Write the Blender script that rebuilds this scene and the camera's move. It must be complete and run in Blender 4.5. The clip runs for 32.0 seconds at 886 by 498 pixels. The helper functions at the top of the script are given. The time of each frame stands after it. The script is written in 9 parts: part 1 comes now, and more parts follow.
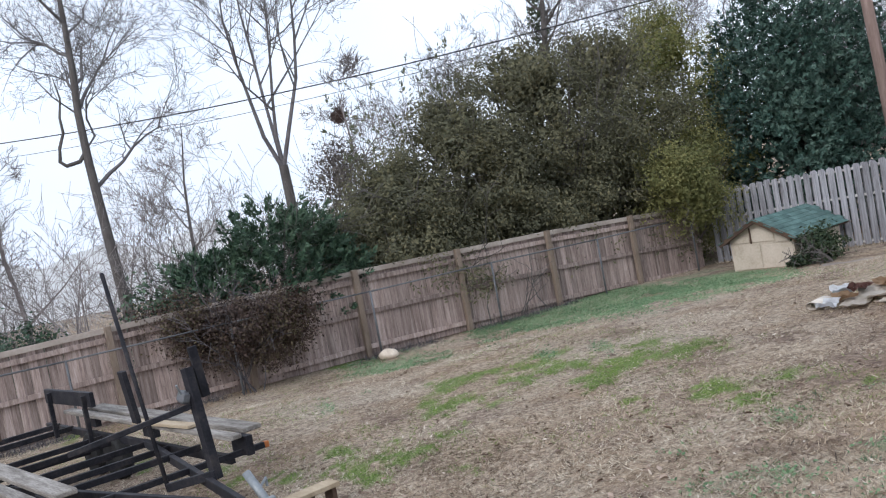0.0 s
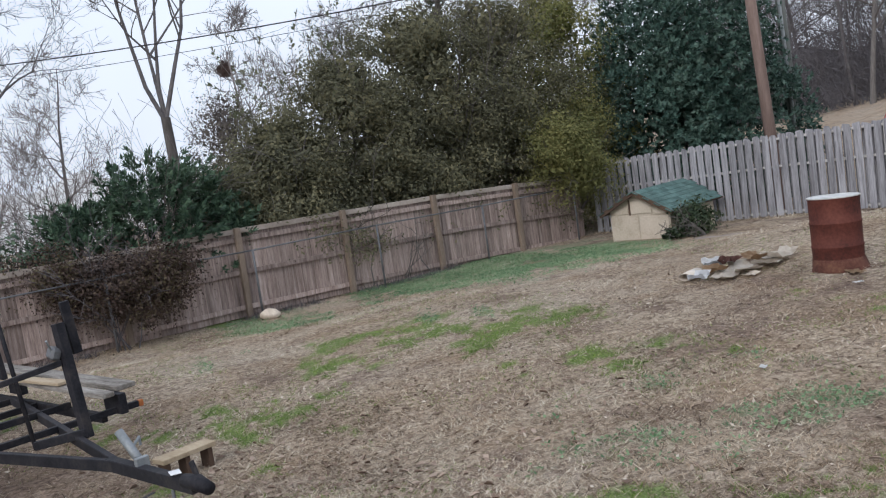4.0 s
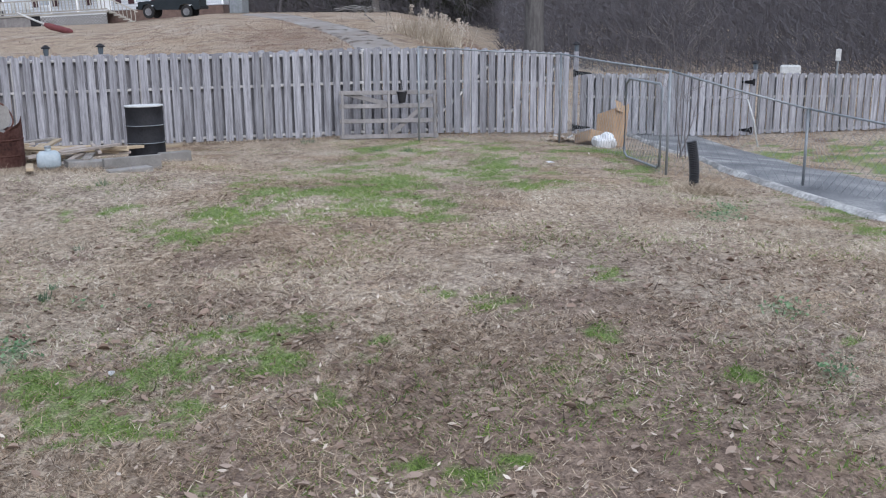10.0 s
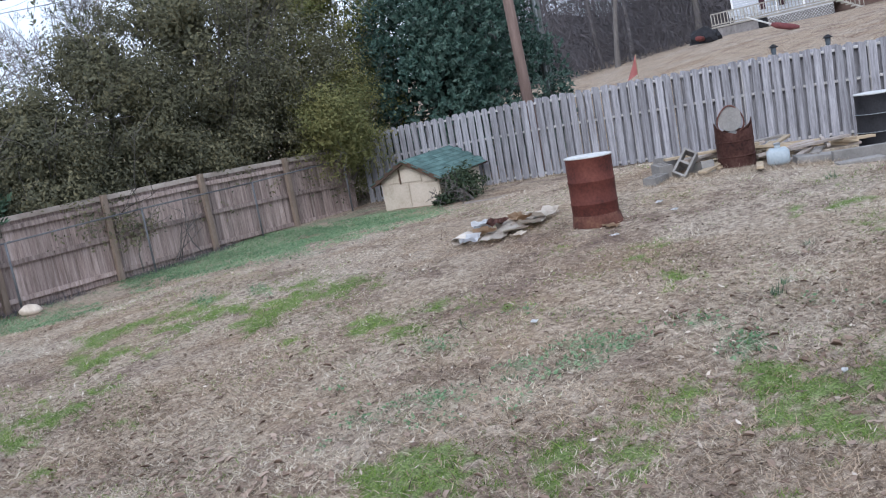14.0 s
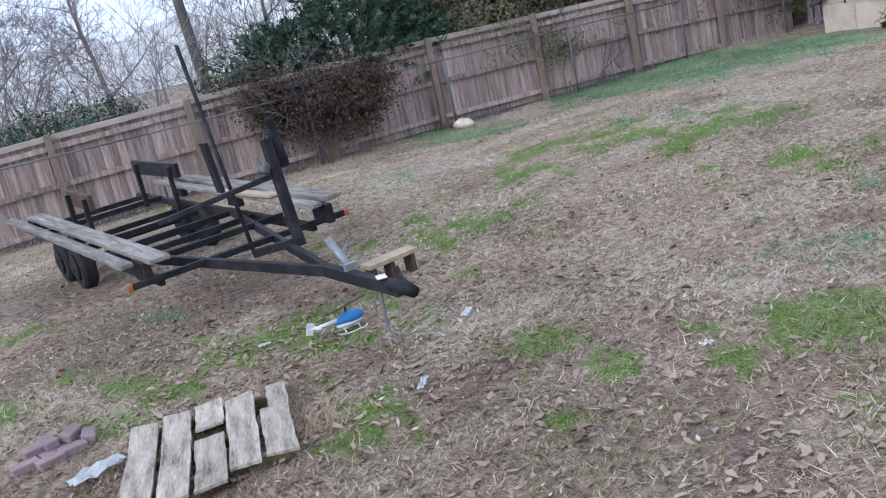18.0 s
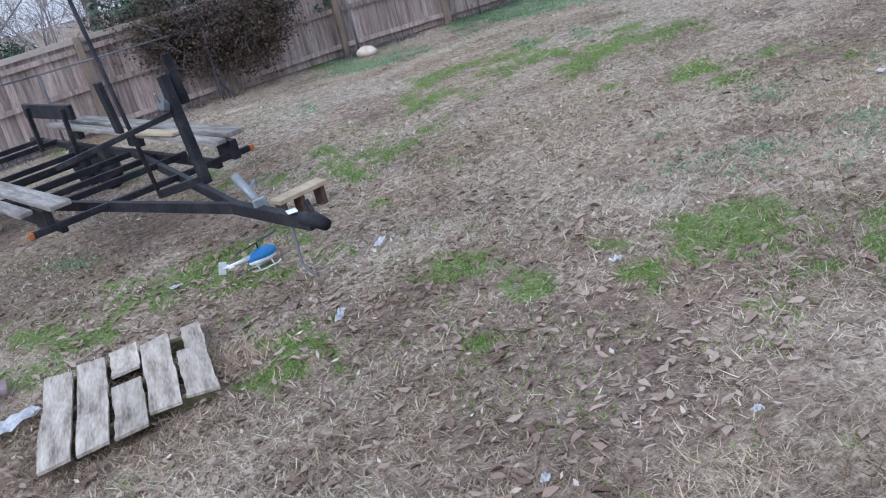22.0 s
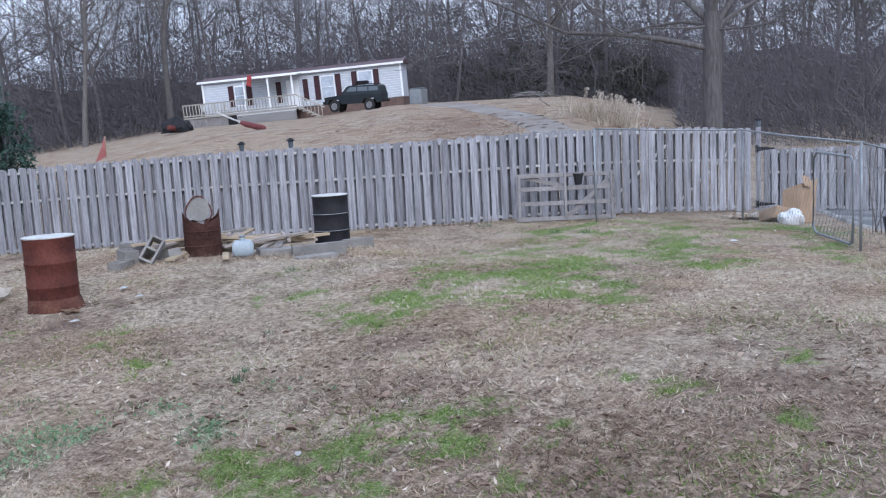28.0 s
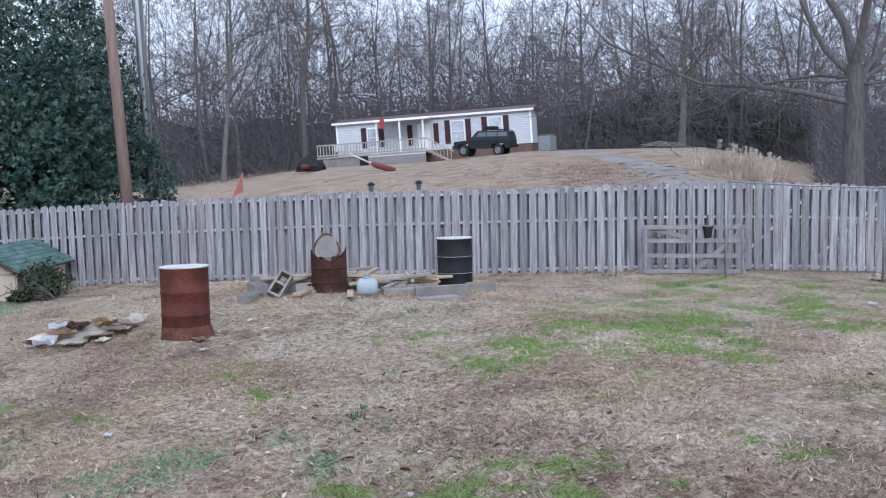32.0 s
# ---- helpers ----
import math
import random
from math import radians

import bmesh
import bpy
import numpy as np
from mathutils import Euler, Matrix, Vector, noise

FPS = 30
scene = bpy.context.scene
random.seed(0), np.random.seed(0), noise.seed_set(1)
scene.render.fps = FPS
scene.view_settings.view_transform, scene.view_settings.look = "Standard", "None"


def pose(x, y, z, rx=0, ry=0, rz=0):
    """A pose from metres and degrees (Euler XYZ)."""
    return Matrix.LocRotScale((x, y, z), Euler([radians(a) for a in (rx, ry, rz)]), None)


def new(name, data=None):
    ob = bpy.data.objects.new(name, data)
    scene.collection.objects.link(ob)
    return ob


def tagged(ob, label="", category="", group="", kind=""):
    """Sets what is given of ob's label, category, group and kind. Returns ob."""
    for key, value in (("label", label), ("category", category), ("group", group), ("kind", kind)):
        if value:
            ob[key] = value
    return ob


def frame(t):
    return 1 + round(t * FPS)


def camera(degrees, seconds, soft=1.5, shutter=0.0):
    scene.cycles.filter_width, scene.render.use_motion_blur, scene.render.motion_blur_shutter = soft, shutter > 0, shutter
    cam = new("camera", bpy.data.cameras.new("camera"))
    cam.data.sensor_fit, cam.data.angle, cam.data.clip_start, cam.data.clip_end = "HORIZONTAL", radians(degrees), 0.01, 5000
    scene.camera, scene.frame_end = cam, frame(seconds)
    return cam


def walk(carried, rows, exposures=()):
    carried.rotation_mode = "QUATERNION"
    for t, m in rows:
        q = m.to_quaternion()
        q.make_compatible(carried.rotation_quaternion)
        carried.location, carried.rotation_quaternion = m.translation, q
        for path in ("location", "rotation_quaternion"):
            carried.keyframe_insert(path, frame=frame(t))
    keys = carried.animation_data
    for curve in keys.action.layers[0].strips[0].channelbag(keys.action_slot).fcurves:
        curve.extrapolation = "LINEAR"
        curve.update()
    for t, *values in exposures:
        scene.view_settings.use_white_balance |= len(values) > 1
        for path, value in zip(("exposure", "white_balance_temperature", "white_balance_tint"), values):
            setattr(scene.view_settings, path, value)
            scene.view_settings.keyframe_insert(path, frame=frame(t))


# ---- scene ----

# camera: stands on one spot, turns by hand; rows of seconds and Euler angles
cam = camera(48.26, 32.0, soft=1.15)
EYE = (0.0, 0.0, 2.5)
PATH = [
    (0.0, 86.69, 10.78, -15.14),
    (0.5, 87.83, 9.78, -13.49),
    (1.0, 89.25, 9.39, -12.30),
    (1.5, 90.63, 8.96, -12.98),
    (2.0, 89.01, 9.77, -13.26),
    (2.5, 88.90, 9.19, -15.33),
    (4.5, 81.04, 8.77, -27.07),
    (5.0, 79.51, 9.00, -35.08),
    (5.5, 76.41, 7.77, -42.31),
    (6.0, 71.07, 8.18, -50.15),
    (6.5, 72.84, 6.80, -55.60),
    (7.0, 74.65, 4.49, -64.45),
    (7.5, 76.14, 0.83, -70.73),
    (8.0, 76.58, 0.46, -73.18),
    (8.5, 76.82, 0.67, -73.81),
    (9.0, 76.50, 0.60, -74.00),
    (9.5, 75.91, 0.46, -74.80),
    (10.0, 76.23, 0.35, -74.82),
    (10.5, 76.84, -0.30, -75.32),
    (11.0, 78.28, 1.04, -72.40),
    (11.5, 78.20, 2.26, -67.65),
    (12.0, 77.04, 3.50, -62.32),
    (12.5, 75.15, 5.51, -56.74),
    (13.0, 75.38, 7.62, -49.64),
    (13.5, 76.76, 9.04, -41.90),
    (14.0, 79.69, 10.16, -35.25),
    (14.5, 79.73, 10.17, -30.21),
    (15.0, 79.13, 10.11, -25.07),
    (15.5, 78.13, 10.55, -21.03),
    (17.5, 73.91, 14.13, -11.87),
    (18.0, 74.22, 11.98, -10.89),
    (18.5, 71.17, 12.15, -9.69),
    (19.0, 72.57, 14.09, -9.84),
    (19.5, 74.53, 13.82, -8.97),
    (20.0, 75.41, 14.20, -9.71),
    (20.5, 73.77, 14.32, -10.65),
    (21.0, 74.79, 13.22, -11.94),
    (21.5, 76.25, 12.60, -13.14),
    (22.0, 68.79, 13.28, -16.84),
    (22.5, 71.22, 12.48, -20.40),
    (23.0, 72.12, 5.35, -30.58),
    (23.5, 72.09, -0.48, -41.08),
    (24.0, 75.83, -1.91, -49.63),
    (24.5, 78.37, -1.61, -57.50),
    (25.0, 79.57, 0.21, -61.91),
    (25.5, 80.56, 0.95, -64.51),
    (27.5, 80.66, 4.01, -63.55),
    (28.0, 81.29, 3.04, -64.89),
    (28.5, 82.59, 3.40, -64.26),
    (29.0, 82.19, 2.75, -63.87),
    (29.5, 82.95, 1.58, -64.37),
    (30.0, 83.24, 1.58, -63.27),
    (30.5, 84.01, 1.53, -63.10),
    (31.0, 84.16, 1.18, -60.60),
    (31.5, 83.46, 0.62, -60.59),
    (32.0, 84.18, 1.33, -57.50),
]
walk(cam, [(t, pose(*EYE, a, b, c)) for t, a, b, c in PATH],
     exposures=[(0.0, -0.12, 6150, 11), (1.0, -0.24, 6150, 11), (2.5, -0.33, 6150, 11), (5.0, -0.30, 6350, 11), (6.5, -0.12, 6300, 12), (9.0, -0.09, 6000, 12), (12.0, -0.11, 5880, 12),
                (14.0, 0.0, 5780, 12), (20.0, -0.02, 5540, 12), (24.0, -0.06, 5430, 12), (25.0, -0.08, 5480, 12), (28.0, -0.05, 5560, 13), (32.0, -0.04, 5620, 13)])

# ---------------------------------------------------------------- light
world = bpy.data.worlds.new("overcast_sky")
scene.world = world
world.use_nodes = True
wn, wl = world.node_tree.nodes, world.node_tree.links
wn.clear()
w_out = wn.new("ShaderNodeOutputWorld")
w_bg = wn.new("ShaderNodeBackground")
w_sky = wn.new("ShaderNodeTexSky")
w_sky.sky_type = "NISHITA"
w_sky.sun_disc = False
w_sky.sun_elevation = radians(32)
w_sky.sun_rotation = radians(230)
w_sky.dust_density = 6.0
w_sky.air_density = 1.2
w_mix = wn.new("ShaderNodeMix")
w_mix.data_type = "RGBA"
w_mix.inputs["Factor"].default_value = 0.82
w_cloud = wn.new("ShaderNodeTexNoise")
w_cloud.inputs["Scale"].default_value = 2.2
w_cloud.inputs["Detail"].default_value = 5
w_ramp = wn.new("ShaderNodeValToRGB")
w_ramp.color_ramp.elements[0].position, w_ramp.color_ramp.elements[0].color = 0.3, (10.2, 11.1, 12.6, 1)
w_ramp.color_ramp.elements[1].position, w_ramp.color_ramp.elements[1].color = 0.7, (12.7, 13.5, 14.8, 1)
wl.new(w_cloud.outputs["Fac"], w_ramp.inputs["Fac"])
wl.new(w_sky.outputs["Color"], w_mix.inputs["A"])
wl.new(w_ramp.outputs["Color"], w_mix.inputs["B"])
wl.new(w_mix.outputs["Result"], w_bg.inputs["Color"])
w_bg.inputs["Strength"].default_value = 0.118
wl.new(w_bg.outputs["Background"], w_out.inputs["Surface"])

sun_data = bpy.data.lights.new("sun", "SUN")
sun_data.energy = 1.5
sun_data.angle = radians(25)
sun_data.color = (1.0, 0.97, 0.94)
sun = new("sun", sun_data)
sun.rotation_euler = (radians(58), 0, radians(-50))

# ---------------------------------------------------------------- materials


def material(name, rough=0.8, metal=0.0):
    m = bpy.data.materials.new(name)
    m.use_nodes = True
    b = m.node_tree.nodes["Principled BSDF"]
    b.inputs["Roughness"].default_value = rough
    b.inputs["Metallic"].default_value = metal
    return m, m.node_tree.nodes, m.node_tree.links, b


def mottled(name, colors, scale=4.0, fine=40.0, rough=0.8, metal=0.0, bump=0.3, stretch=(1, 1, 1), vary=0.12, bump_dist=0.01, spec=0.3):
    """Colour from a coarse and a fine noise over a ramp, brightness varied from piece to piece, fine relief."""
    m, n, l, b = material(name, rough, metal)
    b.inputs["Specular IOR Level"].default_value = spec
    tc = n.new("ShaderNodeTexCoord")
    mp = n.new("ShaderNodeMapping")
    mp.inputs["Scale"].default_value = stretch
    info = n.new("ShaderNodeObjectInfo")
    shift = n.new("ShaderNodeVectorMath")
    shift.operation = "MULTIPLY_ADD"
    comb = n.new("ShaderNodeCombineXYZ")
    for k in range(3):
        l.new(info.outputs["Random"], comb.inputs[k])
    l.new(comb.outputs[0], shift.inputs[0])
    shift.inputs[1].default_value = (17.0, 31.0, 23.0)
    l.new(tc.outputs["Object"], shift.inputs[2])
    l.new(shift.outputs[0], mp.inputs["Vector"])
    a = n.new("ShaderNodeTexNoise")
    a.inputs["Scale"].default_value, a.inputs["Detail"].default_value = scale, 6
    c = n.new("ShaderNodeTexNoise")
    c.inputs["Scale"].default_value, c.inputs["Detail"].default_value = fine, 4
    l.new(mp.outputs[0], a.inputs["Vector"])
    l.new(mp.outputs[0], c.inputs["Vector"])
    mixf = n.new("ShaderNodeMath")
    mixf.operation = "MULTIPLY_ADD"
    l.new(c.outputs["Fac"], mixf.inputs[0])
    mixf.inputs[1].default_value = 0.45
    half = n.new("ShaderNodeMath")
    half.operation = "MULTIPLY_ADD"
    l.new(a.outputs["Fac"], half.inputs[0])
    half.inputs[1].default_value, half.inputs[2].default_value = 0.75, -0.1
    l.new(half.outputs[0], mixf.inputs[2])
    ramp = n.new("ShaderNodeValToRGB")
    els = ramp.color_ramp.elements
    while len(els) < len(colors):
        els.new(0.5)
    for k, col in enumerate(colors):
        els[k].position = 0.28 + 0.44 * k / max(1, len(colors) - 1)
        els[k].color = (*col, 1)
    l.new(mixf.outputs[0], ramp.inputs["Fac"])
    hsv = n.new("ShaderNodeHueSaturation")
    val = n.new("ShaderNodeMath")
    val.operation = "MULTIPLY_ADD"
    l.new(info.outputs["Random"], val.inputs[0])
    val.inputs[1].default_value, val.inputs[2].default_value = 2 * vary, 1 - vary
    l.new(val.outputs[0], hsv.inputs["Value"])
    l.new(ramp.outputs["Color"], hsv.inputs["Color"])
    l.new(hsv.outputs["Color"], b.inputs["Base Color"])
    bp = n.new("ShaderNodeBump")
    bp.inputs["Strength"].default_value, bp.inputs["Distance"].default_value = bump, bump_dist
    l.new(mixf.outputs[0], bp.inputs["Height"])
    l.new(bp.outputs["Normal"], b.inputs["Normal"])
    return m


def leafy(name, colors, rough=0.55, trans=0.25):
    """Leaves: colour varies from leaf to leaf, some light passes through."""
    m, n, l, b = material(name, rough)
    geo = n.new("ShaderNodeNewGeometry")
    tc = n.new("ShaderNodeTexCoord")
    no = n.new("ShaderNodeTexNoise")
    no.inputs["Scale"].default_value = 0.9
    l.new(tc.outputs["Object"], no.inputs["Vector"])
    mx = n.new("ShaderNodeMath")
    mx.operation = "MULTIPLY_ADD"
    l.new(no.outputs["Fac"], mx.inputs[0])
    mx.inputs[1].default_value = 0.9
    half = n.new("ShaderNodeMath")
    half.operation = "MULTIPLY_ADD"
    l.new(geo.outputs["Random Per Island"], half.inputs[0])
    half.inputs[1].default_value, half.inputs[2].default_value = 0.55, -0.22
    l.new(half.outputs[0], mx.inputs[2])
    ramp = n.new("ShaderNodeValToRGB")
    els = ramp.color_ramp.elements
    while len(els) < len(colors):
        els.new(0.5)
    for k, col in enumerate(colors):
        els[k].position = 0.2 + 0.6 * k / max(1, len(colors) - 1)
        els[k].color = (*col, 1)
    l.new(mx.outputs[0], ramp.inputs["Fac"])
    l.new(ramp.outputs["Color"], b.inputs["Base Color"])
    b.inputs["Specular IOR Level"].default_value = 0.25
    b.inputs["Transmission Weight"].default_value = 0.0
    if trans:
        tr = n.new("ShaderNodeBsdfTranslucent")
        l.new(ramp.outputs["Color"], tr.inputs["Color"])
        ms = n.new("ShaderNodeMixShader")
        ms.inputs[0].default_value = trans
        l.new(b.outputs[0], ms.inputs[1])
        l.new(tr.outputs[0], ms.inputs[2])
        l.new(ms.outputs[0], n["Material Output"].inputs["Surface"])
    return m


GREY_WOOD = mottled("weathered_grey_wood", [(0.112, 0.110, 0.120), (0.258, 0.256, 0.277), (0.398, 0.400, 0.426)], 2.5, 14, 0.85, stretch=(9, 9, 0.9), vary=0.24, bump=0.4)
GREY_RAIL = mottled("weathered_rail_wood", [(0.32, 0.31, 0.31), (0.52, 0.51, 0.50)], 3, 18, 0.85, vary=0.1)
OLD_GATE = mottled("old_gate_wood", [(0.15, 0.14, 0.135), (0.28, 0.265, 0.26)], 2.5, 16, 0.9, vary=0.12)
TAN_WOOD = mottled("brown_weathered_wood", [(0.125, 0.093, 0.083), (0.285, 0.222, 0.198), (0.45, 0.375, 0.342)], 2.2, 13, 0.85, stretch=(8, 8, 0.8), vary=0.26, bump=0.4)
POST_WOOD = mottled("yellowish_post_wood", [(0.16, 0.122, 0.093), (0.28, 0.222, 0.178)], 2.5, 16, 0.85, stretch=(5, 5, 1), vary=0.12)
CAP_WOOD = mottled("pale_cap_wood", [(0.25, 0.21, 0.18), (0.42, 0.37, 0.33)], 2.5, 16, 0.85, vary=0.15)
RUST = mottled("rusted_steel", [(0.035, 0.011, 0.009), (0.088, 0.025, 0.018), (0.135, 0.044, 0.03)], 3.2, 30, 0.75, 0.15, bump=0.25, vary=0.05)
BURNT = mottled("burnt_rust", [(0.03, 0.018, 0.016), (0.115, 0.052, 0.042), (0.175, 0.095, 0.08)], 4, 28, 0.8, 0.1, bump=0.35, vary=0.05)
ASH_RUST = mottled("ash_dusted_rust", [(0.042, 0.016, 0.012), (0.095, 0.038, 0.027), (0.15, 0.075, 0.048)], 5, 30, 0.9, vary=0.05)
BLACK_PAINT = mottled("black_paint", [(0.012, 0.012, 0.014), (0.03, 0.03, 0.034)], 5, 40, 0.6, 0.0, bump=0.05, vary=0.1, spec=0.12)
TRAILER_BLACK = mottled("black_trailer_paint", [(0.008, 0.008, 0.011), (0.02, 0.02, 0.025), (0.045, 0.04, 0.04)], 6, 40, 0.6, 0.0, bump=0.1, vary=0.1, spec=0.15)
WHITE_METAL = mottled("white_lid", [(0.36, 0.36, 0.35), (0.62, 0.63, 0.62)], 5, 30, 0.5, vary=0.05)
GALV = mottled("galvanised_steel", [(0.20, 0.22, 0.23), (0.34, 0.36, 0.38)], 6, 60, 0.5, 0.5, bump=0.05, vary=0.08)
OLD_RAIL = mottled("dull_pipe_rail", [(0.085, 0.088, 0.095), (0.16, 0.165, 0.175)], 6, 50, 0.6, 0.2, vary=0.08)
# near-white tree line: the haze is put into its base colour
FAR_HAZE = mottled("haze_coloured_tree_line", [(0.70, 0.74, 0.78), (0.80, 0.83, 0.86)], 0.4, 1.5, 1.0, bump=0.0, vary=0.0)
CREAM = mottled("cream_siding", [(0.38, 0.325, 0.26), (0.48, 0.42, 0.345), (0.55, 0.485, 0.41)], 3, 25, 0.85, bump=0.1, vary=0.06)
DARK_TRIM = mottled("dark_brown_trim", [(0.05, 0.032, 0.022), (0.11, 0.07, 0.05)], 4, 25, 0.85)
GREEN_ROOF = mottled("green_asphalt_shingle", [(0.045, 0.085, 0.08), (0.082, 0.142, 0.132), (0.125, 0.195, 0.183)], 4, 70, 0.95, bump=0.3, vary=0.22)
WHITE_SIDING = mottled("white_vinyl_siding", [(0.42, 0.45, 0.495), (0.53, 0.56, 0.605)], 1.5, 20, 0.6, bump=0.05, vary=0.03)
WHITE_TRIM = mottled("white_trim", [(0.72, 0.73, 0.75), (0.84, 0.85, 0.86)], 2, 20, 0.55, bump=0.03, vary=0.03)
MAROON = mottled("maroon_metal_roof", [(0.085, 0.05, 0.058), (0.13, 0.08, 0.09)], 2, 20, 0.5, 0.2, vary=0.05)
SHUTTER = mottled("dark_maroon_shutter", [(0.03, 0.012, 0.015), (0.06, 0.022, 0.028)], 3, 20, 0.6, vary=0.05)
GLASS_DARK, _n, _l, _b = material("window_glass", 0.08)
_b.inputs["Base Color"].default_value = (0.10, 0.12, 0.14, 1)
PORCH_WOOD = mottled("pale_deck_wood", [(0.28, 0.26, 0.23), (0.45, 0.43, 0.38)], 2, 15, 0.85, vary=0.15)
BRICK_RED = mottled("brick_skirting", [(0.10, 0.068, 0.058), (0.18, 0.125, 0.105)], 3, 20, 0.9)
CAR_PAINT = mottled("dark_green_grey_car_paint", [(0.008, 0.012, 0.015), (0.016, 0.022, 0.027)], 2, 20, 0.42, 0.0, bump=0.0, vary=0.02, spec=0.3)
RUBBER = mottled("tyre_rubber", [(0.012, 0.012, 0.013), (0.03, 0.03, 0.03)], 6, 40, 0.85, vary=0.05)
RIM = mottled("dull_alloy", [(0.15, 0.15, 0.155), (0.27, 0.27, 0.28)], 5, 30, 0.4, 0.7, vary=0.05)
CONCRETE = mottled("concrete", [(0.155, 0.147, 0.138), (0.275, 0.262, 0.246)], 4, 45, 0.9, bump=0.3, vary=0.12)
PAVER = mottled("purple_grey_paver", [(0.19, 0.138, 0.142), (0.31, 0.235, 0.24)], 5, 45, 0.9, bump=0.3, vary=0.15)
PLANK_PALE = mottled("pale_lumber", [(0.28, 0.215, 0.14), (0.45, 0.37, 0.265)], 3, 18, 0.8, stretch=(6, 1, 6), vary=0.22)
OLD_PLANK = mottled("old_grey_plank", [(0.09, 0.08, 0.07), (0.22, 0.20, 0.18), (0.38, 0.36, 0.33)], 3, 16, 0.9, stretch=(7, 0.8, 7), vary=0.18, bump=0.5)
PALLET_WOOD = mottled("grey_pallet_wood", [(0.11, 0.09, 0.072), (0.34, 0.295, 0.245), (0.52, 0.465, 0.40)], 3, 15, 0.9, stretch=(6, 0.9, 6), vary=0.14, bump=0.5)
MOSSY = mottled("mossy_wood", [(0.05, 0.045, 0.025), (0.11, 0.10, 0.05), (0.19, 0.165, 0.115)], 5, 25, 0.95)
CARDBOARD = mottled("cardboard", [(0.27, 0.18, 0.11), (0.40, 0.285, 0.185)], 3, 25, 0.9, vary=0.15)
PAPER = mottled("white_paper", [(0.55, 0.56, 0.58), (0.78, 0.79, 0.8)], 6, 30, 0.8, vary=0.1)
POLE_WOOD = mottled("utility_pole_wood", [(0.15, 0.105, 0.09), (0.27, 0.20, 0.175)], 2, 14, 0.9, stretch=(6, 6, 0.5), vary=0.02)
GREEN_POLE = mottled("treated_pole", [(0.10, 0.115, 0.11), (0.19, 0.2, 0.19)], 2, 14, 0.9, stretch=(6, 6, 0.5), vary=0.02)
CONDUIT = mottled("grey_conduit", [(0.30, 0.335, 0.365), (0.42, 0.46, 0.49)], 3, 20, 0.5, 0.3, vary=0.02)
BLACK_PIPE = mottled("black_plastic_pipe", [(0.012, 0.012, 0.014), (0.03, 0.03, 0.033)], 5, 40, 0.5, bump=0.05)
RED_PLASTIC = mottled("red_plastic", [(0.20, 0.025, 0.028), (0.30, 0.045, 0.045)], 3, 20, 0.6)
ORANGE_LENS = mottled("orange_marker", [(0.28, 0.09, 0.03), (0.42, 0.15, 0.05)], 6, 30, 0.4)
STONE = mottled("pale_stone", [(0.42, 0.34, 0.27), (0.68, 0.6, 0.5)], 6, 30, 0.9)
ASPHALT = mottled("worn_asphalt", [(0.085, 0.088, 0.096), (0.16, 0.164, 0.172), (0.34, 0.34, 0.33)], 1.3, 42, 0.95, bump=0.3, vary=0.0)
BARK = mottled("grey_brown_bark", [(0.07, 0.064, 0.06), (0.165, 0.152, 0.145)], 3, 20, 0.95, stretch=(4, 4, 0.7), vary=0.2)
WOODS_BARK = mottled("woodland_bark", [(0.090, 0.082, 0.085), (0.190, 0.178, 0.182)], 2, 12, 0.95, vary=0.3)
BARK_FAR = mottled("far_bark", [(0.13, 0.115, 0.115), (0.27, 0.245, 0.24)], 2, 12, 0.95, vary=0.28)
TREE_TWIG = mottled("lilac_grey_twigs", [(0.105, 0.098, 0.10), (0.20, 0.19, 0.195)], 3, 20, 0.95, vary=0.1)
OAK_BARK = mottled("grey_oak_bark", [(0.06, 0.056, 0.056), (0.11, 0.104, 0.102), (0.17, 0.162, 0.158)], 3, 20, 0.95, stretch=(4, 4, 0.7), vary=0.1, bump=0.6, bump_dist=0.03)
# twigs of the far thicket, made paler to put distance haze into the colour
HAZE_TWIG = mottled("haze_paled_twigs", [(0.33, 0.33, 0.34), (0.47, 0.47, 0.48)], 1.2, 9, 0.95, vary=0.1)
TWIG = mottled("brown_twigs", [(0.062, 0.058, 0.063), (0.130, 0.121, 0.130)], 1.2, 9, 0.95, vary=0.2)
PALE_EDGE = mottled("crumbled_concrete_edge", [(0.10, 0.10, 0.10), (0.30, 0.295, 0.285), (0.62, 0.61, 0.59)], 2.2, 22, 0.95, bump=0.5, vary=0.0)
GRAVEL = mottled("grey_tan_gravel", [(0.20, 0.16, 0.13), (0.25, 0.225, 0.205), (0.30, 0.285, 0.27)], 0.45, 4, 0.95, bump=0.3, vary=0.0)
PALE_CARD = mottled("faded_cardboard", [(0.56, 0.49, 0.41), (0.80, 0.75, 0.68)], 3, 25, 0.9, vary=0.2)
BLUE_PLASTIC = mottled("blue_plastic", [(0.03, 0.14, 0.34), (0.05, 0.22, 0.5)], 5, 30, 0.35, vary=0.02)

# ---------------------------------------------------------------- helpers for meshes


def at(az, r, z=0.0):
    """A point by bearing from the camera (degrees, clockwise from +y), plan range and height."""
    return Vector((r * math.sin(radians(az)), r * math.cos(radians(az)), z))


def thing(name, m, label, category, group="", kind=""):
    ob = new(name)
    ob.empty_display_size = 0.1
    ob.matrix_basis = m if isinstance(m, Matrix) else Matrix.Translation(m)
    return tagged(ob, label, category, group, kind)


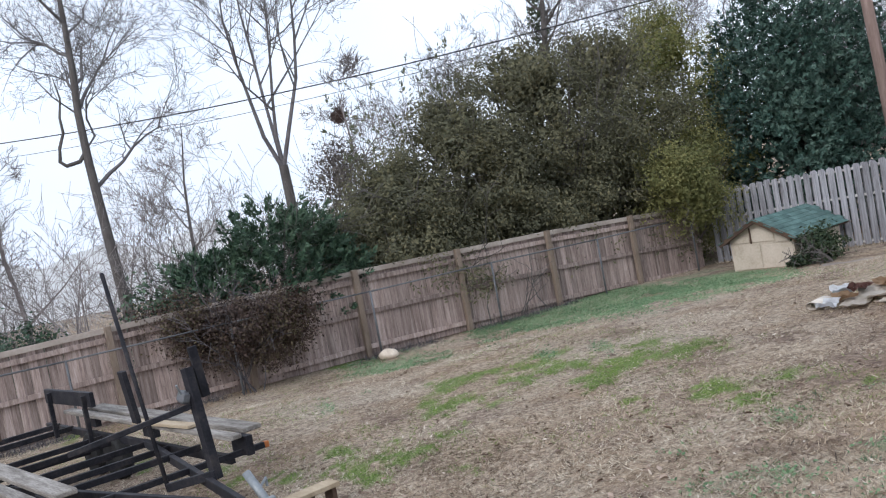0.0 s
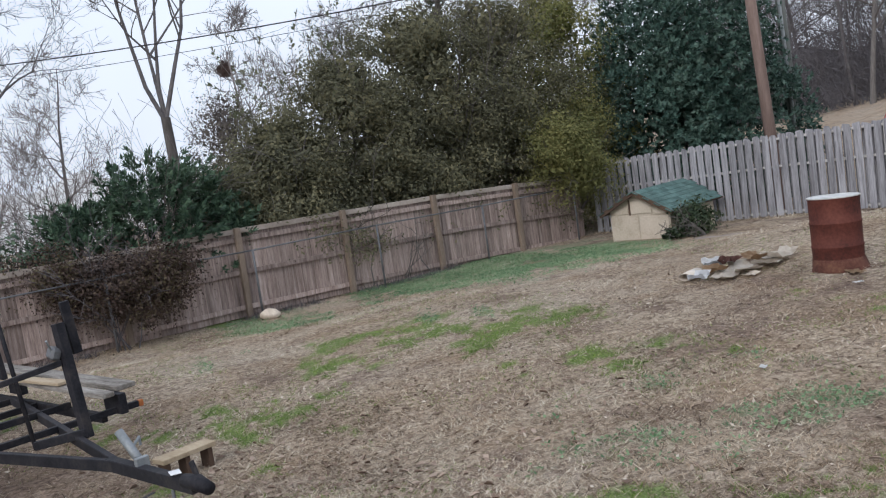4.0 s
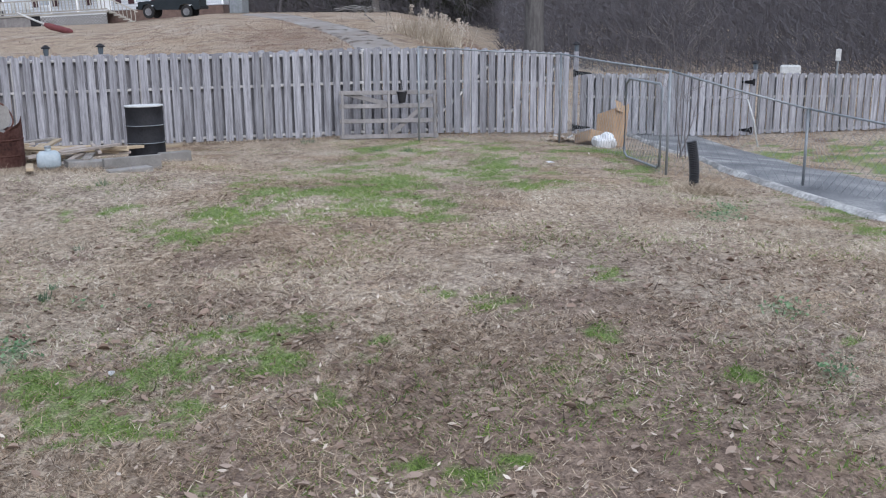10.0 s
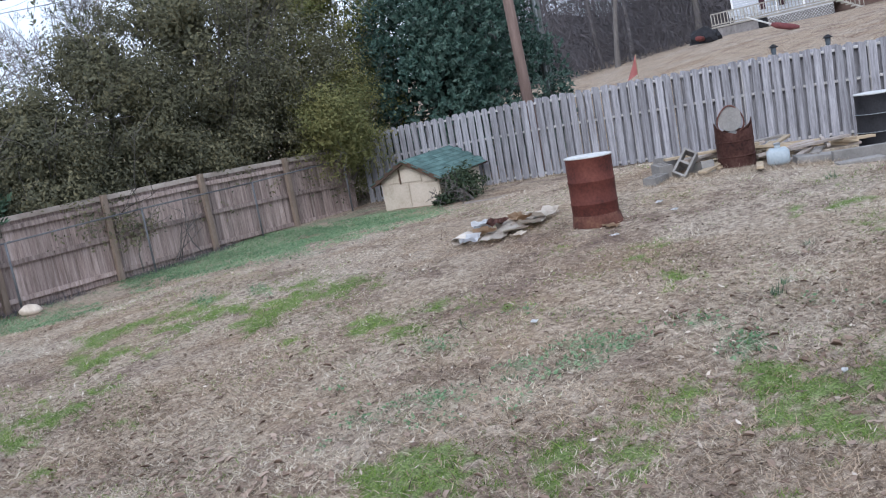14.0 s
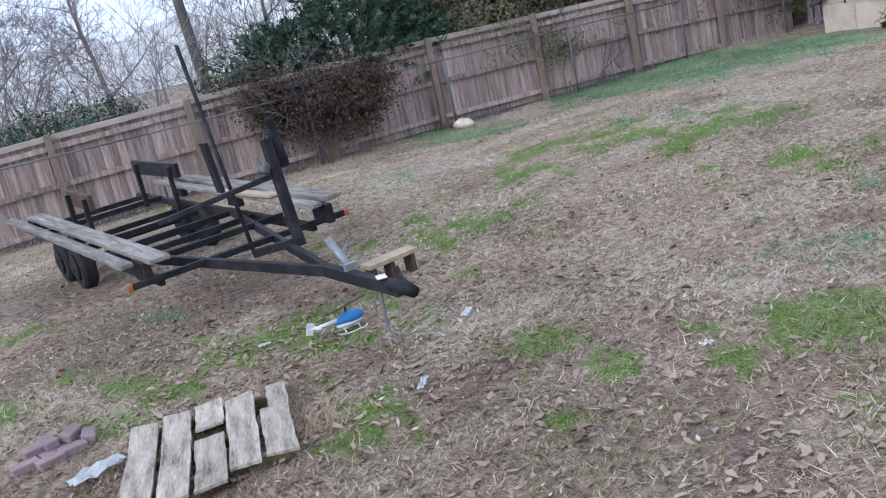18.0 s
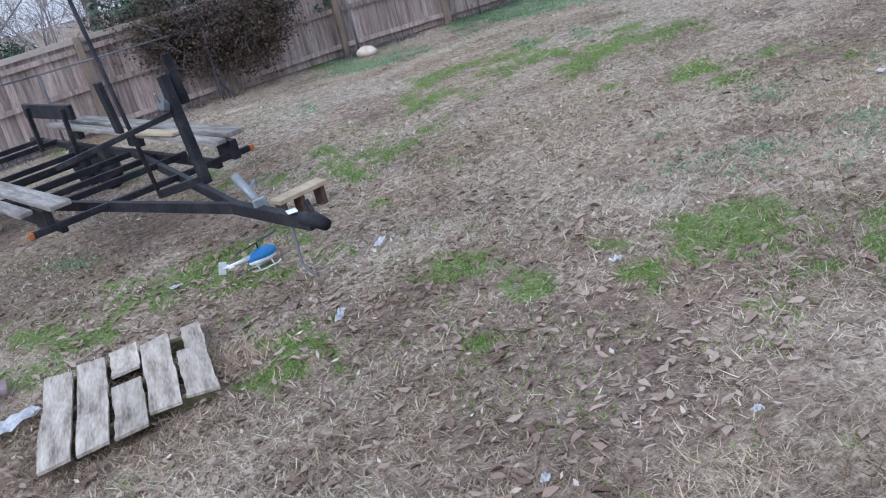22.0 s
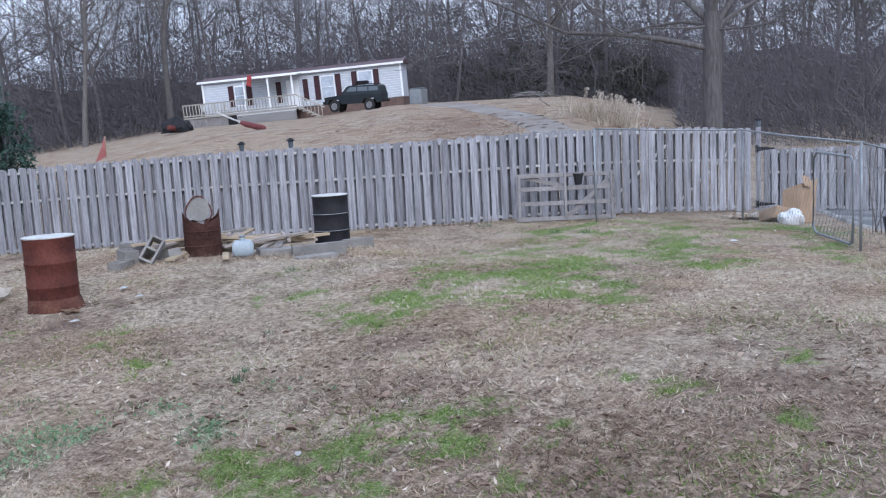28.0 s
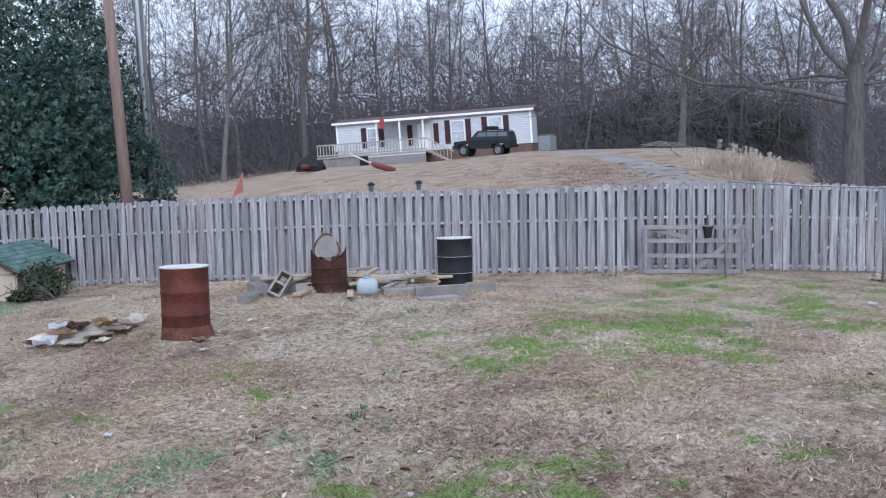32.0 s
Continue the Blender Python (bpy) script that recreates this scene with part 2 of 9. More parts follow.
def link_mesh(name, me, mat, parent=None, label="", smooth=False):
    if mat and not me.materials:
        me.materials.append(mat)
    if smooth:
        me.polygons.foreach_set("use_smooth", [True] * len(me.polygons))
    ob = new(name, me)
    if parent:
        ob.parent = parent
    if label:
        ob["label"] = label
    return ob


def part(name, bm, mat, parent=None, label="", smooth=False):
    me = bpy.data.meshes.new(name)
    bm.to_mesh(me)
    bm.free()
    return link_mesh(name, me, mat, parent, label, smooth)


def raw(name, verts, faces, mat, parent=None, label="", smooth=False):
    me = bpy.data.meshes.new(name)
    me.from_pydata(verts, [], faces)
    me.update()
    return link_mesh(name, me, mat, parent, label, smooth)


def box(bm, size, m=None, bevel=0.0):
    """A box of that size centred on m, its edges bevelled."""
    made = bmesh.ops.create_cube(bm, size=1.0, matrix=(m or Matrix()) @ Matrix.Diagonal((*size, 1)))
    if bevel:
        edges = list({e for v in made["verts"] for e in v.link_edges})
        bmesh.ops.bevel(bm, geom=edges, offset=bevel, segments=1, affect="EDGES")
    return bm


def span(p, q, up=(0, 0, 1)):
    """The frame at the middle of p to q with its y along it, and the length."""
    p, q = Vector(p), Vector(q)
    y = (q - p).normalized()
    x = y.cross(Vector(up))
    x = x.normalized() if x.length > 1e-4 else Vector((1, 0, 0))
    z = x.cross(y)
    m = Matrix((x, y, z)).transposed().to_4x4()
    m.translation = (p + q) / 2
    return m, (q - p).length


def beam(bm, p, q, w, h, up=(0, 0, 1), bevel=0.004):
    m, n = span(p, q, up)
    return box(bm, (w, n, h), m, bevel)


def tube(bm, pts, radii, n=8, caps=True):
    """A round tube through points."""
    rings = []
    pts = [Vector(p) for p in pts]
    if not hasattr(radii, "__len__"):
        radii = [radii] * len(pts)
    for k, p in enumerate(pts):
        a = pts[max(0, k - 1)]
        b = pts[min(len(pts) - 1, k + 1)]
        d = (b - a).normalized()
        x = d.cross(Vector((0, 0, 1)))
        x = x.normalized() if x.length > 0.05 else d.cross(Vector((0, 1, 0))).normalized()
        y = d.cross(x)
        rings.append([bm.verts.new(p + radii[k] * (math.cos(2 * math.pi * j / n) * x + math.sin(2 * math.pi * j / n) * y)) for j in range(n)])
    for a, b in zip(rings, rings[1:]):
        for j in range(n):
            bm.faces.new((a[j], a[(j + 1) % n], b[(j + 1) % n], b[j]))
    if caps:
        bm.faces.new(rings[0][::-1])
        bm.faces.new(rings[-1])
    return bm


def lathe(bm, profile, n=24, close=True):
    """Turns (radius, height) pairs round z."""
    rings = [[bm.verts.new((r * math.cos(2 * math.pi * j / n), r * math.sin(2 * math.pi * j / n), z)) for j in range(n)] for r, z in profile]
    for a, b in zip(rings, rings[1:]):
        for j in range(n):
            bm.faces.new((a[j], a[(j + 1) % n], b[(j + 1) % n], b[j]))
    if close:
        bm.faces.new(rings[0][::-1])
        bm.faces.new(rings[-1])
    return bm


def rough_up(bm, amount, scale=6.0):
    for v in bm.verts:
        v.co += amount * Vector(noise.noise_vector(v.co * scale))
    return bm


# ---------------------------------------------------------------- the lie of the land

FENCE_K = Vector((12.6, 21.9))     # corner of the two board fences
FENCE_B = Vector((19.5, 7.0))      # bend of the grey fence
FENCE_E = Vector((22.3, 3.2))      # its end at the driveway gate
LEFT_DIR = Vector((math.cos(radians(15)), math.sin(radians(15))))
LAWN = [(0, 0, 0.5), (3, 3, 0.48), (5, 1, 0.5), (0, 4, 0.25), (-3, 2, 0.2), (13.75, 8.6, -0.14), (8.31, 9.07, 0.10),
        (11.3, 9.25, 0.94), (12.6, 21.9, -0.55), (15.5, 15.8, -0.3), (17.3, 12, -0.22), (18.5, 9.2, -0.2), (19.5, 7, -0.12), (22.3, 3.2, -0.3),
        (12, 0.1, 0.37), (15, 0.7, 0.16), (14.9, -1.2, -0.19), (13.8, -2.5, -0.25)]
RIM_OF_YARD = [(25, -1, -0.75), (20, -3, -0.6), (-1.5, 8.2, 0.06), (0.5, 6.3, 0.1), (-1.2, 5.2, 0.08), (5.6, 20.1, -0.52), (-4.6, 17.3, -0.4),
        (-8, 15, -0.5), (-3, 11, 0), (3.4, 18.9, -0.45), (3, 12, 0), (7, 14, 0.05), (11.5, 18, -0.3), (7, 10.5, 0.3),
        (4, 7, 0.33), (-6, 5, 0), (8, 3, 0.5), (9, -3, 0.3), (16, 5, 0.12)]
YARD = LAWN + RIM_OF_YARD
HILL = [(-60, -0.8), (0, -0.8), (36, -0.6), (42, -0.35), (51, 1.25), (57, 1.5), (62, 2.1), (72, 2.1), (76, 1.0), (80, -0.3), (95, -0.8), (180, -0.8)]


def smooth(a, b, x):
    x = min(1.0, max(0.0, (x - a) / (b - a)))
    return x * x * (3 - 2 * x)


def ground_z(x, y):
    s = w = 1e-9
    s = 0.0
    for px, py, pz in YARD:
        g = math.exp(-((x - px) ** 2 + (y - py) ** 2) / (2 * 2.3 ** 2)) + 1e-7 / (1 + (x - px) ** 2 + (y - py) ** 2)
        s += g * pz
        w += g
    z = s / w
    r = math.hypot(x, y)
    if r > 22:
        az = math.degrees(math.atan2(x, y))
        h = HILL[-1][1]
        for (a0, h0), (a1, h1) in zip(HILL, HILL[1:]):
            if a0 <= az <= a1:
                h = h0 + (h1 - h0) * smooth(a0, a1, az)
        far = -0.5 + (h + 0.5) * smooth(22, 62, r) ** 0.8
        far += 0.06 * noise.noise(Vector((x * 0.3, y * 0.3, 0)))
        k = smooth(22, 27, r)
        z = z * (1 - k) + far * k
    return z


def on_ground(az, r, lift=0.0):
    p = at(az, r)
    p.z = ground_z(p.x, p.y) + lift
    return p

# ---------------------------------------------------------------- ground
# green patches: bearing, range, half length, half width, heading, strength
GREEN = []


def patch(az, r, a, b, head, s):
    k = 1.05 if r < 7 else 1.2
    GREEN.append((az, r, a * k, b * k, head, min(1.0, s * (1.0 if r < 7 else 1.1))))


WEEDS = []


def weedy(az, r, a, b, head, s):
    """Low blue-green weeds."""
    WEEDS.append((az, r, a * 1.2, b * 1.2, head, min(1.0, s * 1.15)))


patch(26.7, 5.4, 0.17, 0.10, 6, 0.8)
patch(29.7, 5.2, 0.19, 0.16, 171, 0.9)
patch(32.2, 5.3, 0.12, 0.10, 107, 0.6)
patch(37.5, 5.1, 0.27, 0.07, 37, 0.9)
patch(39.8, 5.3, 0.25, 0.17, 96, 0.9)
patch(42.2, 4.8, 0.15, 0.11, 53, 0.9)
patch(45.0, 5.5, 0.23, 0.17, 82, 0.8)
patch(47.4, 5.6, 0.17, 0.11, 120, 0.6)
patch(51.5, 5.8, 0.23, 0.12, 24, 0.9)
patch(53.6, 5.5, 0.18, 0.15, 15, 0.9)
patch(56.7, 5.5, 0.26, 0.17, 109, 1.0)
patch(60.8, 5.6, 0.34, 0.24, 107, 1.0)
patch(64.5, 5.6, 0.22, 0.14, 92, 1.0)
patch(63.7, 5.9, 0.25, 0.15, 103, 0.8)
patch(66.2, 6.2, 0.20, 0.11, 95, 0.5)
patch(59.3, 5.1, 0.19, 0.14, 130, 0.7)
patch(54.8, 4.9, 0.18, 0.11, 139, 0.6)
patch(58.0, 4.7, 0.09, 0.08, 102, 0.6)
patch(49.9, 4.9, 0.15, 0.11, 146, 0.4)
patch(47.9, 4.2, 0.10, 0.09, 14, 0.8)
patch(51.1, 4.2, 0.08, 0.08, 51, 0.7)
patch(46.1, 4.0, 0.08, 0.07, 27, 0.7)
patch(58.5, 4.4, 0.09, 0.05, 61, 0.7)
patch(59.3, 4.1, 0.11, 0.06, 60, 0.8)
patch(68.0, 5.0, 0.11, 0.06, 73, 0.9)
patch(71.1, 5.8, 0.13, 0.08, 92, 0.5)
patch(53.2, 4.5, 0.08, 0.08, 141, 0.5)
patch(30.1, 4.5, 0.09, 0.06, 179, 0.5)
patch(46.5, 8.6, 0.26, 0.13, 44, 0.8)
patch(45.5, 10.1, 0.35, 0.29, 38, 0.7)
patch(41.2, 10.9, 0.60, 0.25, 40, 0.4)
patch(29.6, 9.0, 0.29, 0.16, 22, 0.8)
patch(32.9, 9.0, 0.35, 0.25, 176, 0.5)
patch(26.5, 11.4, 0.65, 0.32, 16, 0.7)
patch(55.1, 12.6, 0.39, 0.13, 57, 0.6)
patch(55.8, 11.1, 0.48, 0.36, 81, 0.35)
patch(62.7, 9.8, 0.66, 0.35, 99, 0.8)
patch(66.5, 10.1, 0.35, 0.20, 85, 0.8)
patch(65.1, 11.0, 0.65, 0.33, 79, 0.5)
patch(67.8, 12.3, 1.61, 0.48, 88, 0.6)
patch(71.1, 13.8, 2.26, 0.53, 80, 1.0)
patch(70.1, 10.2, 0.38, 0.19, 104, 0.6)
patch(73.1, 9.8, 0.44, 0.14, 78, 0.6)
patch(72.6, 12.4, 1.06, 0.28, 79, 0.8)
patch(73.8, 16.9, 1.39, 0.32, 77, 0.6)
patch(59.5, 9.8, 0.30, 0.22, 73, 0.4)
patch(70.8, 12.8, 1.91, 0.65, 76, 1.0)
patch(69.2, 14.1, 1.19, 0.60, 83, 0.8)
patch(66.5, 11.8, 0.89, 0.53, 76, 0.9)
patch(72.4, 10.6, 0.77, 0.43, 75, 0.7)
patch(62.5, 10.0, 0.58, 0.55, 18, 0.8)
patch(69.1, 10.1, 0.36, 0.27, 171, 0.7)
patch(73.4, 9.9, 0.48, 0.23, 76, 0.7)
patch(76.1, 15.1, 1.42, 0.78, 79, 0.6)
patch(77.7, 17.1, 1.03, 0.97, 104, 0.55)
patch(74.4, 18.4, 1.23, 0.99, 43, 0.5)
patch(79.7, 13.4, 0.64, 0.37, 91, 0.5)
patch(70.5, 17.3, 1.27, 0.25, 70, 0.8)
patch(86.5, 15.3, 0.66, 0.32, 96, 0.6)
patch(62.8, 6.1, 0.36, 0.29, 157, 1.0)
patch(60.1, 5.7, 0.40, 0.25, 159, 1.0)
patch(56.8, 5.6, 0.34, 0.28, 152, 1.0)
patch(52.6, 5.5, 0.30, 0.26, 170, 0.9)
patch(49.8, 5.2, 0.24, 0.19, 39, 0.9)
patch(54.0, 5.0, 0.16, 0.12, 17, 0.6)
patch(58.3, 5.2, 0.13, 0.08, 43, 0.7)
patch(67.3, 5.0, 0.12, 0.07, 63, 0.9)
patch(70.5, 5.6, 0.12, 0.08, 66, 0.6)
patch(76.1, 6.9, 0.25, 0.16, 166, 0.4)
patch(78.5, 6.5, 0.21, 0.18, 158, 0.6)
patch(84.6, 7.6, 0.20, 0.11, 90, 0.6)
patch(84.4, 6.0, 0.18, 0.09, 87, 0.9)
patch(84.0, 5.0, 0.18, 0.14, 155, 0.8)
patch(92.8, 5.5, 0.13, 0.07, 100, 0.6)
patch(98.4, 6.6, 0.21, 0.09, 108, 0.6)
patch(93.2, 6.2, 0.10, 0.06, 103, 0.4)
patch(81.9, 5.4, 0.13, 0.10, 88, 0.5)
patch(72.5, 4.1, 0.10, 0.08, 66, 0.8)
patch(75.7, 4.0, 0.12, 0.08, 165, 0.8)
patch(58.5, 4.2, 0.08, 0.05, 179, 0.7)
patch(79.9, 4.2, 0.10, 0.05, 164, 0.4)
patch(97.7, 12.0, 1.11, 0.24, 85, 0.7)
patch(95.4, 12.9, 0.72, 0.16, 79, 0.6)
patch(83.2, 17.5, 0.88, 0.58, 50, 0.8)
patch(87.1, 14.2, 0.50, 0.22, 76, 0.6)
patch(7.3, 20.2, 0.84, 0.49, 6, 0.8)
patch(20.2, 12.0, 1.13, 0.64, 173, 0.8)
patch(17.5, 12.2, 0.81, 0.27, 11, 0.9)
patch(22.9, 11.8, 0.81, 0.45, 164, 0.9)
patch(26.4, 11.9, 0.54, 0.32, 170, 0.8)
patch(14.2, 12.7, 0.54, 0.25, 7, 0.7)
patch(13.1, 11.0, 0.56, 0.17, 5, 0.8)
patch(15.0, 11.2, 0.47, 0.15, 1, 0.7)
patch(6.4, 10.0, 0.36, 0.11, 179, 0.8)
patch(7.1, 9.1, 0.37, 0.12, 162, 0.5)
patch(9.0, 9.3, 0.29, 0.11, 175, 0.7)
patch(10.7, 9.0, 0.47, 0.17, 166, 0.6)
patch(12.9, 9.7, 0.33, 0.11, 169, 0.5)
patch(8.9, 7.4, 0.21, 0.09, 174, 0.5)
patch(9.4, 10.3, 0.46, 0.15, 167, 0.4)
patch(13.9, 8.0, 0.26, 0.11, 4, 0.6)
patch(29.6, 9.0, 0.37, 0.20, 19, 0.9)
patch(33.9, 9.0, 0.37, 0.26, 176, 0.7)
patch(37.4, 8.6, 0.20, 0.12, 8, 0.4)
patch(23.8, 9.2, 0.24, 0.11, 3, 0.5)
patch(26.4, 5.5, 0.17, 0.09, 14, 1.0)
patch(30.2, 5.3, 0.26, 0.20, 159, 1.0)
patch(38.2, 5.2, 0.28, 0.09, 39, 1.0)
patch(40.5, 5.3, 0.22, 0.17, 98, 1.0)
patch(42.5, 4.9, 0.17, 0.13, 41, 0.9)
patch(45.6, 5.5, 0.25, 0.16, 60, 1.0)
patch(45.0, 5.7, 0.15, 0.11, 140, 0.7)
patch(23.5, 4.9, 0.15, 0.09, 12, 0.8)
patch(13.1, 5.7, 0.27, 0.16, 158, 0.9)
patch(15.6, 5.3, 0.20, 0.11, 172, 0.9)
patch(-0.7, 7.6, 0.32, 0.19, 150, 0.9)
patch(-2.6, 7.5, 0.31, 0.17, 162, 0.9)
patch(2.4, 7.8, 0.23, 0.09, 160, 0.7)
patch(1.2, 6.8, 0.24, 0.10, 156, 0.8)
patch(3.4, 7.3, 0.22, 0.09, 162, 0.6)
patch(6.0, 6.7, 0.18, 0.07, 157, 0.5)
patch(0.8, 5.3, 0.38, 0.21, 167, 1.0)
patch(-0.6, 5.1, 0.26, 0.12, 172, 0.9)
patch(-0.0, 5.8, 0.27, 0.12, 151, 0.8)
patch(-6.1, 7.1, 0.41, 0.15, 129, 0.9)
patch(-2.4, 7.4, 0.31, 0.25, 178, 0.9)
patch(-0.8, 6.9, 0.34, 0.13, 129, 0.8)
patch(-10.1, 6.8, 0.22, 0.14, 128, 0.9)
patch(-13.3, 6.5, 0.27, 0.13, 142, 0.9)
patch(-6.4, 7.6, 0.36, 0.15, 125, 0.6)
patch(11.9, 5.6, 0.25, 0.13, 163, 0.9)
patch(15.8, 5.1, 0.17, 0.09, 157, 0.9)
patch(13.8, 5.7, 0.15, 0.07, 160, 0.7)
patch(7.6, 4.3, 0.10, 0.06, 154, 0.8)
patch(23.8, 4.7, 0.13, 0.08, 154, 0.7)
patch(26.5, 5.2, 0.14, 0.08, 5, 1.0)
patch(29.9, 5.0, 0.25, 0.15, 152, 1.0)
patch(30.4, 4.3, 0.11, 0.07, 157, 0.7)
patch(33.5, 4.6, 0.14, 0.08, 155, 0.6)
patch(37.4, 4.8, 0.21, 0.05, 38, 1.0)
patch(33.7, 3.1, 0.07, 0.04, 134, 0.7)
patch(31.1, 3.2, 0.04, 0.03, 26, 0.7)
patch(-11.8, 4.6, 0.14, 0.07, 155, 0.8)
patch(6.4, 9.6, 0.31, 0.11, 172, 0.8)
patch(7.5, 8.8, 0.38, 0.14, 164, 0.6)
patch(9.4, 9.1, 0.32, 0.12, 170, 0.6)
patch(10.9, 4.7, 0.22, 0.10, 146, 0.5)
patch(21.2, 5.5, 0.24, 0.07, 148, 0.4)
patch(3.2, 7.5, 0.33, 0.12, 177, 0.8)
patch(5.5, 6.7, 0.31, 0.14, 170, 0.5)
patch(-15.4, 8.2, 0.28, 0.10, 148, 0.9)
patch(-15.2, 9.9, 0.29, 0.15, 142, 0.5)
patch(-18.6, 7.7, 0.24, 0.09, 144, 0.5)
patch(-14.2, 6.6, 0.24, 0.13, 129, 0.9)
patch(-11.6, 7.2, 0.30, 0.12, 134, 0.6)
patch(-17.7, 9.9, 0.38, 0.13, 139, 0.4)
patch(0.0, 10.3, 0.39, 0.13, 170, 0.8)
patch(-5.4, 12.8, 0.64, 0.16, 163, 0.8)
patch(3.3, 9.5, 0.42, 0.13, 158, 0.7)
patch(-8.1, 18.0, 0.75, 0.35, 157, 0.5)

weedy(18.1, 20.1, 1.34, 0.76, 5, 0.9)
weedy(21.4, 20.3, 2.24, 0.89, 14, 1.0)
weedy(24.8, 20.4, 2.85, 0.93, 21, 1.0)
weedy(28.2, 20.3, 2.54, 0.91, 23, 0.9)
weedy(16.1, 20.4, 0.80, 0.43, 2, 0.8)
weedy(30.6, 21.5, 1.28, 0.54, 6, 0.7)
weedy(10.6, 17.7, 1.39, 0.62, 178, 0.55)
weedy(40.4, 6.5, 0.34, 0.20, 28, 0.4)
weedy(24.0, 6.2, 0.21, 0.12, 175, 0.3)
weedy(36.4, 6.1, 0.27, 0.18, 5, 0.35)
weedy(31.8, 6.5, 0.31, 0.18, 179, 0.35)
weedy(40.3, 7.2, 0.25, 0.16, 5, 0.35)
weedy(37.4, 8.6, 0.27, 0.14, 3, 0.35)
weedy(6.1, 13.0, 0.38, 0.09, 2, 0.8)
weedy(8.7, 13.2, 0.39, 0.10, 5, 0.6)
weedy(19.2, 13.3, 0.44, 0.10, 15, 0.8)
weedy(22.6, 12.9, 0.42, 0.10, 18, 0.7)
weedy(28.4, 6.7, 0.45, 0.27, 159, 0.4)
weedy(41.5, 7.1, 0.30, 0.24, 18, 0.35)
weedy(50.1, 6.4, 0.17, 0.10, 49, 0.5)
weedy(27.0, 7.3, 0.27, 0.16, 161, 0.35)
weedy(32.2, 7.9, 0.30, 0.20, 166, 0.3)
weedy(40.2, 6.6, 0.24, 0.17, 155, 0.3)
weedy(56.1, 7.3, 0.27, 0.25, 96, 0.25)
weedy(97.3, 5.8, 0.18, 0.10, 111, 0.7)
weedy(49.6, 6.4, 0.23, 0.09, 44, 0.5)
weedy(90.9, 11.7, 0.56, 0.23, 101, 0.5)
weedy(54.0, 7.3, 0.15, 0.07, 44, 0.4)
weedy(66.3, 8.4, 0.30, 0.20, 180, 0.25)
weedy(94.6, 7.0, 0.30, 0.19, 125, 0.3)
weedy(-8.5, 8.8, 0.40, 0.16, 146, 0.4)
weedy(30.0, 6.9, 0.40, 0.19, 169, 0.35)
weedy(31.0, 6.1, 0.25, 0.13, 167, 0.35)
weedy(-1.5, 6.2, 0.17, 0.07, 150, 0.3)
weedy(37.6, 6.8, 0.46, 0.21, 6, 0.4)
weedy(49.1, 6.3, 0.14, 0.06, 42, 0.6)
weedy(41.6, 6.9, 0.23, 0.12, 16, 0.35)
weedy(48.3, 7.0, 0.35, 0.17, 3, 0.3)

patch(96.5, 22.6, 1.6, 0.7, 126, 1.0)
patch(93.3, 23.4, 0.6, 0.3, 47, 0.7)
patch(100.0, 20.5, 1.2, 0.6, 120, 0.9)

# bare soil: bearing, range, radius, strength
SOIL = []


def bare(az, r, a, s):
    SOIL.append((az, r, a, s))


bare(66.0, 3.6, 0.9, 1.0)
bare(58.0, 3.5, 0.7, 0.7)
bare(71.0, 4.3, 0.7, 0.7)
bare(50.0, 4.4, 0.6, 0.5)
bare(82.3, 4.3, 0.9, 0.8)
bare(92.0, 4.6, 1.0, 0.8)
bare(90.5, 5.8, 0.8, 0.6)
bare(82.0, 6.4, 0.7, 0.6)
bare(87.0, 7.9, 0.7, 0.5)
bare(20.5, 4.0, 0.9, 0.8)
bare(25.0, 4.3, 0.7, 0.6)
bare(14.0, 4.6, 0.6, 0.7)
bare(6.0, 5.4, 0.6, 0.7)
bare(-1.8, 7.2, 0.8, 0.6)
bare(-11.5, 11.4, 1.6, 0.8)
bare(-6.0, 9.0, 1.2, 0.7)
bare(-15.5, 8.6, 0.9, 0.7)
bare(39.5, 11.0, 0.7, 0.5)
bare(36.8, 9.9, 0.6, 0.6)
bare(43.2, 4.2, 0.6, 0.5)
bare(62.0, 8.0, 0.4, 0.5)
bare(74.0, 12.5, 0.5, 0.6)


def ground_zs(x, y):
    s, w = np.zeros_like(x), np.full_like(x, 1e-9)
    for px, py, pz in YARD:
        d2 = (x - px) ** 2 + (y - py) ** 2
        g = np.exp(-d2 / (2 * 2.3 ** 2)) + 1e-7 / (1 + d2)
        s += g * pz
        w += g
    z = s / w
    r, az = np.hypot(x, y), np.degrees(np.arctan2(x, y))
    h = np.interp(az, [a for a, _ in HILL], [b for _, b in HILL])
    t = np.clip((r - 22) / 40, 0, 1)
    far = -0.5 + (h + 0.5) * (t * t * (3 - 2 * t)) ** 0.8
    k = np.clip((r - 22) / 5, 0, 1)
    k = k * k * (3 - 2 * k)
    return z * (1 - k) + far * k


def green_mask(x, y):
    g = np.zeros_like(x)
    for az, r, a, b, head, s in GREEN:
        c = at(az, r)
        u = np.array((math.sin(radians(head)), math.cos(radians(head))))
        dx, dy = x - c.x, y - c.y
        p, q = (dx * u[0] + dy * u[1]) / a, (dx * -u[1] + dy * u[0]) / b
        g = np.maximum(g, s * np.exp(-0.6 * (p * p + q * q)))
    return g


def waves(x, y, scale, seed):
    out = np.zeros_like(x)
    r2 = np.random.default_rng(seed)
    for k in range(16):
        a, f = r2.uniform(0, 6.28), scale * r2.uniform(0.45, 2.2)
        out += np.sin(f * (x * math.cos(a) + y * math.sin(a)) + r2.uniform(0, 6.28))
    return out / 4.0


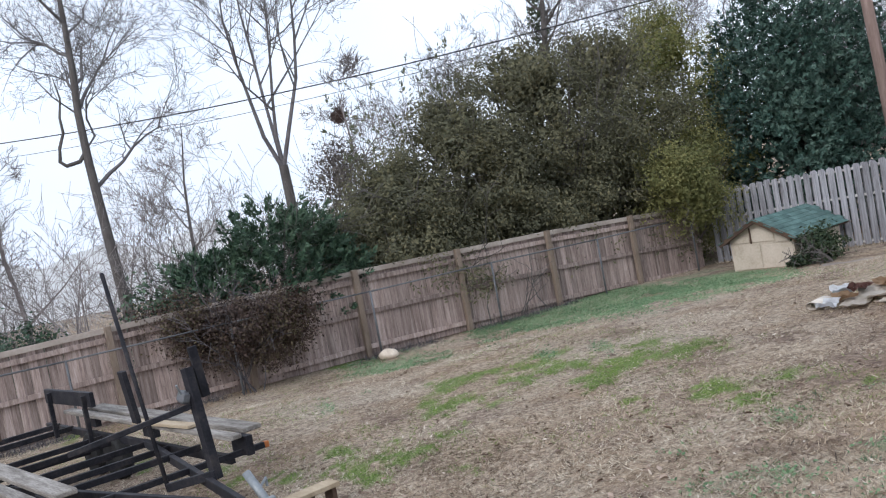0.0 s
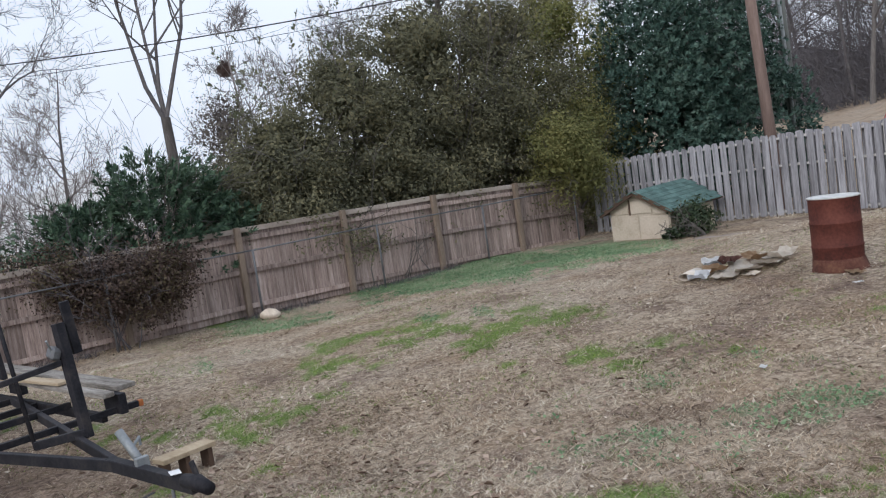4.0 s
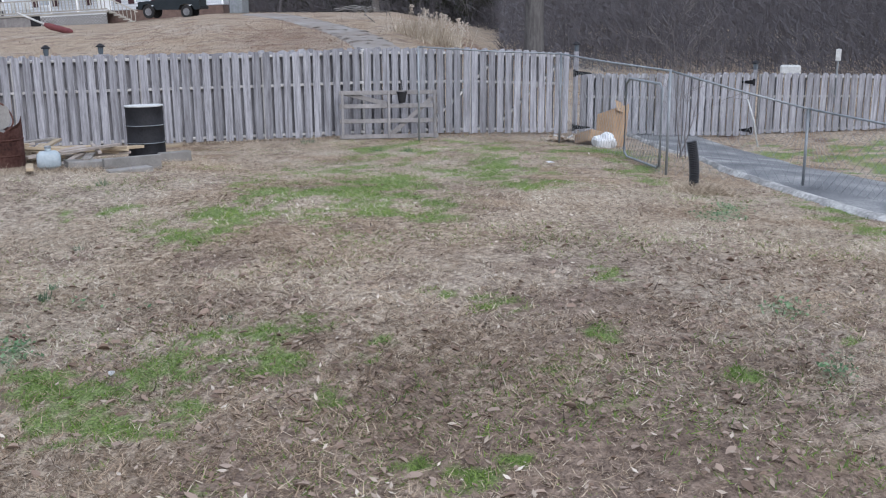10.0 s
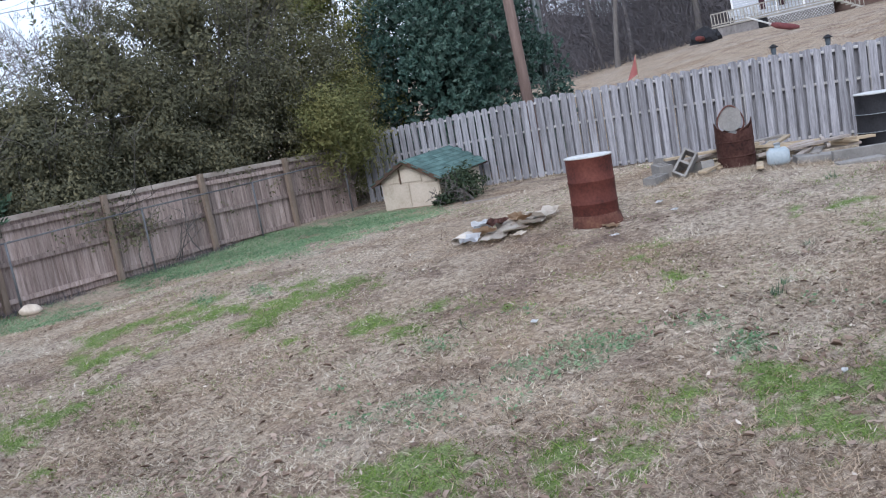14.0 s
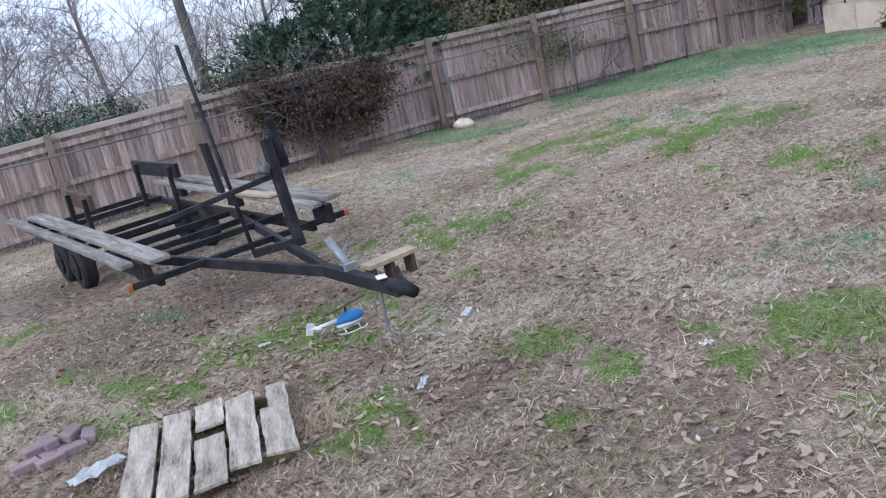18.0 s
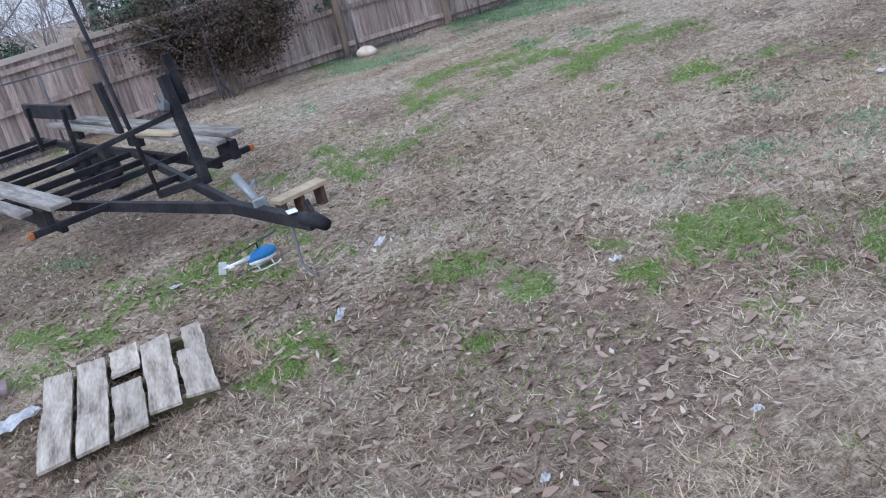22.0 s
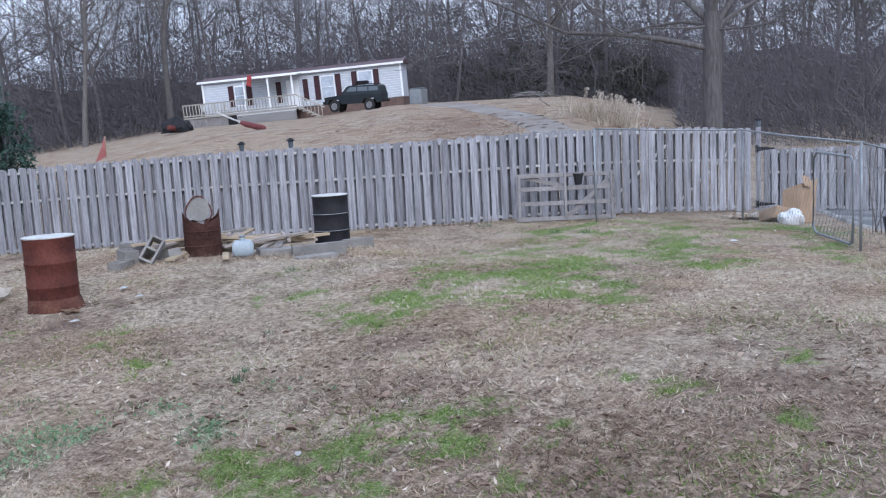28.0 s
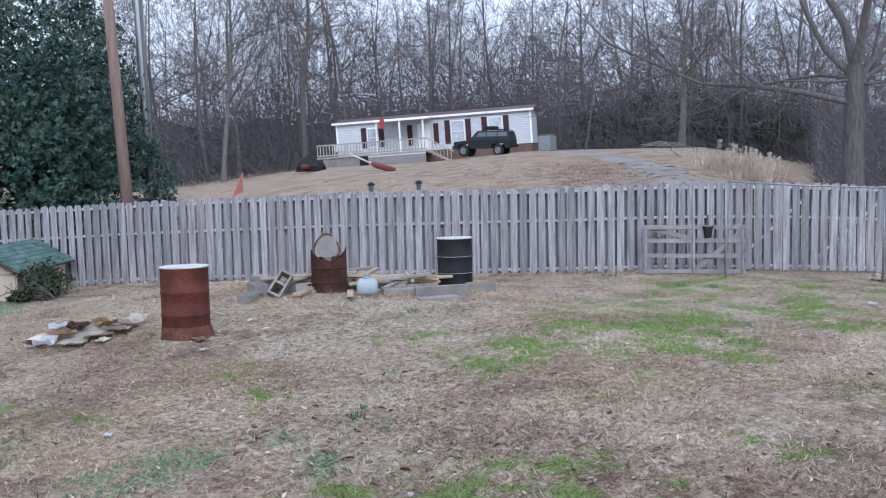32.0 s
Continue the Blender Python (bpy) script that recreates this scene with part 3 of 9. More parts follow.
def green_level(x, y):
    """How green the lawn is, with ragged edges and bare holes."""
    g = green_mask(x, y)
    rag = 0.34 * waves(x, y, 3.0, 5) + 0.36 * waves(x, y, 8.0, 6) + 0.36 * waves(x, y, 19.0, 7) + 0.22 * waves(x, y, 40.0, 8)
    return np.clip((g - 0.20 + 1.5 * rag * (0.3 + 0.7 * g) * np.minimum(1, g * 4 + 0.25)) * 1.35, 0, 0.9)


def weed_level(x, y):
    """How thick the blue-green weeds stand."""
    g = np.zeros_like(x)
    for az, r, a, b, head, s in WEEDS:
        c = at(az, r)
        u = np.array((math.sin(radians(head)), math.cos(radians(head))))
        dx, dy = x - c.x, y - c.y
        p, q = (dx * u[0] + dy * u[1]) / a, (dx * -u[1] + dy * u[0]) / b
        g = np.maximum(g, s * np.exp(-0.6 * (p * p + q * q)))
    rag = 0.3 * waves(x, y, 2.6, 25) + 0.3 * waves(x, y, 7.0, 26) + 0.2 * waves(x, y, 17.0, 27)
    return np.clip((g - 0.16 + 1.1 * rag * (0.3 + 0.7 * g) * np.minimum(1, g * 4)) * 1.3, 0, 0.9)


def soil_level(x, y):
    """How bare the lawn is, thin at the edges."""
    g = np.zeros_like(x)
    for az, r, a, s in SOIL:
        c = at(az, r)
        g = np.maximum(g, s * np.exp(-0.7 * ((x - c.x) ** 2 + (y - c.y) ** 2) / (a * a)))
    rag = 0.30 * waves(x, y, 2.2, 15) + 0.26 * waves(x, y, 7.0, 16)
    return np.clip((g - 0.1 + rag * (0.3 + 0.7 * g)) * 1.3, 0, 0.8)


def ground_sheet():
    na = 620
    rings = [0.4]
    while rings[-1] < 26:
        rings.append(rings[-1] * 1.017 + 0.005)
    while rings[-1] < 3000:
        rings.append(rings[-1] * 1.12)
    rr = np.array(rings)
    aa = np.radians(np.arange(na) * 360.0 / na)
    x, y = np.outer(rr, np.sin(aa)).ravel(), np.outer(rr, np.cos(aa)).ravel()
    z = ground_zs(x, y)
    rng = np.random.default_rng(3)
    near = np.hypot(x, y) < 30
    z = z + near * rng.normal(0, 0.006, len(x))
    nr = len(rr)
    verts = np.column_stack((x, y, z))
    i, j = np.meshgrid(np.arange(nr - 1), np.arange(na), indexing="ij")
    i, j = i.ravel(), j.ravel()
    a, b = i * na + j, i * na + (j + 1) % na
    faces = np.column_stack((a, a + na, b + na, b)).tolist()
    faces.append(list(range(na)))
    me = bpy.data.meshes.new("ground")
    me.from_pydata(verts.tolist(), [], faces)
    at1 = me.attributes.new("green", "FLOAT", "POINT")
    at1.data.foreach_set("value", green_level(x, y).astype(np.float32))
    at2 = me.attributes.new("soil", "FLOAT", "POINT")
    at2.data.foreach_set("value", soil_level(x, y).astype(np.float32))
    at3 = me.attributes.new("weeds", "FLOAT", "POINT")
    at3.data.foreach_set("value", weed_level(x, y).astype(np.float32))
    me.update()
    ob = link_mesh("ground", me, GROUND_MAT, smooth=True)
    return tagged(ob, "dormant tan lawn with green patches and bare soil", "lawn", kind="structure")


def ground_material():
    m, n, l, b = material("dry_lawn", 0.97)
    b.inputs["Specular IOR Level"].default_value = 0.1
    tc = n.new("ShaderNodeTexCoord")

    def nz(scale, detail=5, rough=0.6):
        t = n.new("ShaderNodeTexNoise")
        t.inputs["Scale"].default_value, t.inputs["Detail"].default_value, t.inputs["Roughness"].default_value = scale, detail, rough
        l.new(tc.outputs["Object"], t.inputs["Vector"])
        return t

    def rampn(src, stops):
        r = n.new("ShaderNodeValToRGB")
        e = r.color_ramp.elements
        while len(e) < len(stops):
            e.new(0.5)
        for k, (p, c) in enumerate(stops):
            e[k].position, e[k].color = p, (*c, 1)
        l.new(src, r.inputs["Fac"])
        return r

    def mix(f, a, c2):
        x = n.new("ShaderNodeMix")
        x.data_type = "RGBA"
        l.new(f, x.inputs["Factor"])
        l.new(a, x.inputs["A"])
        l.new(c2, x.inputs["B"])
        return x.outputs["Result"]

    big, mid, fine, tiny, rag = nz(0.22, 4), nz(1.3, 5), nz(14, 6, 0.7), nz(60, 4), nz(3.2, 6, 0.7)
    straw = rampn(fine.outputs["Fac"], [(0.34, (0.135, 0.098, 0.070)), (0.48, (0.34, 0.268, 0.196)), (0.66, (0.60, 0.50, 0.385))])
    soil = rampn(fine.outputs["Fac"], [(0.34, (0.092, 0.064, 0.052)), (0.66, (0.30, 0.222, 0.176))])
    grey = rampn(fine.outputs["Fac"], [(0.34, (0.165, 0.128, 0.10)), (0.66, (0.59, 0.505, 0.405))])
    msoil = rampn(mid.outputs["Fac"], [(0.52, (0, 0, 0)), (0.68, (1, 1, 1))])
    mgrey = rampn(big.outputs["Fac"], [(0.42, (0, 0, 0)), (0.62, (1, 1, 1))])
    col = mix(mgrey.outputs["Color"], straw.outputs["Color"], grey.outputs["Color"])
    red = rampn(fine.outputs["Fac"], [(0.32, (0.150, 0.102, 0.068)), (0.68, (0.430, 0.322, 0.223))])
    mred = rampn(nz(0.75, 4).outputs["Fac"], [(0.48, (0, 0, 0)), (0.66, (0.9, 0.9, 0.9))])
    col = mix(mred.outputs["Color"], col, red.outputs["Color"])
    col = mix(msoil.outputs["Color"], col, soil.outputs["Color"])
    att_s = n.new("ShaderNodeAttribute")
    att_s.attribute_name = "soil"
    col = mix(att_s.outputs["Fac"], col, soil.outputs["Color"])
    att = n.new("ShaderNodeAttribute")
    att.attribute_name = "green"
    gsum = n.new("ShaderNodeMath")
    gsum.operation = "MULTIPLY_ADD"
    l.new(rag.outputs["Fac"], gsum.inputs[0])
    gsum.inputs[1].default_value = 0.7
    l.new(att.outputs["Fac"], gsum.inputs[2])
    gsum2 = n.new("ShaderNodeMath")
    gsum2.operation = "MULTIPLY_ADD"
    l.new(fine.outputs["Fac"], gsum2.inputs[0])
    gsum2.inputs[1].default_value = 0.6
    l.new(gsum.outputs[0], gsum2.inputs[2])
    mgreen = rampn(gsum2.outputs[0], [(0.98, (0, 0, 0)), (1.0, (0.75, 0.75, 0.75))])
    mr = n.new("ShaderNodeMapRange")
    mr.inputs["From Min"].default_value, mr.inputs["From Max"].default_value = 0.95, 1.5
    mr.inputs["To Max"].default_value = 0.8
    l.new(gsum2.outputs[0], mr.inputs["Value"])
    green = rampn(tiny.outputs["Fac"], [(0.3, (0.085, 0.145, 0.035)), (0.7, (0.19, 0.29, 0.075))])
    col = mix(mr.outputs[0], col, green.outputs["Color"])
    att_w = n.new("ShaderNodeAttribute")
    att_w.attribute_name = "weeds"
    wsum = n.new("ShaderNodeMath")
    wsum.operation = "MULTIPLY_ADD"
    l.new(fine.outputs["Fac"], wsum.inputs[0])
    wsum.inputs[1].default_value = 0.8
    l.new(att_w.outputs["Fac"], wsum.inputs[2])
    mw = n.new("ShaderNodeMapRange")
    mw.inputs["From Min"].default_value, mw.inputs["From Max"].default_value = 0.62, 1.3
    mw.inputs["To Max"].default_value = 0.6
    l.new(wsum.outputs[0], mw.inputs["Value"])
    weed = rampn(tiny.outputs["Fac"], [(0.3, (0.12, 0.19, 0.105)), (0.7, (0.25, 0.35, 0.20))])
    col = mix(mw.outputs[0], col, weed.outputs["Color"])
    speck = rampn(tiny.outputs["Fac"], [(0.36, (0.5, 0.5, 0.5)), (0.6, (1.2, 1.2, 1.2))])
    mul = n.new("ShaderNodeMix")
    mul.data_type, mul.blend_type = "RGBA", "MULTIPLY"
    mul.inputs["Factor"].default_value = 0.7
    l.new(col, mul.inputs["A"])
    l.new(speck.outputs["Color"], mul.inputs["B"])
    l.new(mul.outputs["Result"], b.inputs["Base Color"])
    bp = n.new("ShaderNodeBump")
    bp.inputs["Strength"].default_value, bp.inputs["Distance"].default_value = 0.8, 0.03
    add = n.new("ShaderNodeMath")
    l.new(fine.outputs["Fac"], add.inputs[0])
    l.new(tiny.outputs["Fac"], add.inputs[1])
    l.new(add.outputs[0], bp.inputs["Height"])
    l.new(bp.outputs["Normal"], b.inputs["Normal"])
    return m


GROUND_MAT = ground_material()
ground_sheet()


def draped_strip(name, left, right, mat, label, category, lift=0.02, steps=24, rows=8, kind="structure", ragged=0.04):
    """A strip between two plan lines, laid on the ground with a thin edge."""
    def along(line, s):
        s *= len(line) - 1
        k = min(int(s), len(line) - 2)
        return Vector(line[k]).lerp(Vector(line[k + 1]), s - k)
    verts, faces = [], []
    for i in range(steps + 1):
        a, b = along(left, i / steps), along(right, i / steps)
        for j in range(rows + 1):
            p = a.lerp(b, j / rows)
            edge = ragged * noise.noise(Vector((p.x * 2, p.y * 2, 0)))
            z = ground_z(p.x, p.y) + lift + (0.02 * math.sin(math.pi * j / rows)) - (0.05 if j in (0, rows) else 0)
            verts.append((p.x + edge, p.y + edge, z))
    for i in range(steps):
        for j in range(rows):
            k = i * (rows + 1) + j
            faces.append((k, k + 1, k + rows + 2, k + rows + 1))
    ob = raw(name, verts, faces, mat, smooth=True)
    return tagged(ob, label, category, kind=kind)


def plan(az, r):
    p = at(az, r)
    return (p.x, p.y)


DRIVE_NEAR = [(84.6, 24.6), (87.3, 20.5), (90.6, 15.95), (94.8, 13.9), (98.7, 12.45), (112, 10.5), (140, 9.5)]
draped_strip("driveway", [plan(*p) for p in DRIVE_NEAR], [plan(88.4, 25.5), plan(91.3, 23.2), plan(94.0, 21.4), plan(98.3, 17.2), plan(103, 15.8), plan(115, 14.5), plan(135, 14)], ASPHALT,
             "worn grey asphalt driveway crumbling at its edges", "driveway")
draped_strip("kerb", [plan(a, r - 0.02 * k) for k, (a, r) in enumerate(DRIVE_NEAR)], [plan(a + 0.15, r + 0.42 - 0.02 * k) for k, (a, r) in enumerate(DRIVE_NEAR)], PALE_EDGE,
             "broken pale concrete edging along the driveway", "kerb", lift=0.045, steps=60, rows=4)
draped_strip("hill_track", [plan(63.6, 60), plan(65.4, 55), plan(67.0, 49.5), plan(68.5, 45.5), plan(69.6, 41.5), plan(71.0, 36)],
             [plan(64.0, 67), plan(66.0, 60), plan(67.8, 53.5), plan(70.3, 47), plan(71.8, 43), plan(73.5, 37)], GRAVEL,
             "grey gravel track running up the grassy hill", "gravel track", lift=0.05, steps=70, rows=14, ragged=0.55)

# ---------------------------------------------------------------- grey shadow-box fence


def picket_mesh(name, w, t, h, seed):
    """A board with clipped top corners, standing on z = 0, slightly bowed."""
    rnd = random.Random(seed)
    c = 0.022
    out = [(-w / 2, 0), (w / 2, 0), (w / 2, h - c), (w / 2 - c, h), (-w / 2 + c, h), (-w / 2, h - c)]
    out = [(x + rnd.uniform(-0.003, 0.003), z + (rnd.uniform(-0.012, 0.012) if z else 0)) for x, z in out]
    n = len(out)
    lean = rnd.uniform(-0.008, 0.008)
    verts = [(x + lean * z, -t / 2, z) for x, z in out] + [(x + lean * z, t / 2, z) for x, z in out]
    faces = [tuple(range(n)), tuple(range(2 * n - 1, n - 1, -1))] + [(k, k + n, (k + 1) % n + n, (k + 1) % n) for k in range(n)]
    me = bpy.data.meshes.new(name)
    me.from_pydata(verts, [], faces)
    me.update()
    return me


PICKETS = [picket_mesh("picket", 0.138 + 0.004 * (k % 3), 0.018, 1.0, k) for k in range(8)]
for me in PICKETS:
    me.materials.append(GREY_WOOD)
BOARDS = [picket_mesh("board", 0.137, 0.016, 1.0, 20 + k) for k in range(8)]
for me in BOARDS:
    me.materials.append(TAN_WOOD)


def interp(table, s):
    for (a, u), (b, v) in zip(table, table[1:]):
        if a <= s <= b:
            return u + (v - u) * (s - a) / (b - a)
    return table[0][1] if s < table[0][0] else table[-1][1]


def shadow_box(name, p, q, tops, label, rails=(0.06, 0.62, 0.95), pitch=0.2, gate=False, seed=1):
    """Boards on both sides of three rails, staggered. tops: fraction along and height."""
    rnd = random.Random(seed)
    p, q = Vector(p), Vector(q)
    d = (q - p)
    n = d.length
    d.normalize()
    side = Vector((d.y, -d.x))
    if side.dot(-p) < 0:
        side = -side
    yaw = math.degrees(math.atan2(d.y, d.x))
    base = Vector((p.x, p.y, ground_z(p.x, p.y)))
    fence = thing(name, base, label, "fence")

    def put(me, nm, s, off, z0, h, turn=0.0):
        ob = new(nm, me)
        ob.parent = fence
        w = p + d * s + side * off
        ob.matrix_basis = pose(w.x - base.x, w.y - base.y, z0 - base.z, turn, 0, yaw) @ Matrix.Diagonal((1, 1, h, 1))
        return ob

    cnt = int(n / pitch)
    for k in range(cnt + 1):
        for row in (0, 1):
            s = (k + 0.5 * row + 0.3) * pitch + rnd.uniform(-0.008, 0.008)
            if s > n:
                continue
            w = p + d * s
            g = ground_z(w.x, w.y) + 0.02 + rnd.uniform(0, 0.03)
            top = interp(tops, s / n) + rnd.uniform(-0.018, 0.018)
            put(rnd.choice(PICKETS), "picket", s, 0.07 if row == 0 else -0.07, g, top - g, rnd.uniform(-0.5, 0.5))
    step = 2.4
    for f in rails:
        s = 0.0
        while s < n - 0.05:
            e = min(n, s + step)
            ends = []
            for u in (s, e):
                w = p + d * u
                g = ground_z(w.x, w.y)
                ends.append(Vector((w.x, w.y, g + f * (interp(tops, u / n) - g))) - base)
            bm = bmesh.new()
            beam(bm, ends[0], ends[1], 0.11, 0.05)
            part("rail", bm, GREY_RAIL, fence)
            s += step
    if not gate:
        s = 0.0
        while s <= n:
            w = p + d * s
            g = ground_z(w.x, w.y)
            top = interp(tops, s / n)
            bm = bmesh.new()
            box(bm, (0.08, 0.08, top - g), pose(w.x - base.x, w.y - base.y, (top + g) / 2 - base.z - 0.02, 0, 0, yaw), 0.004)
            part("post", bm, GREY_RAIL, fence)
            s += step
    return fence


shadow_box("board_fence", FENCE_K, FENCE_B, [(0, 1.28), (0.35, 1.5), (0.6, 1.6), (0.85, 1.63), (1, 1.68)],
           "weathered grey shadow-box board fence along the hillside", seed=4)
shadow_box("board_fence", FENCE_B, FENCE_E, [(0, 1.68), (0.5, 1.63), (1, 1.5)], "weathered grey shadow-box board fence beside the driveway", seed=5)
for s0, s1 in ((0.30, 0.62), (0.66, 0.98)):
    p, q = FENCE_B.lerp(FENCE_E, s0), FENCE_B.lerp(FENCE_E, s1)
    br = thing("fence_brace", (p.x, p.y, 0.05), "grey diagonal timber brace between the fence boards", "brace")
    bm = bmesh.new()
    beam(bm, (0, 0, 0.0), (q.x - p.x, q.y - p.y, 1.3), 0.09, 0.05)
    part("timber", bm, GREY_RAIL, br)
G1, G2, G3 = Vector(plan(82.6, 23.2)), Vector(plan(92.0, 25.0)), Vector(plan(108, 30))
shadow_box("driveway_gate", G1, G2, [(0, 0.98), (1, 0.92)], "weathered grey board driveway gate hung on black hinges, shut", gate=True, pitch=0.185, seed=6)
shadow_box("board_fence", G2 + Vector((0.3, -0.2)), G3, [(0, 0.9), (1, 0.7)], "weathered grey board fence beyond the driveway", pitch=0.19, seed=7)

# ---------------------------------------------------------------- brown board fence
D_LEFT = 17.9
FOOT = Vector((D_LEFT * math.sin(radians(-15)), D_LEFT * math.cos(radians(-15))))


def left_point(s):
    return FOOT + LEFT_DIR * s


def brown_fence():
    rnd = random.Random(9)
    a, b = -9.0, 17.35
    p0 = left_point(a)
    base = Vector((p0.x, p0.y, ground_z(p0.x, p0.y)))
    f = thing("board_fence", base, "brown weathered board fence with posts and a cap board", "fence")
    tops = [(a, 1.12), (-2, 1.2), (2, 1.28), (8, 1.3), (14, 1.2), (17.4, 1.0)]
    yaw = 15.0
    side = Vector((math.sin(radians(15)), -math.cos(radians(15))))
    s = a
    while s < b:
        w = left_point(s) - side * 0.06
        g = ground_z(w.x, w.y) + 0.02
        ob = new("board", rnd.choice(BOARDS))
        ob.parent = f
        ob.matrix_basis = pose(w.x - base.x, w.y - base.y, g - base.z, 0, 0, yaw) @ Matrix.Diagonal((1, 1, interp(tops, s) - 0.06 - g + rnd.uniform(-0.02, 0.015), 1))
        s += 0.1405
    k = -4
    while True:
        s = 0.85 + 2.385 * k
        if s > b:
            break
        if s > a:
            w = left_point(s) + side * 0.07
            g, top = ground_z(w.x, w.y) - 0.05, interp(tops, s) + 0.015
            bm = bmesh.new()
            box(bm, (0.11, 0.10, top - g), pose(0, 0, (top - g) / 2), 0.006)
            ob = part("post", bm, POST_WOOD, f)
            ob.matrix_basis = pose(w.x - base.x, w.y - base.y, g - base.z, 0, rnd.uniform(-0.8, 0.8), yaw)
        k += 1
    s = a
    while s < b - 0.1:
        e = min(b, s + 2.44)
        for nm, drop, off, wd, hh, mat in (("rail", 0.86, 0.0, 0.04, 0.09, TAN_WOOD), ("rail", 1.55, 0.0, 0.04, 0.09, TAN_WOOD), ("rail", 0.22, 0.0, 0.04, 0.09, TAN_WOOD), ("cap_board", 0.05, 0.012, 0.03, 0.10, CAP_WOOD)):
            ends = []
            for u in (s, e):
                w = left_point(u) + side * off
                ends.append(Vector((w.x, w.y, interp(tops, u) - drop)) - base)
            bm = bmesh.new()
            beam(bm, ends[0], ends[1], wd, hh)
            part(nm, bm, mat, f)
        s = e
    return f


brown_fence()

# ---------------------------------------------------------------- drums


def drum_profile(r, h):
    pr = [(r - 0.004, 0.0), (r + 0.006, 0.004), (r + 0.006, 0.02), (r, 0.03)]
    for c in (h * 0.345, h * 0.66):
        pr += [(r, c - 0.018), (r + 0.009, c - 0.006), (r + 0.009, c + 0.006), (r, c + 0.018)]
    return pr + [(r, h - 0.03), (r + 0.006, h - 0.02), (r + 0.006, h - 0.004), (r, h)]


def lean_drum(d, az, away, side):
    """Leans a drum away from the lawn and to its side, in degrees."""
    s, c = math.sin(radians(az)), math.cos(radians(az))
    p = d.matrix_basis.translation.copy()
    d.matrix_basis = Matrix.Translation(p) @ Matrix.Rotation(radians(side), 4, Vector((s, c, 0))) @ Matrix.Rotation(radians(away), 4, Vector((-c, s, 0)))


def black_drum():
    d = thing("steel_drum", on_ground(58.05, 16.2, -0.01), "black painted steel drum with a white lid", "drum")
    lean_drum(d, 58.1, 2.0, -0.4)
    part("body", lathe(bmesh.new(), drum_profile(0.286, 0.86), 40), BLACK_PAINT, d, smooth=True)
    for z in (0.297, 0.568):
        part("rolling_hoop", lathe(bmesh.new(), [(0.297, z - 0.006), (0.301, z - 0.003), (0.301, z + 0.003), (0.297, z + 0.006)], 40, False), GALV, d, "scuffed bare hoop")
    lid = part("lid", lathe(bmesh.new(), [(0.30, 0.855), (0.30, 0.872), (0.288, 0.876), (0.28, 0.87), (0.05, 0.87)], 40), WHITE_METAL, d, "white painted lid", True)
    bm = bmesh.new()
    box(bm, (0.07, 0.02, 0.02), pose(0.10, -0.285, 0.86, 0, 0, 20), 0.004)
    part("lid_clasp", bm, GALV, lid)


def rusty_barrel():
    d = thing("steel_drum", on_ground(42.55, 12.25, -0.03), "rust-red steel drum with a pale lid", "drum")
    lean_drum(d, 42.5, 2.2, 0.3)
    part("body", lathe(bmesh.new(), drum_profile(0.286, 0.87), 40), RUST, d, smooth=True)
    part("lid", lathe(bmesh.new(), [(0.297, 0.862), (0.297, 0.878), (0.285, 0.882), (0.275, 0.876), (0.05, 0.876)], 40), WHITE_METAL, d, "pale rust-edged lid", True)
    bm = bmesh.new()
    lathe(bm, [(0.292, 0.16), (0.296, 0.13), (0.300, 0.05), (0.312, 0.0), (0.30, -0.02)], 28, False)
    for v in bm.verts:
        a = math.atan2(v.co.y, v.co.x)
        k = 1 + 0.22 * max(0, math.cos(a + 1.3)) ** 3 * (1 - v.co.z / 0.16)
        v.co.x, v.co.y = v.co.x * k, v.co.y * k
    rough_up(bm, 0.008, 12)
    part("rusted_skirt", bm, ASH_RUST, d, "ash-dusted flaking foot", True)


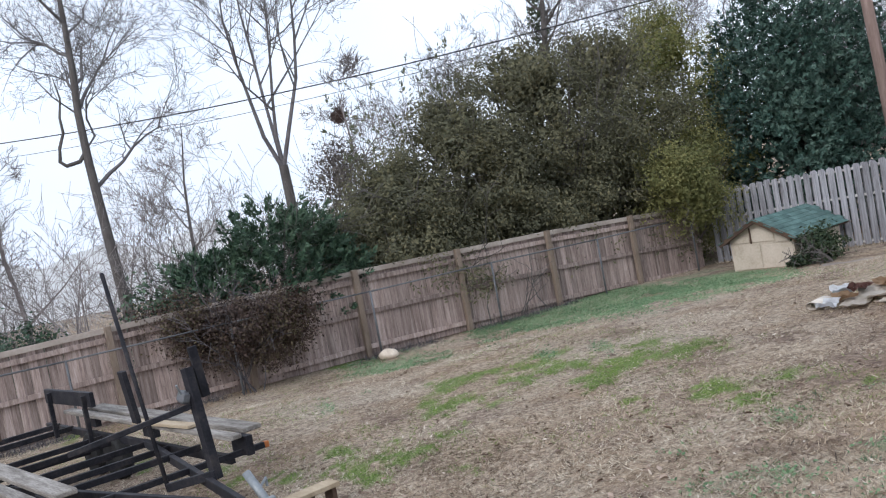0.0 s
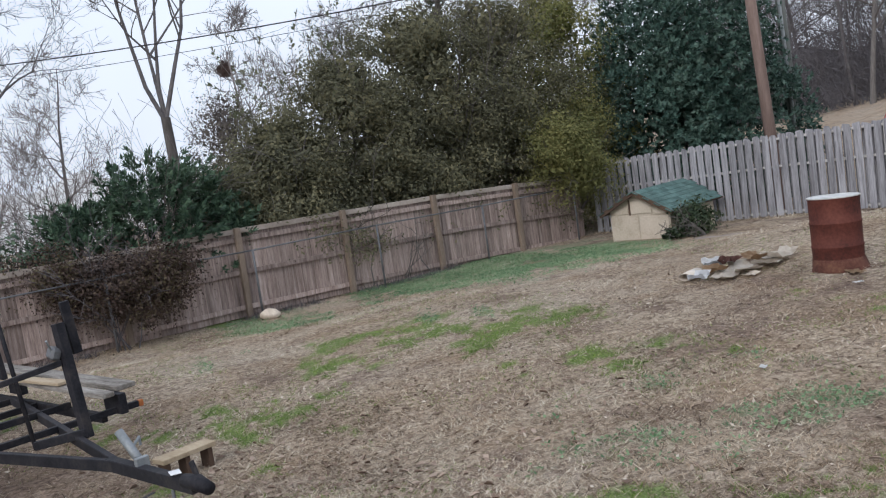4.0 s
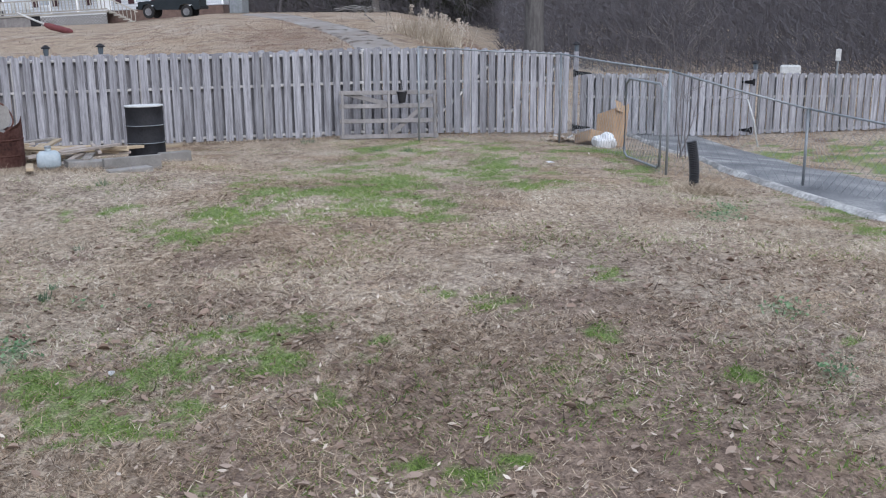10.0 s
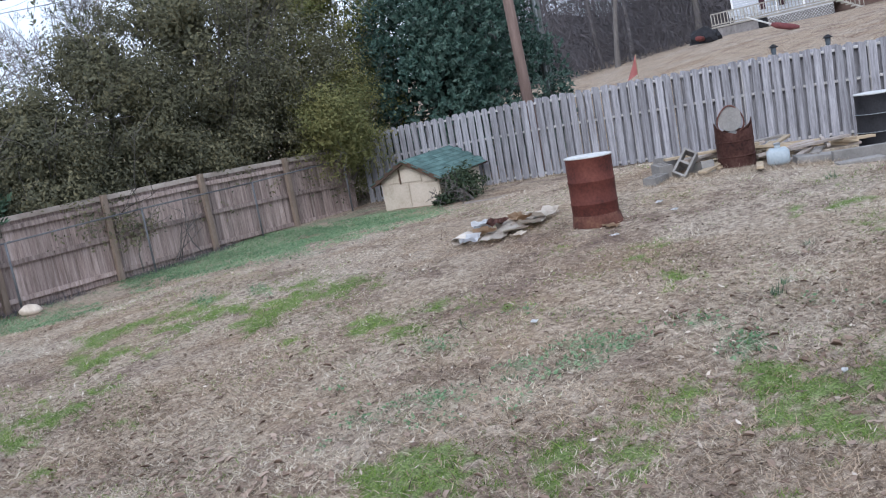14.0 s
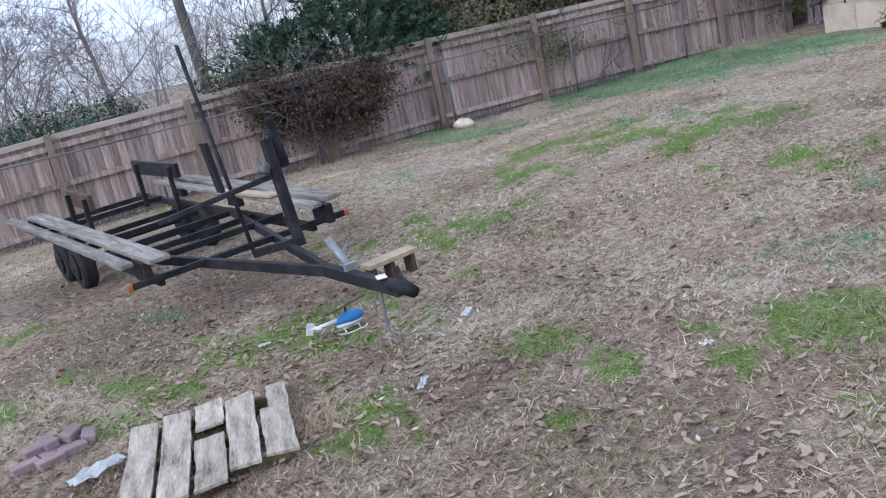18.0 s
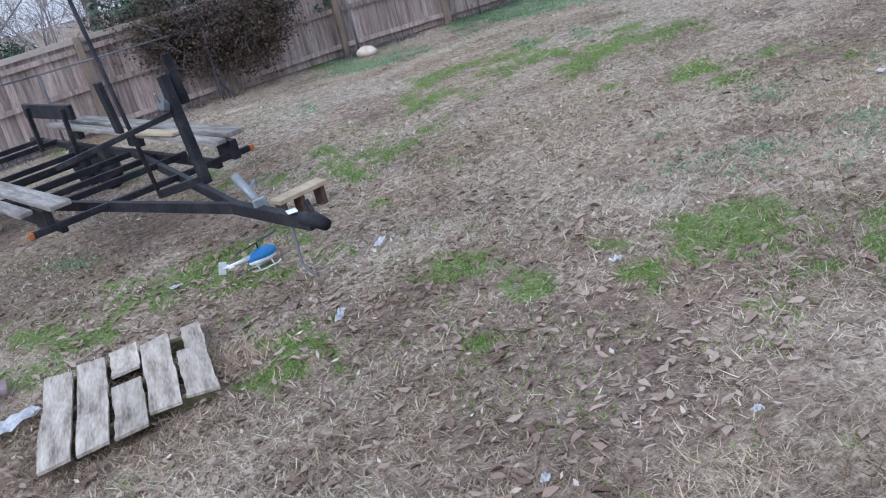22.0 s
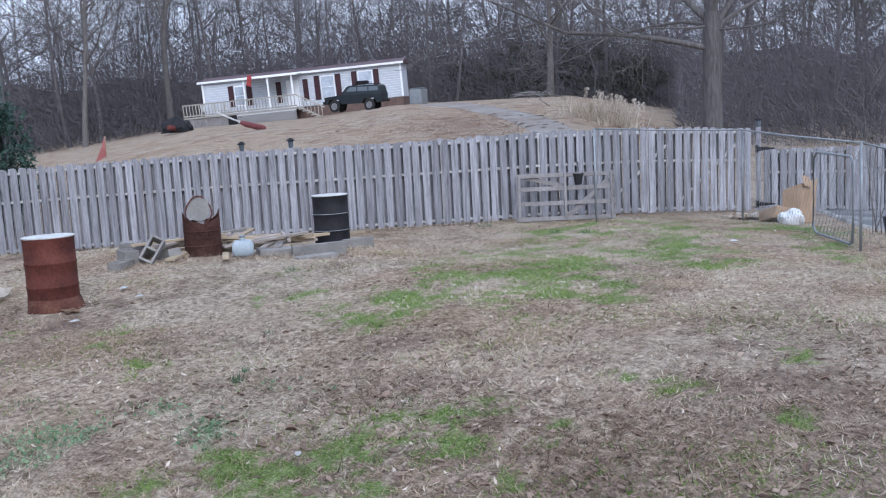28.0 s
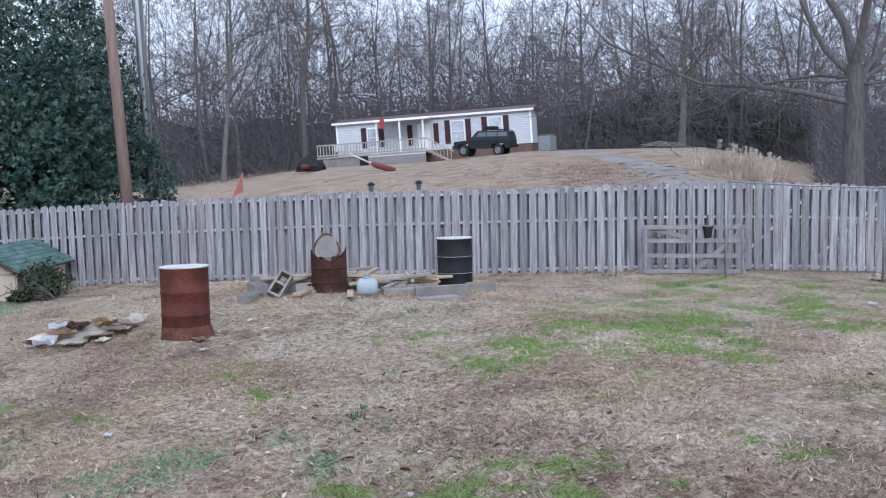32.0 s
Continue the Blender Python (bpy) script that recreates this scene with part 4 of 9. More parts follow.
def burn_barrel():
    d = thing("burn_barrel", on_ground(50.72, 14.6, -0.01), "burnt rusty barrel with a torn rim", "drum")
    bm = bmesh.new()
    n, r = 40, 0.262
    prof = [(r, 0), (r, 0.15), (r + 0.01, 0.165), (r, 0.18), (r, 0.36), (r + 0.01, 0.375), (r, 0.39), (r, 0.46)]
    rnd = random.Random(3)
    rings = [[bm.verts.new((q * math.cos(2 * math.pi * j / n), q * math.sin(2 * math.pi * j / n), z)) for j in range(n)] for q, z in prof]
    top = []
    for j in range(n):
        a = 2 * math.pi * j / n
        z = 0.51 + 0.14 * max(0, math.cos(a + 0.75)) ** 6 + 0.15 * max(0, math.cos(a - 2.35)) ** 6 + rnd.uniform(-0.022, 0.022)
        top.append(bm.verts.new((r * 0.99 * math.cos(a), r * 0.99 * math.sin(a), z)))
    rings.append(top)
    for a, b in zip(rings, rings[1:]):
        for j in range(n):
            bm.faces.new((a[j], a[(j + 1) % n], b[(j + 1) % n], b[j]))
    bm.faces.new(rings[0][::-1])
    bmesh.ops.solidify(bm, geom=bm.faces[:], thickness=0.008)
    part("body", bm, BURNT, d, smooth=False)
    bm = bmesh.new()
    lathe(bm, [(0.24, 0.4), (0.18, 0.46), (0.05, 0.5)], 18, True)
    rough_up(bm, 0.04, 7)
    part("ash_heap", bm, CONCRETE, d, "grey ash and charred rubbish")
    hoop = thing("bent_hoop", on_ground(50.66, 14.6, 0.64), "charred wire hoop and pale sheet stuck in the barrel", "scrap")
    bm = bmesh.new()
    pts = [(0.64 * 0.18 * math.cos(a) - 0.02, -0.76 * 0.18 * math.cos(a) + 0.03 * math.sin(2 * a), 0.2 * math.sin(a) + 0.02) for a in np.linspace(0, 2 * math.pi, 25)]
    tube(bm, pts, 0.012, 6, False)
    part("hoop", bm, BURNT, hoop)
    bm = bmesh.new()
    lathe(bm, [(0.16, -0.006), (0.16, 0.006), (0.02, 0.01)], 20)
    bmesh.ops.transform(bm, matrix=pose(-0.02, 0, 0.03, 80, 0, -50) @ Matrix.Diagonal((1, 1.15, 1, 1)), verts=bm.verts)
    rough_up(bm, 0.025, 6)
    part("sheet", bm, CONCRETE, hoop, "pale scorched sheet")


black_drum()
rusty_barrel()
burn_barrel()

# ---------------------------------------------------------------- dog house


def dog_house():
    m = on_ground(32.2, 21.75, -0.03)
    h = thing("dog_house", Matrix.Translation(m) @ pose(0, 0, 0, 0, 0, -64), "cream painted dog house with a green shingle roof", "dog house")
    w, dp, wall, ridge = 1.48, 1.95, 0.68, 1.07
    over, eave = 0.16, 0.12
    bm = bmesh.new()
    # gable front and back with side walls
    prof = [(-w / 2, 0), (w / 2, 0), (w / 2, wall), (0, ridge - 0.03), (-w / 2, wall)]
    fr = [bm.verts.new((x, 0, z)) for x, z in prof]
    bk = [bm.verts.new((x, dp, z)) for x, z in prof]
    bm.faces.new(fr)
    bm.faces.new(bk[::-1])
    for k in range(5):
        bm.faces.new((fr[k], bk[k], bk[(k + 1) % 5], fr[(k + 1) % 5]))
    body = part("wall", bm, CREAM, h)
    for k, (x, z, sx, sz) in enumerate(((-0.36, 0.30, 0.66, 0.54), (0.36, 0.28, 0.70, 0.50), (0.06, 0.74, 0.52, 0.28), (-0.44, 0.66, 0.36, 0.12), (0.50, 0.64, 0.28, 0.14))):
        bm = bmesh.new()
        box(bm, (sx, 0.02, sz), pose(x, -0.008 - 0.003 * k, z, 0, 0, 0), 0.004)
        part("panel", bm, CREAM, h)
    # dark upright strip along the left edge of the upper panel
    bm = bmesh.new()
    box(bm, (0.03, 0.03, 0.34), pose(-0.22, -0.025, 0.74), 0.004)
    part("batten", bm, DARK_TRIM, h)
    slope = math.hypot(w / 2 + over, ridge - wall + over * (ridge - wall) / (w / 2))
    ang = math.degrees(math.atan2(ridge - wall, w / 2))
    for sgn in (-1, 1):
        bm = bmesh.new()
        box(bm, (slope, dp + 0.36, 0.03), pose(sgn * (w / 2 + over) / 2, dp / 2 - 0.0, ridge - (ridge - wall) * (w / 2 + over) / w, 0, sgn * ang, 0), 0.004)
        deck = part("roof", bm, DARK_TRIM, h, "dark roof deck edge")
        rows, cols = 7, 9
        rnd = random.Random(5 + sgn)
        sh = bpy.data.meshes.new("shingle")
        bm = bmesh.new()
        box(bm, (slope / rows * 1.12, (dp + 0.36) / cols * 0.985, 0.018), None, 0.002)
        bm.to_mesh(sh)
        bm.free()
        sh.materials.append(GREEN_ROOF)
        for i in range(rows):
            for j in range(cols):
                ob = new("shingle", sh)
                ob.parent = deck
                u = (i + 0.5) / rows * (w / 2 + over)
                v = -0.18 + (j + 0.5 + (0.25 if i % 2 else -0.25)) * (dp + 0.36) / cols
                v = min(max(v, -0.1), dp + 0.1)
                z = ridge - u * (ridge - wall) / (w / 2) + 0.028
                ob.matrix_basis = pose(sgn * u, v, z, rnd.uniform(-0.6, 0.6), sgn * (ang - 3.2), 0)
        bm = bmesh.new()
        beam(bm, (0, -0.185, ridge + 0.0), (sgn * (w / 2 + over), -0.185, wall - over * (ridge - wall) / (w / 2) - 0.0), 0.02, 0.09)
        part("bargeboard", bm, DARK_TRIM, h)
    return h


dog_house()

# ---------------------------------------------------------------- poles and wires


def pole(az, r, h, r0, r1, mat, label, lean=(0, 0)):
    b = on_ground(az, r, -0.2)
    p = thing("utility_pole", b, label, "utility pole")
    bm = bmesh.new()
    tube(bm, [(0, 0, 0), (lean[0] * 0.5, lean[1] * 0.5, h / 2), (lean[0], lean[1], h)], [r0, (r0 + r1) / 2, r1], 14)
    part("pole", bm, mat, p, smooth=True)
    return p, b


pole(39.9, 25.4, 9.5, 0.15, 0.115, POLE_WOOD, "reddish wooden utility pole standing behind the fence", (-0.35, 0.15))
p2, b2 = pole(41.1, 29.5, 10.0, 0.15, 0.12, GREEN_POLE, "grey-green utility pole with a conduit", (-0.15, 0.1))
bm = bmesh.new()
tube(bm, [(-0.17, -0.12, 2.0), (-0.32, -0.05, 10.0)], 0.05, 8)
part("conduit", bm, CONDUIT, p2, "pale grey conduit", True)


def wire(name, a, b, sag, rad, label):
    a, b = Vector(a), Vector(b)
    bm = bmesh.new()
    pts = [a.lerp(b, k / 24) - Vector((0, 0, sag * 4 * (k / 24) * (1 - k / 24))) for k in range(25)]
    tube(bm, pts, rad, 5)
    return tagged(part(name, bm, BLACK_PIPE), label, "wire")


wire("overhead_wire", at(-13, 48.5, 8.4), at(41.0, 29.4, 7.05), 0.8, 0.022, "black overhead cable between poles")
wire("overhead_wire", at(-13, 48.5, 7.7), at(41.0, 29.4, 6.9), 0.8, 0.010, "thin overhead wire between poles")

# ---------------------------------------------------------------- mobile home on the hill


def mobile_home():
    pr, pl = at(62.7, 76.0), at(51.5, 79.0)
    zr, zl = 2.05, 1.1
    d = (pr - pl)
    n = Vector((d.x, d.y)).length
    yaw = math.degrees(math.atan2(d.y, d.x))
    base = Vector((pl.x, pl.y, 1.25))
    h = thing("mobile_home", Matrix.Translation(base) @ pose(0, 0, 0, 0, math.degrees(-math.atan2(zr - zl, n)) * 0.8, yaw),
              "white vinyl-sided mobile home with maroon shutters and metal roof", "house")
    L, W, H, F = n, 4.3, 2.55, 0.75
    # local: x along the front from the far end, y away from the camera
    bm = bmesh.new()
    box(bm, (L, W, H), pose(L / 2, W / 2, F + H / 2), 0.01)
    part("wall", bm, WHITE_SIDING, h)
    for k in range(14):
        bm = bmesh.new()
        box(bm, (L, 0.012, 0.018), pose(L / 2, -0.006, F + 0.1 + k * 0.18))
        part("siding_lap", bm, WHITE_TRIM, h)
    bm = bmesh.new()
    box(bm, (L - 0.1, W - 0.1, F + 1.0), pose(L / 2, W / 2, (F - 1.0) / 2 - 0.02))
    part("skirting", bm, BRICK_RED, h)
    bm = bmesh.new()
    prof = [(-0.3, F + H - 0.02), (-0.3, F + H + 0.08), (W / 2, F + H + 0.42), (W + 0.3, F + H + 0.08), (W + 0.3, F + H - 0.02)]
    a = [bm.verts.new((-0.25, y, z)) for y, z in prof]
    b = [bm.verts.new((L + 0.25, y, z)) for y, z in prof]
    bm.faces.new(a)
    bm.faces.new(b[::-1])
    for k in range(5):
        bm.faces.new((a[k], a[(k + 1) % 5], b[(k + 1) % 5], b[k]))
    bmesh.ops.recalc_face_normals(bm, faces=bm.faces[:])
    part("roof", bm, MAROON, h)
    bm = bmesh.new()
    box(bm, (L + 0.5, 0.04, 0.16), pose(L / 2, -0.32, F + H + 0.0))
    part("fascia", bm, WHITE_TRIM, h)
    for x in (0.05, L - 0.05):
        bm = bmesh.new()
        box(bm, (0.14, 0.06, H), pose(x, -0.02, F + H / 2))
        part("corner_trim", bm, WHITE_TRIM, h)

    def window(x, wdt, z0, z1, shut=True):
        bm = bmesh.new()
        box(bm, (wdt + 0.14, 0.06, z1 - z0 + 0.14), pose(x, -0.02, (z0 + z1) / 2), 0.01)
        w = part("window", bm, WHITE_TRIM, h)
        for k in (0, 1):
            bm = bmesh.new()
            box(bm, (wdt, 0.02, (z1 - z0) / 2 - 0.04), pose(x, -0.055, z0 + (z1 - z0) * (0.25 + 0.5 * k)))
            part("pane", bm, PANE, w)
        if shut:
            for s in (-1, 1):
                bm = bmesh.new()
                box(bm, (0.42, 0.05, z1 - z0 + 0.2), pose(x + s * (wdt / 2 + 0.34), -0.03, (z0 + z1) / 2), 0.01)
                part("shutter", bm, SHUTTER, h)

    e = L / 344.0
    window(0.19 * L, 0.75, F + 0.6, F + 2.0)
    window((815 - 598) * e, 0.95, F + 0.5, F + 2.1)
    window((880 - 598) * e, 1.0, F + 0.7, F + 2.15)
    for x in (0.455 * L,):
        bm = bmesh.new()
        box(bm, (0.95, 0.06, 2.0), pose(x, -0.02, F + 1.05), 0.01)
        part("door", bm, WHITE_TRIM, h)
    for x in (0.385 * L, 0.52 * L):
        bm = bmesh.new()
        box(bm, (0.4, 0.05, 1.6), pose(x, -0.04, F + 1.25), 0.01)
        part("shutter", bm, SHUTTER, h)
    # porch
    x0, x1, y0 = -0.9, (770 - 598) * e, -2.6
    bm = bmesh.new()
    box(bm, (x1 - x0, 2.6, 0.12), pose((x0 + x1) / 2, y0 / 2, F - 0.05), 0.01)
    porch = part("porch_deck", bm, PORCH_WOOD, h, "grey wooden porch deck")
    bm = bmesh.new()
    box(bm, (4.2, 2.7, 0.1), pose((x1 - 1.9), y0 / 2 - 0.1, F + H - 0.06, 4, 0, 0), 0.01)
    part("porch_roof", bm, WHITE_TRIM, h, "white porch roof")
    for x in (x1 - 3.8, x1 - 2.0, x1 - 0.2):
        bm = bmesh.new()
        box(bm, (0.13, 0.13, H + 0.05), pose(x, y0 + 0.1, F + H / 2 - 0.05), 0.01)
        part("porch_post", bm, WHITE_TRIM, h)
    for z in (F + 0.12, F + 0.92):
        bm = bmesh.new()
        box(bm, (x1 - x0, 0.06, 0.09), pose((x0 + x1) / 2, y0 + 0.05, z), 0.01)
        part("handrail", bm, PORCH_WOOD, h)
    k = x0 + 0.05
    while k < x1:
        bm = bmesh.new()
        box(bm, (0.055, 0.05, 0.85), pose(k, y0 + 0.05, F + 0.5))
        part("baluster", bm, PORCH_WOOD, h)
        k += 0.24
    gap0, gap1 = x1 - 5.3, x1 - 4.6
    low = -0.95
    # black panel in the gap and grey behind the lattice stand in for shade
    for nm, a, b, mat, says in (("skirt_board", x0 + 0.05, gap0, OLD_GATE, "grey weathered skirt under the porch"), ("skirt_opening", gap0, gap1, BLACK_PAINT, "black panel standing in for shade in the skirt gap"), ("lattice_backing", gap1, x1 - 0.1, OLD_GATE, "grey panel standing in for shade behind the lattice")):
        bm = bmesh.new()
        box(bm, (b - a - 0.01, 0.05, F - 0.12 - low), pose((a + b) / 2, y0 + (0.16 if mat is BLACK_PAINT else 0.12), (F - 0.12 + low) / 2), 0.005)
        part(nm, bm, mat, h, says)
    span_x, hh = x1 - 0.1 - gap1, F - 0.12 - low
    lat = part("lattice_frame", box(bmesh.new(), (span_x, 0.04, 0.10), pose(gap1 + span_x / 2, y0 + 0.07, F - 0.17)), LATTICE, h, "white lattice panel under the porch")
    for way in (-1, 1):
        u = -hh
        while u < span_x:
            a, b = max(0.0, u), min(span_x, u + hh)
            za, zb = a - u, b - u
            if way < 0:
                za, zb = hh - za, hh - zb
            if b - a > 0.12:
                bm = bmesh.new()
                beam(bm, (gap1 + a, y0 + 0.075 - 0.008 * way, low + za), (gap1 + b, y0 + 0.075 - 0.008 * way, low + zb), 0.012, 0.075, (0, 1, 0), 0)
                part("slat", bm, LATTICE, lat)
            u += 0.22
    u = x0 + 0.3
    while u < gap0 - 0.1:
        bm = bmesh.new()
        box(bm, (0.16, 0.02, F - 0.14 - low), pose(u, y0 + 0.08, (F - 0.14 + low) / 2), 0.004)
        part("skirt_batten", bm, OLD_GATE, h)
        u += 0.34
    for k in range(6):
        bm = bmesh.new()
        box(bm, (0.3, 1.2, 0.1), pose(x1 + 0.2 + 0.3 * k, y0 + 0.7, F - 0.16 - 0.17 * k), 0.01)
        part("step", bm, PORCH_WOOD, h)
    for z0 in (0.0, 0.85):
        bm = bmesh.new()
        beam(bm, (x1, y0 + 0.05, F + 0.05 + z0), (x1 + 2.0, y0 + 0.05, F - 1.05 + z0), 0.06, 0.09)
        part("stair_rail", bm, PORCH_WOOD, h)
    for k in range(7):
        bm = bmesh.new()
        box(bm, (0.05, 0.05, 0.85), pose(x1 + 0.2 + 0.27 * k, y0 + 0.05, F + 0.38 - 0.15 * k))
        part("baluster", bm, PORCH_WOOD, h)
    # utility box at the near end
    u = thing("air_conditioner", on_ground(63.5, 75.5), "grey outdoor air conditioning unit beside the mobile home", "air conditioner")
    bm = bmesh.new()
    box(bm, (1.1, 1.0, 1.1), pose(0, 0, 0.55), 0.03)
    part("casing", bm, GALV, u)
    bm = bmesh.new()
    box(bm, (0.9, 0.8, 0.06), pose(0, 0, 1.17), 0.02)
    part("grille", bm, GALV, u)
    return h


LATTICE = mottled("pale_lattice", [(0.52, 0.53, 0.54), (0.70, 0.71, 0.72)], 4, 30, 0.8)
PANE = mottled("curtained_pane", [(0.30, 0.34, 0.40), (0.55, 0.60, 0.66)], 1.5, 6, 0.2, bump=0.0, vary=0.15)
mobile_home()


def off_roader():
    """A square-built four-door car seen from its side, nose to the far end of the home."""
    c = on_ground(59.95, 70.0)
    a, b = at(58.1, 70.6), at(61.8, 69.2)
    yaw = math.degrees(math.atan2(b.y - a.y, b.x - a.x))
    v = thing("parked_car", Matrix.Translation(c) @ pose(0, 0, 0, 0, 0, yaw) @ Matrix.Diagonal((0.97, 1, 1.1, 1)), "dark green off-road car parked beside the porch", "car")
    L, W = 4.25, 1.7
    prof = [(-2.1, 0.5), (-2.12, 0.95), (-0.95, 1.05), (-0.45, 1.55), (-0.3, 1.62), (1.85, 1.62), (1.98, 1.55), (2.1, 1.05), (2.12, 0.55), (1.75, 0.5), (1.6, 0.78), (1.2, 0.86), (0.8, 0.78), (0.65, 0.5), (-0.9, 0.5), (-1.05, 0.78), (-1.4, 0.86), (-1.75, 0.78), (-1.9, 0.5)]
    bm = bmesh.new()
    s = []
    for y, k in ((-W / 2, 1), (W / 2, 1)):
        s.append([bm.verts.new((x, y * (0.86 if z > 1.2 else 1.0), z)) for x, z in prof])
    bm.faces.new(s[0])
    bm.faces.new(s[1][::-1])
    n = len(prof)
    for k in range(n):
        bm.faces.new((s[0][k], s[1][k], s[1][(k + 1) % n], s[0][(k + 1) % n]))
    bmesh.ops.recalc_face_normals(bm, faces=bm.faces[:])
    part("body", bm, CAR_PAINT, v)
    for x0, x1, t in ((-0.58, 0.28, 0.14), (0.36, 1.1, 0.0), (1.18, 1.85, 0.0)):
        bm = bmesh.new()
        q = [bm.verts.new(p) for p in ((x0, -W / 2 * 0.965, 1.1), (x1, -W / 2 * 0.965, 1.1), (x1, -W / 2 * 0.885, 1.52), (x0 + t + 0.2 * (t > 0), -W / 2 * 0.885, 1.52))]
        bm.faces.new(q)
        r = bmesh.ops.extrude_face_region(bm, geom=bm.faces[:])
        bmesh.ops.translate(bm, vec=(0, -0.012, 0), verts=[g for g in r["geom"] if isinstance(g, bmesh.types.BMVert)])
        part("window", bm, GLASS_DARK, v)
    for x in (-1.4, 1.2):
        for y in (-0.78, 0.78):
            bm = bmesh.new()
            lathe(bm, [(0.2, -0.11), (0.36, -0.11), (0.39, -0.07), (0.39, 0.07), (0.36, 0.11), (0.2, 0.11)], 24)
            bmesh.ops.transform(bm, matrix=pose(x, y, 0.39, 90, 0, 0), verts=bm.verts)
            w = part("wheel", bm, RUBBER, v)
            bm = bmesh.new()
            lathe(bm, [(0.22, -0.02), (0.22, 0.03), (0.19, 0.01), (0.06, 0.02), (0.05, 0.04)], 18)
            bmesh.ops.transform(bm, matrix=pose(x, y + (-0.11 if y < 0 else 0.11), 0.39, 90 if y < 0 else -90, 0, 0), verts=bm.verts)
            part("rim", bm, RIM, w)
    for x in (-2.18, 2.18):
        bm = bmesh.new()
        box(bm, (0.14, W, 0.16), pose(x, 0, 0.62), 0.02)
        part("bumper", bm, BLACK_PAINT, v)
    for z, y in ((1.68, -0.6), (1.68, 0.6)):
        bm = bmesh.new()
        beam(bm, (-0.1, y, z), (1.7, y, z), 0.04, 0.04)
        part("roof_rack_bar", bm, BLACK_PAINT, v)
    bm = bmesh.new()
    box(bm, (0.8, 0.8, 0.2), pose(0.5, 0, 1.8), 0.04)
    part("roof_load", bm, BLACK_PAINT, v, "dark load on the roof rack")
    for y in (-0.6, 0.6):
        bm = bmesh.new()
        tube(bm, [(-2.14, y, 0.85), (-2.1, y, 0.85)], 0.1, 12)
        part("headlight", bm, WHITE_METAL, v)


off_roader()

# ---------------------------------------------------------------- boat trailer
HITCH = Vector((0.50, 6.28, 0.56))
BAR_L, BAR_R = Vector((-1.52, 8.25, 0.55)), Vector((0.36, 9.10, 0.55))


def boat_trailer():
    mid = (BAR_L + BAR_R) / 2
    x = (BAR_R - BAR_L).normalized()
    y = Vector((-x.y, x.x, 0))
    m = Matrix((x, y, Vector((0, 0, 1)))).transposed().to_4x4()
    m.translation = Vector((mid.x, mid.y, 0.0))
    inv = m.inverted()
    t = thing("boat_trailer", m, "black steel tandem-axle boat trailer with weathered wooden bunks", "trailer")
    hl = inv @ HITCH
    hw = (BAR_R - BAR_L).length / 2

    def bar(nm, p, q, w, h, mat=TRAILER_BLACK, parent=None, label=""):
        bm = bmesh.new()
        beam(bm, p, q, w, h)
        return part(nm, bm, mat, parent or t, label)

    z = 0.55
    cross = bar("front_crossbar", (-hw, 0, z), (hw, 0, z), 0.045, 0.055)
    for s in (-1, 1):
        bm = bmesh.new()
        box(bm, (0.05, 0.05, 0.06), pose(s * (hw + 0.02), 0, z), 0.008)
        part("marker_light", bm, ORANGE_LENS, cross, "orange marker at the bar end")
    apex = Vector((hl.x * 0.62, hl.y * 0.62, z))
    tongue = bar("tongue", (hl.x, hl.y, z), apex + (apex - hl) * 0.15 , 0.075, 0.09)
    bar("tongue_leg", apex, (-hw + 0.3, 1.7, z - 0.03), 0.05, 0.085)
    bar("tongue_leg", apex, (hw - 0.35, 1.9, z - 0.03), 0.05, 0.085)
    bm = bmesh.new()
    tube(bm, [(hl.x - 0.0, hl.y - 0.16, z + 0.01), (hl.x, hl.y - 0.03, z + 0.03), (hl.x, hl.y + 0.12, z + 0.02)], [0.042, 0.055, 0.048], 12)
    coup = part("coupler", bm, TRAILER_BLACK, tongue, "cast ball coupler", True)
    bm = bmesh.new()
    box(bm, (0.02, 0.05, 0.12), pose(hl.x + 0.02, hl.y + 0.02, z + 0.1, -25, 0, 0), 0.004)
    part("latch", bm, TRAILER_BLACK, coup)
    bm = bmesh.new()
    box(bm, (0.07, 0.10, 0.004), pose(hl.x - 0.01, hl.y + 0.22, z + 0.066, 0, 0, -20))
    part("label_plate", bm, PAPER, tongue, "white sticker")
    # swivel jack, folded flat
    jx, jy = hl.x - 0.02, hl.y + 0.62
    bm = bmesh.new()
    tube(bm, [(jx + 0.06, jy + 0.1, z + 0.02), (jx + 0.02, jy + 0.3, z + 0.26)], 0.032, 12)
    jack = part("jack", bm, GALV, t, "galvanised swivel jack", True)
    bm = bmesh.new()
    box(bm, (0.10, 0.04, 0.10), pose(jx + 0.04, jy + 0.08, z + 0.05), 0.006)
    part("jack_bracket", bm, GALV, jack)
    bm = bmesh.new()
    tube(bm, [(jx + 0.02, jy + 0.2, z + 0.12), (jx + 0.17, jy + 0.32, z + 0.17), (jx + 0.17, jy + 0.32, z + 0.11)], 0.011, 6)
    part("crank", bm, GALV, jack)
    bm = bmesh.new()
    tube(bm, [(hl.x - 0.03, hl.y + 0.25, z - 0.05), (hl.x - 0.06, hl.y + 0.2, z - 0.3), (hl.x - 0.02, hl.y + 0.1, z - 0.42)], 0.012, 6)
    part("safety_chain", bm, OLD_RAIL, t)
    # side rails and long members
    Lb = 5.4
    for s in (-1, 1):
        bar("side_rail", (s * (hw - 0.28), 0.1, z - 0.06), (s * (hw - 0.28), Lb, z - 0.1), 0.055, 0.08)
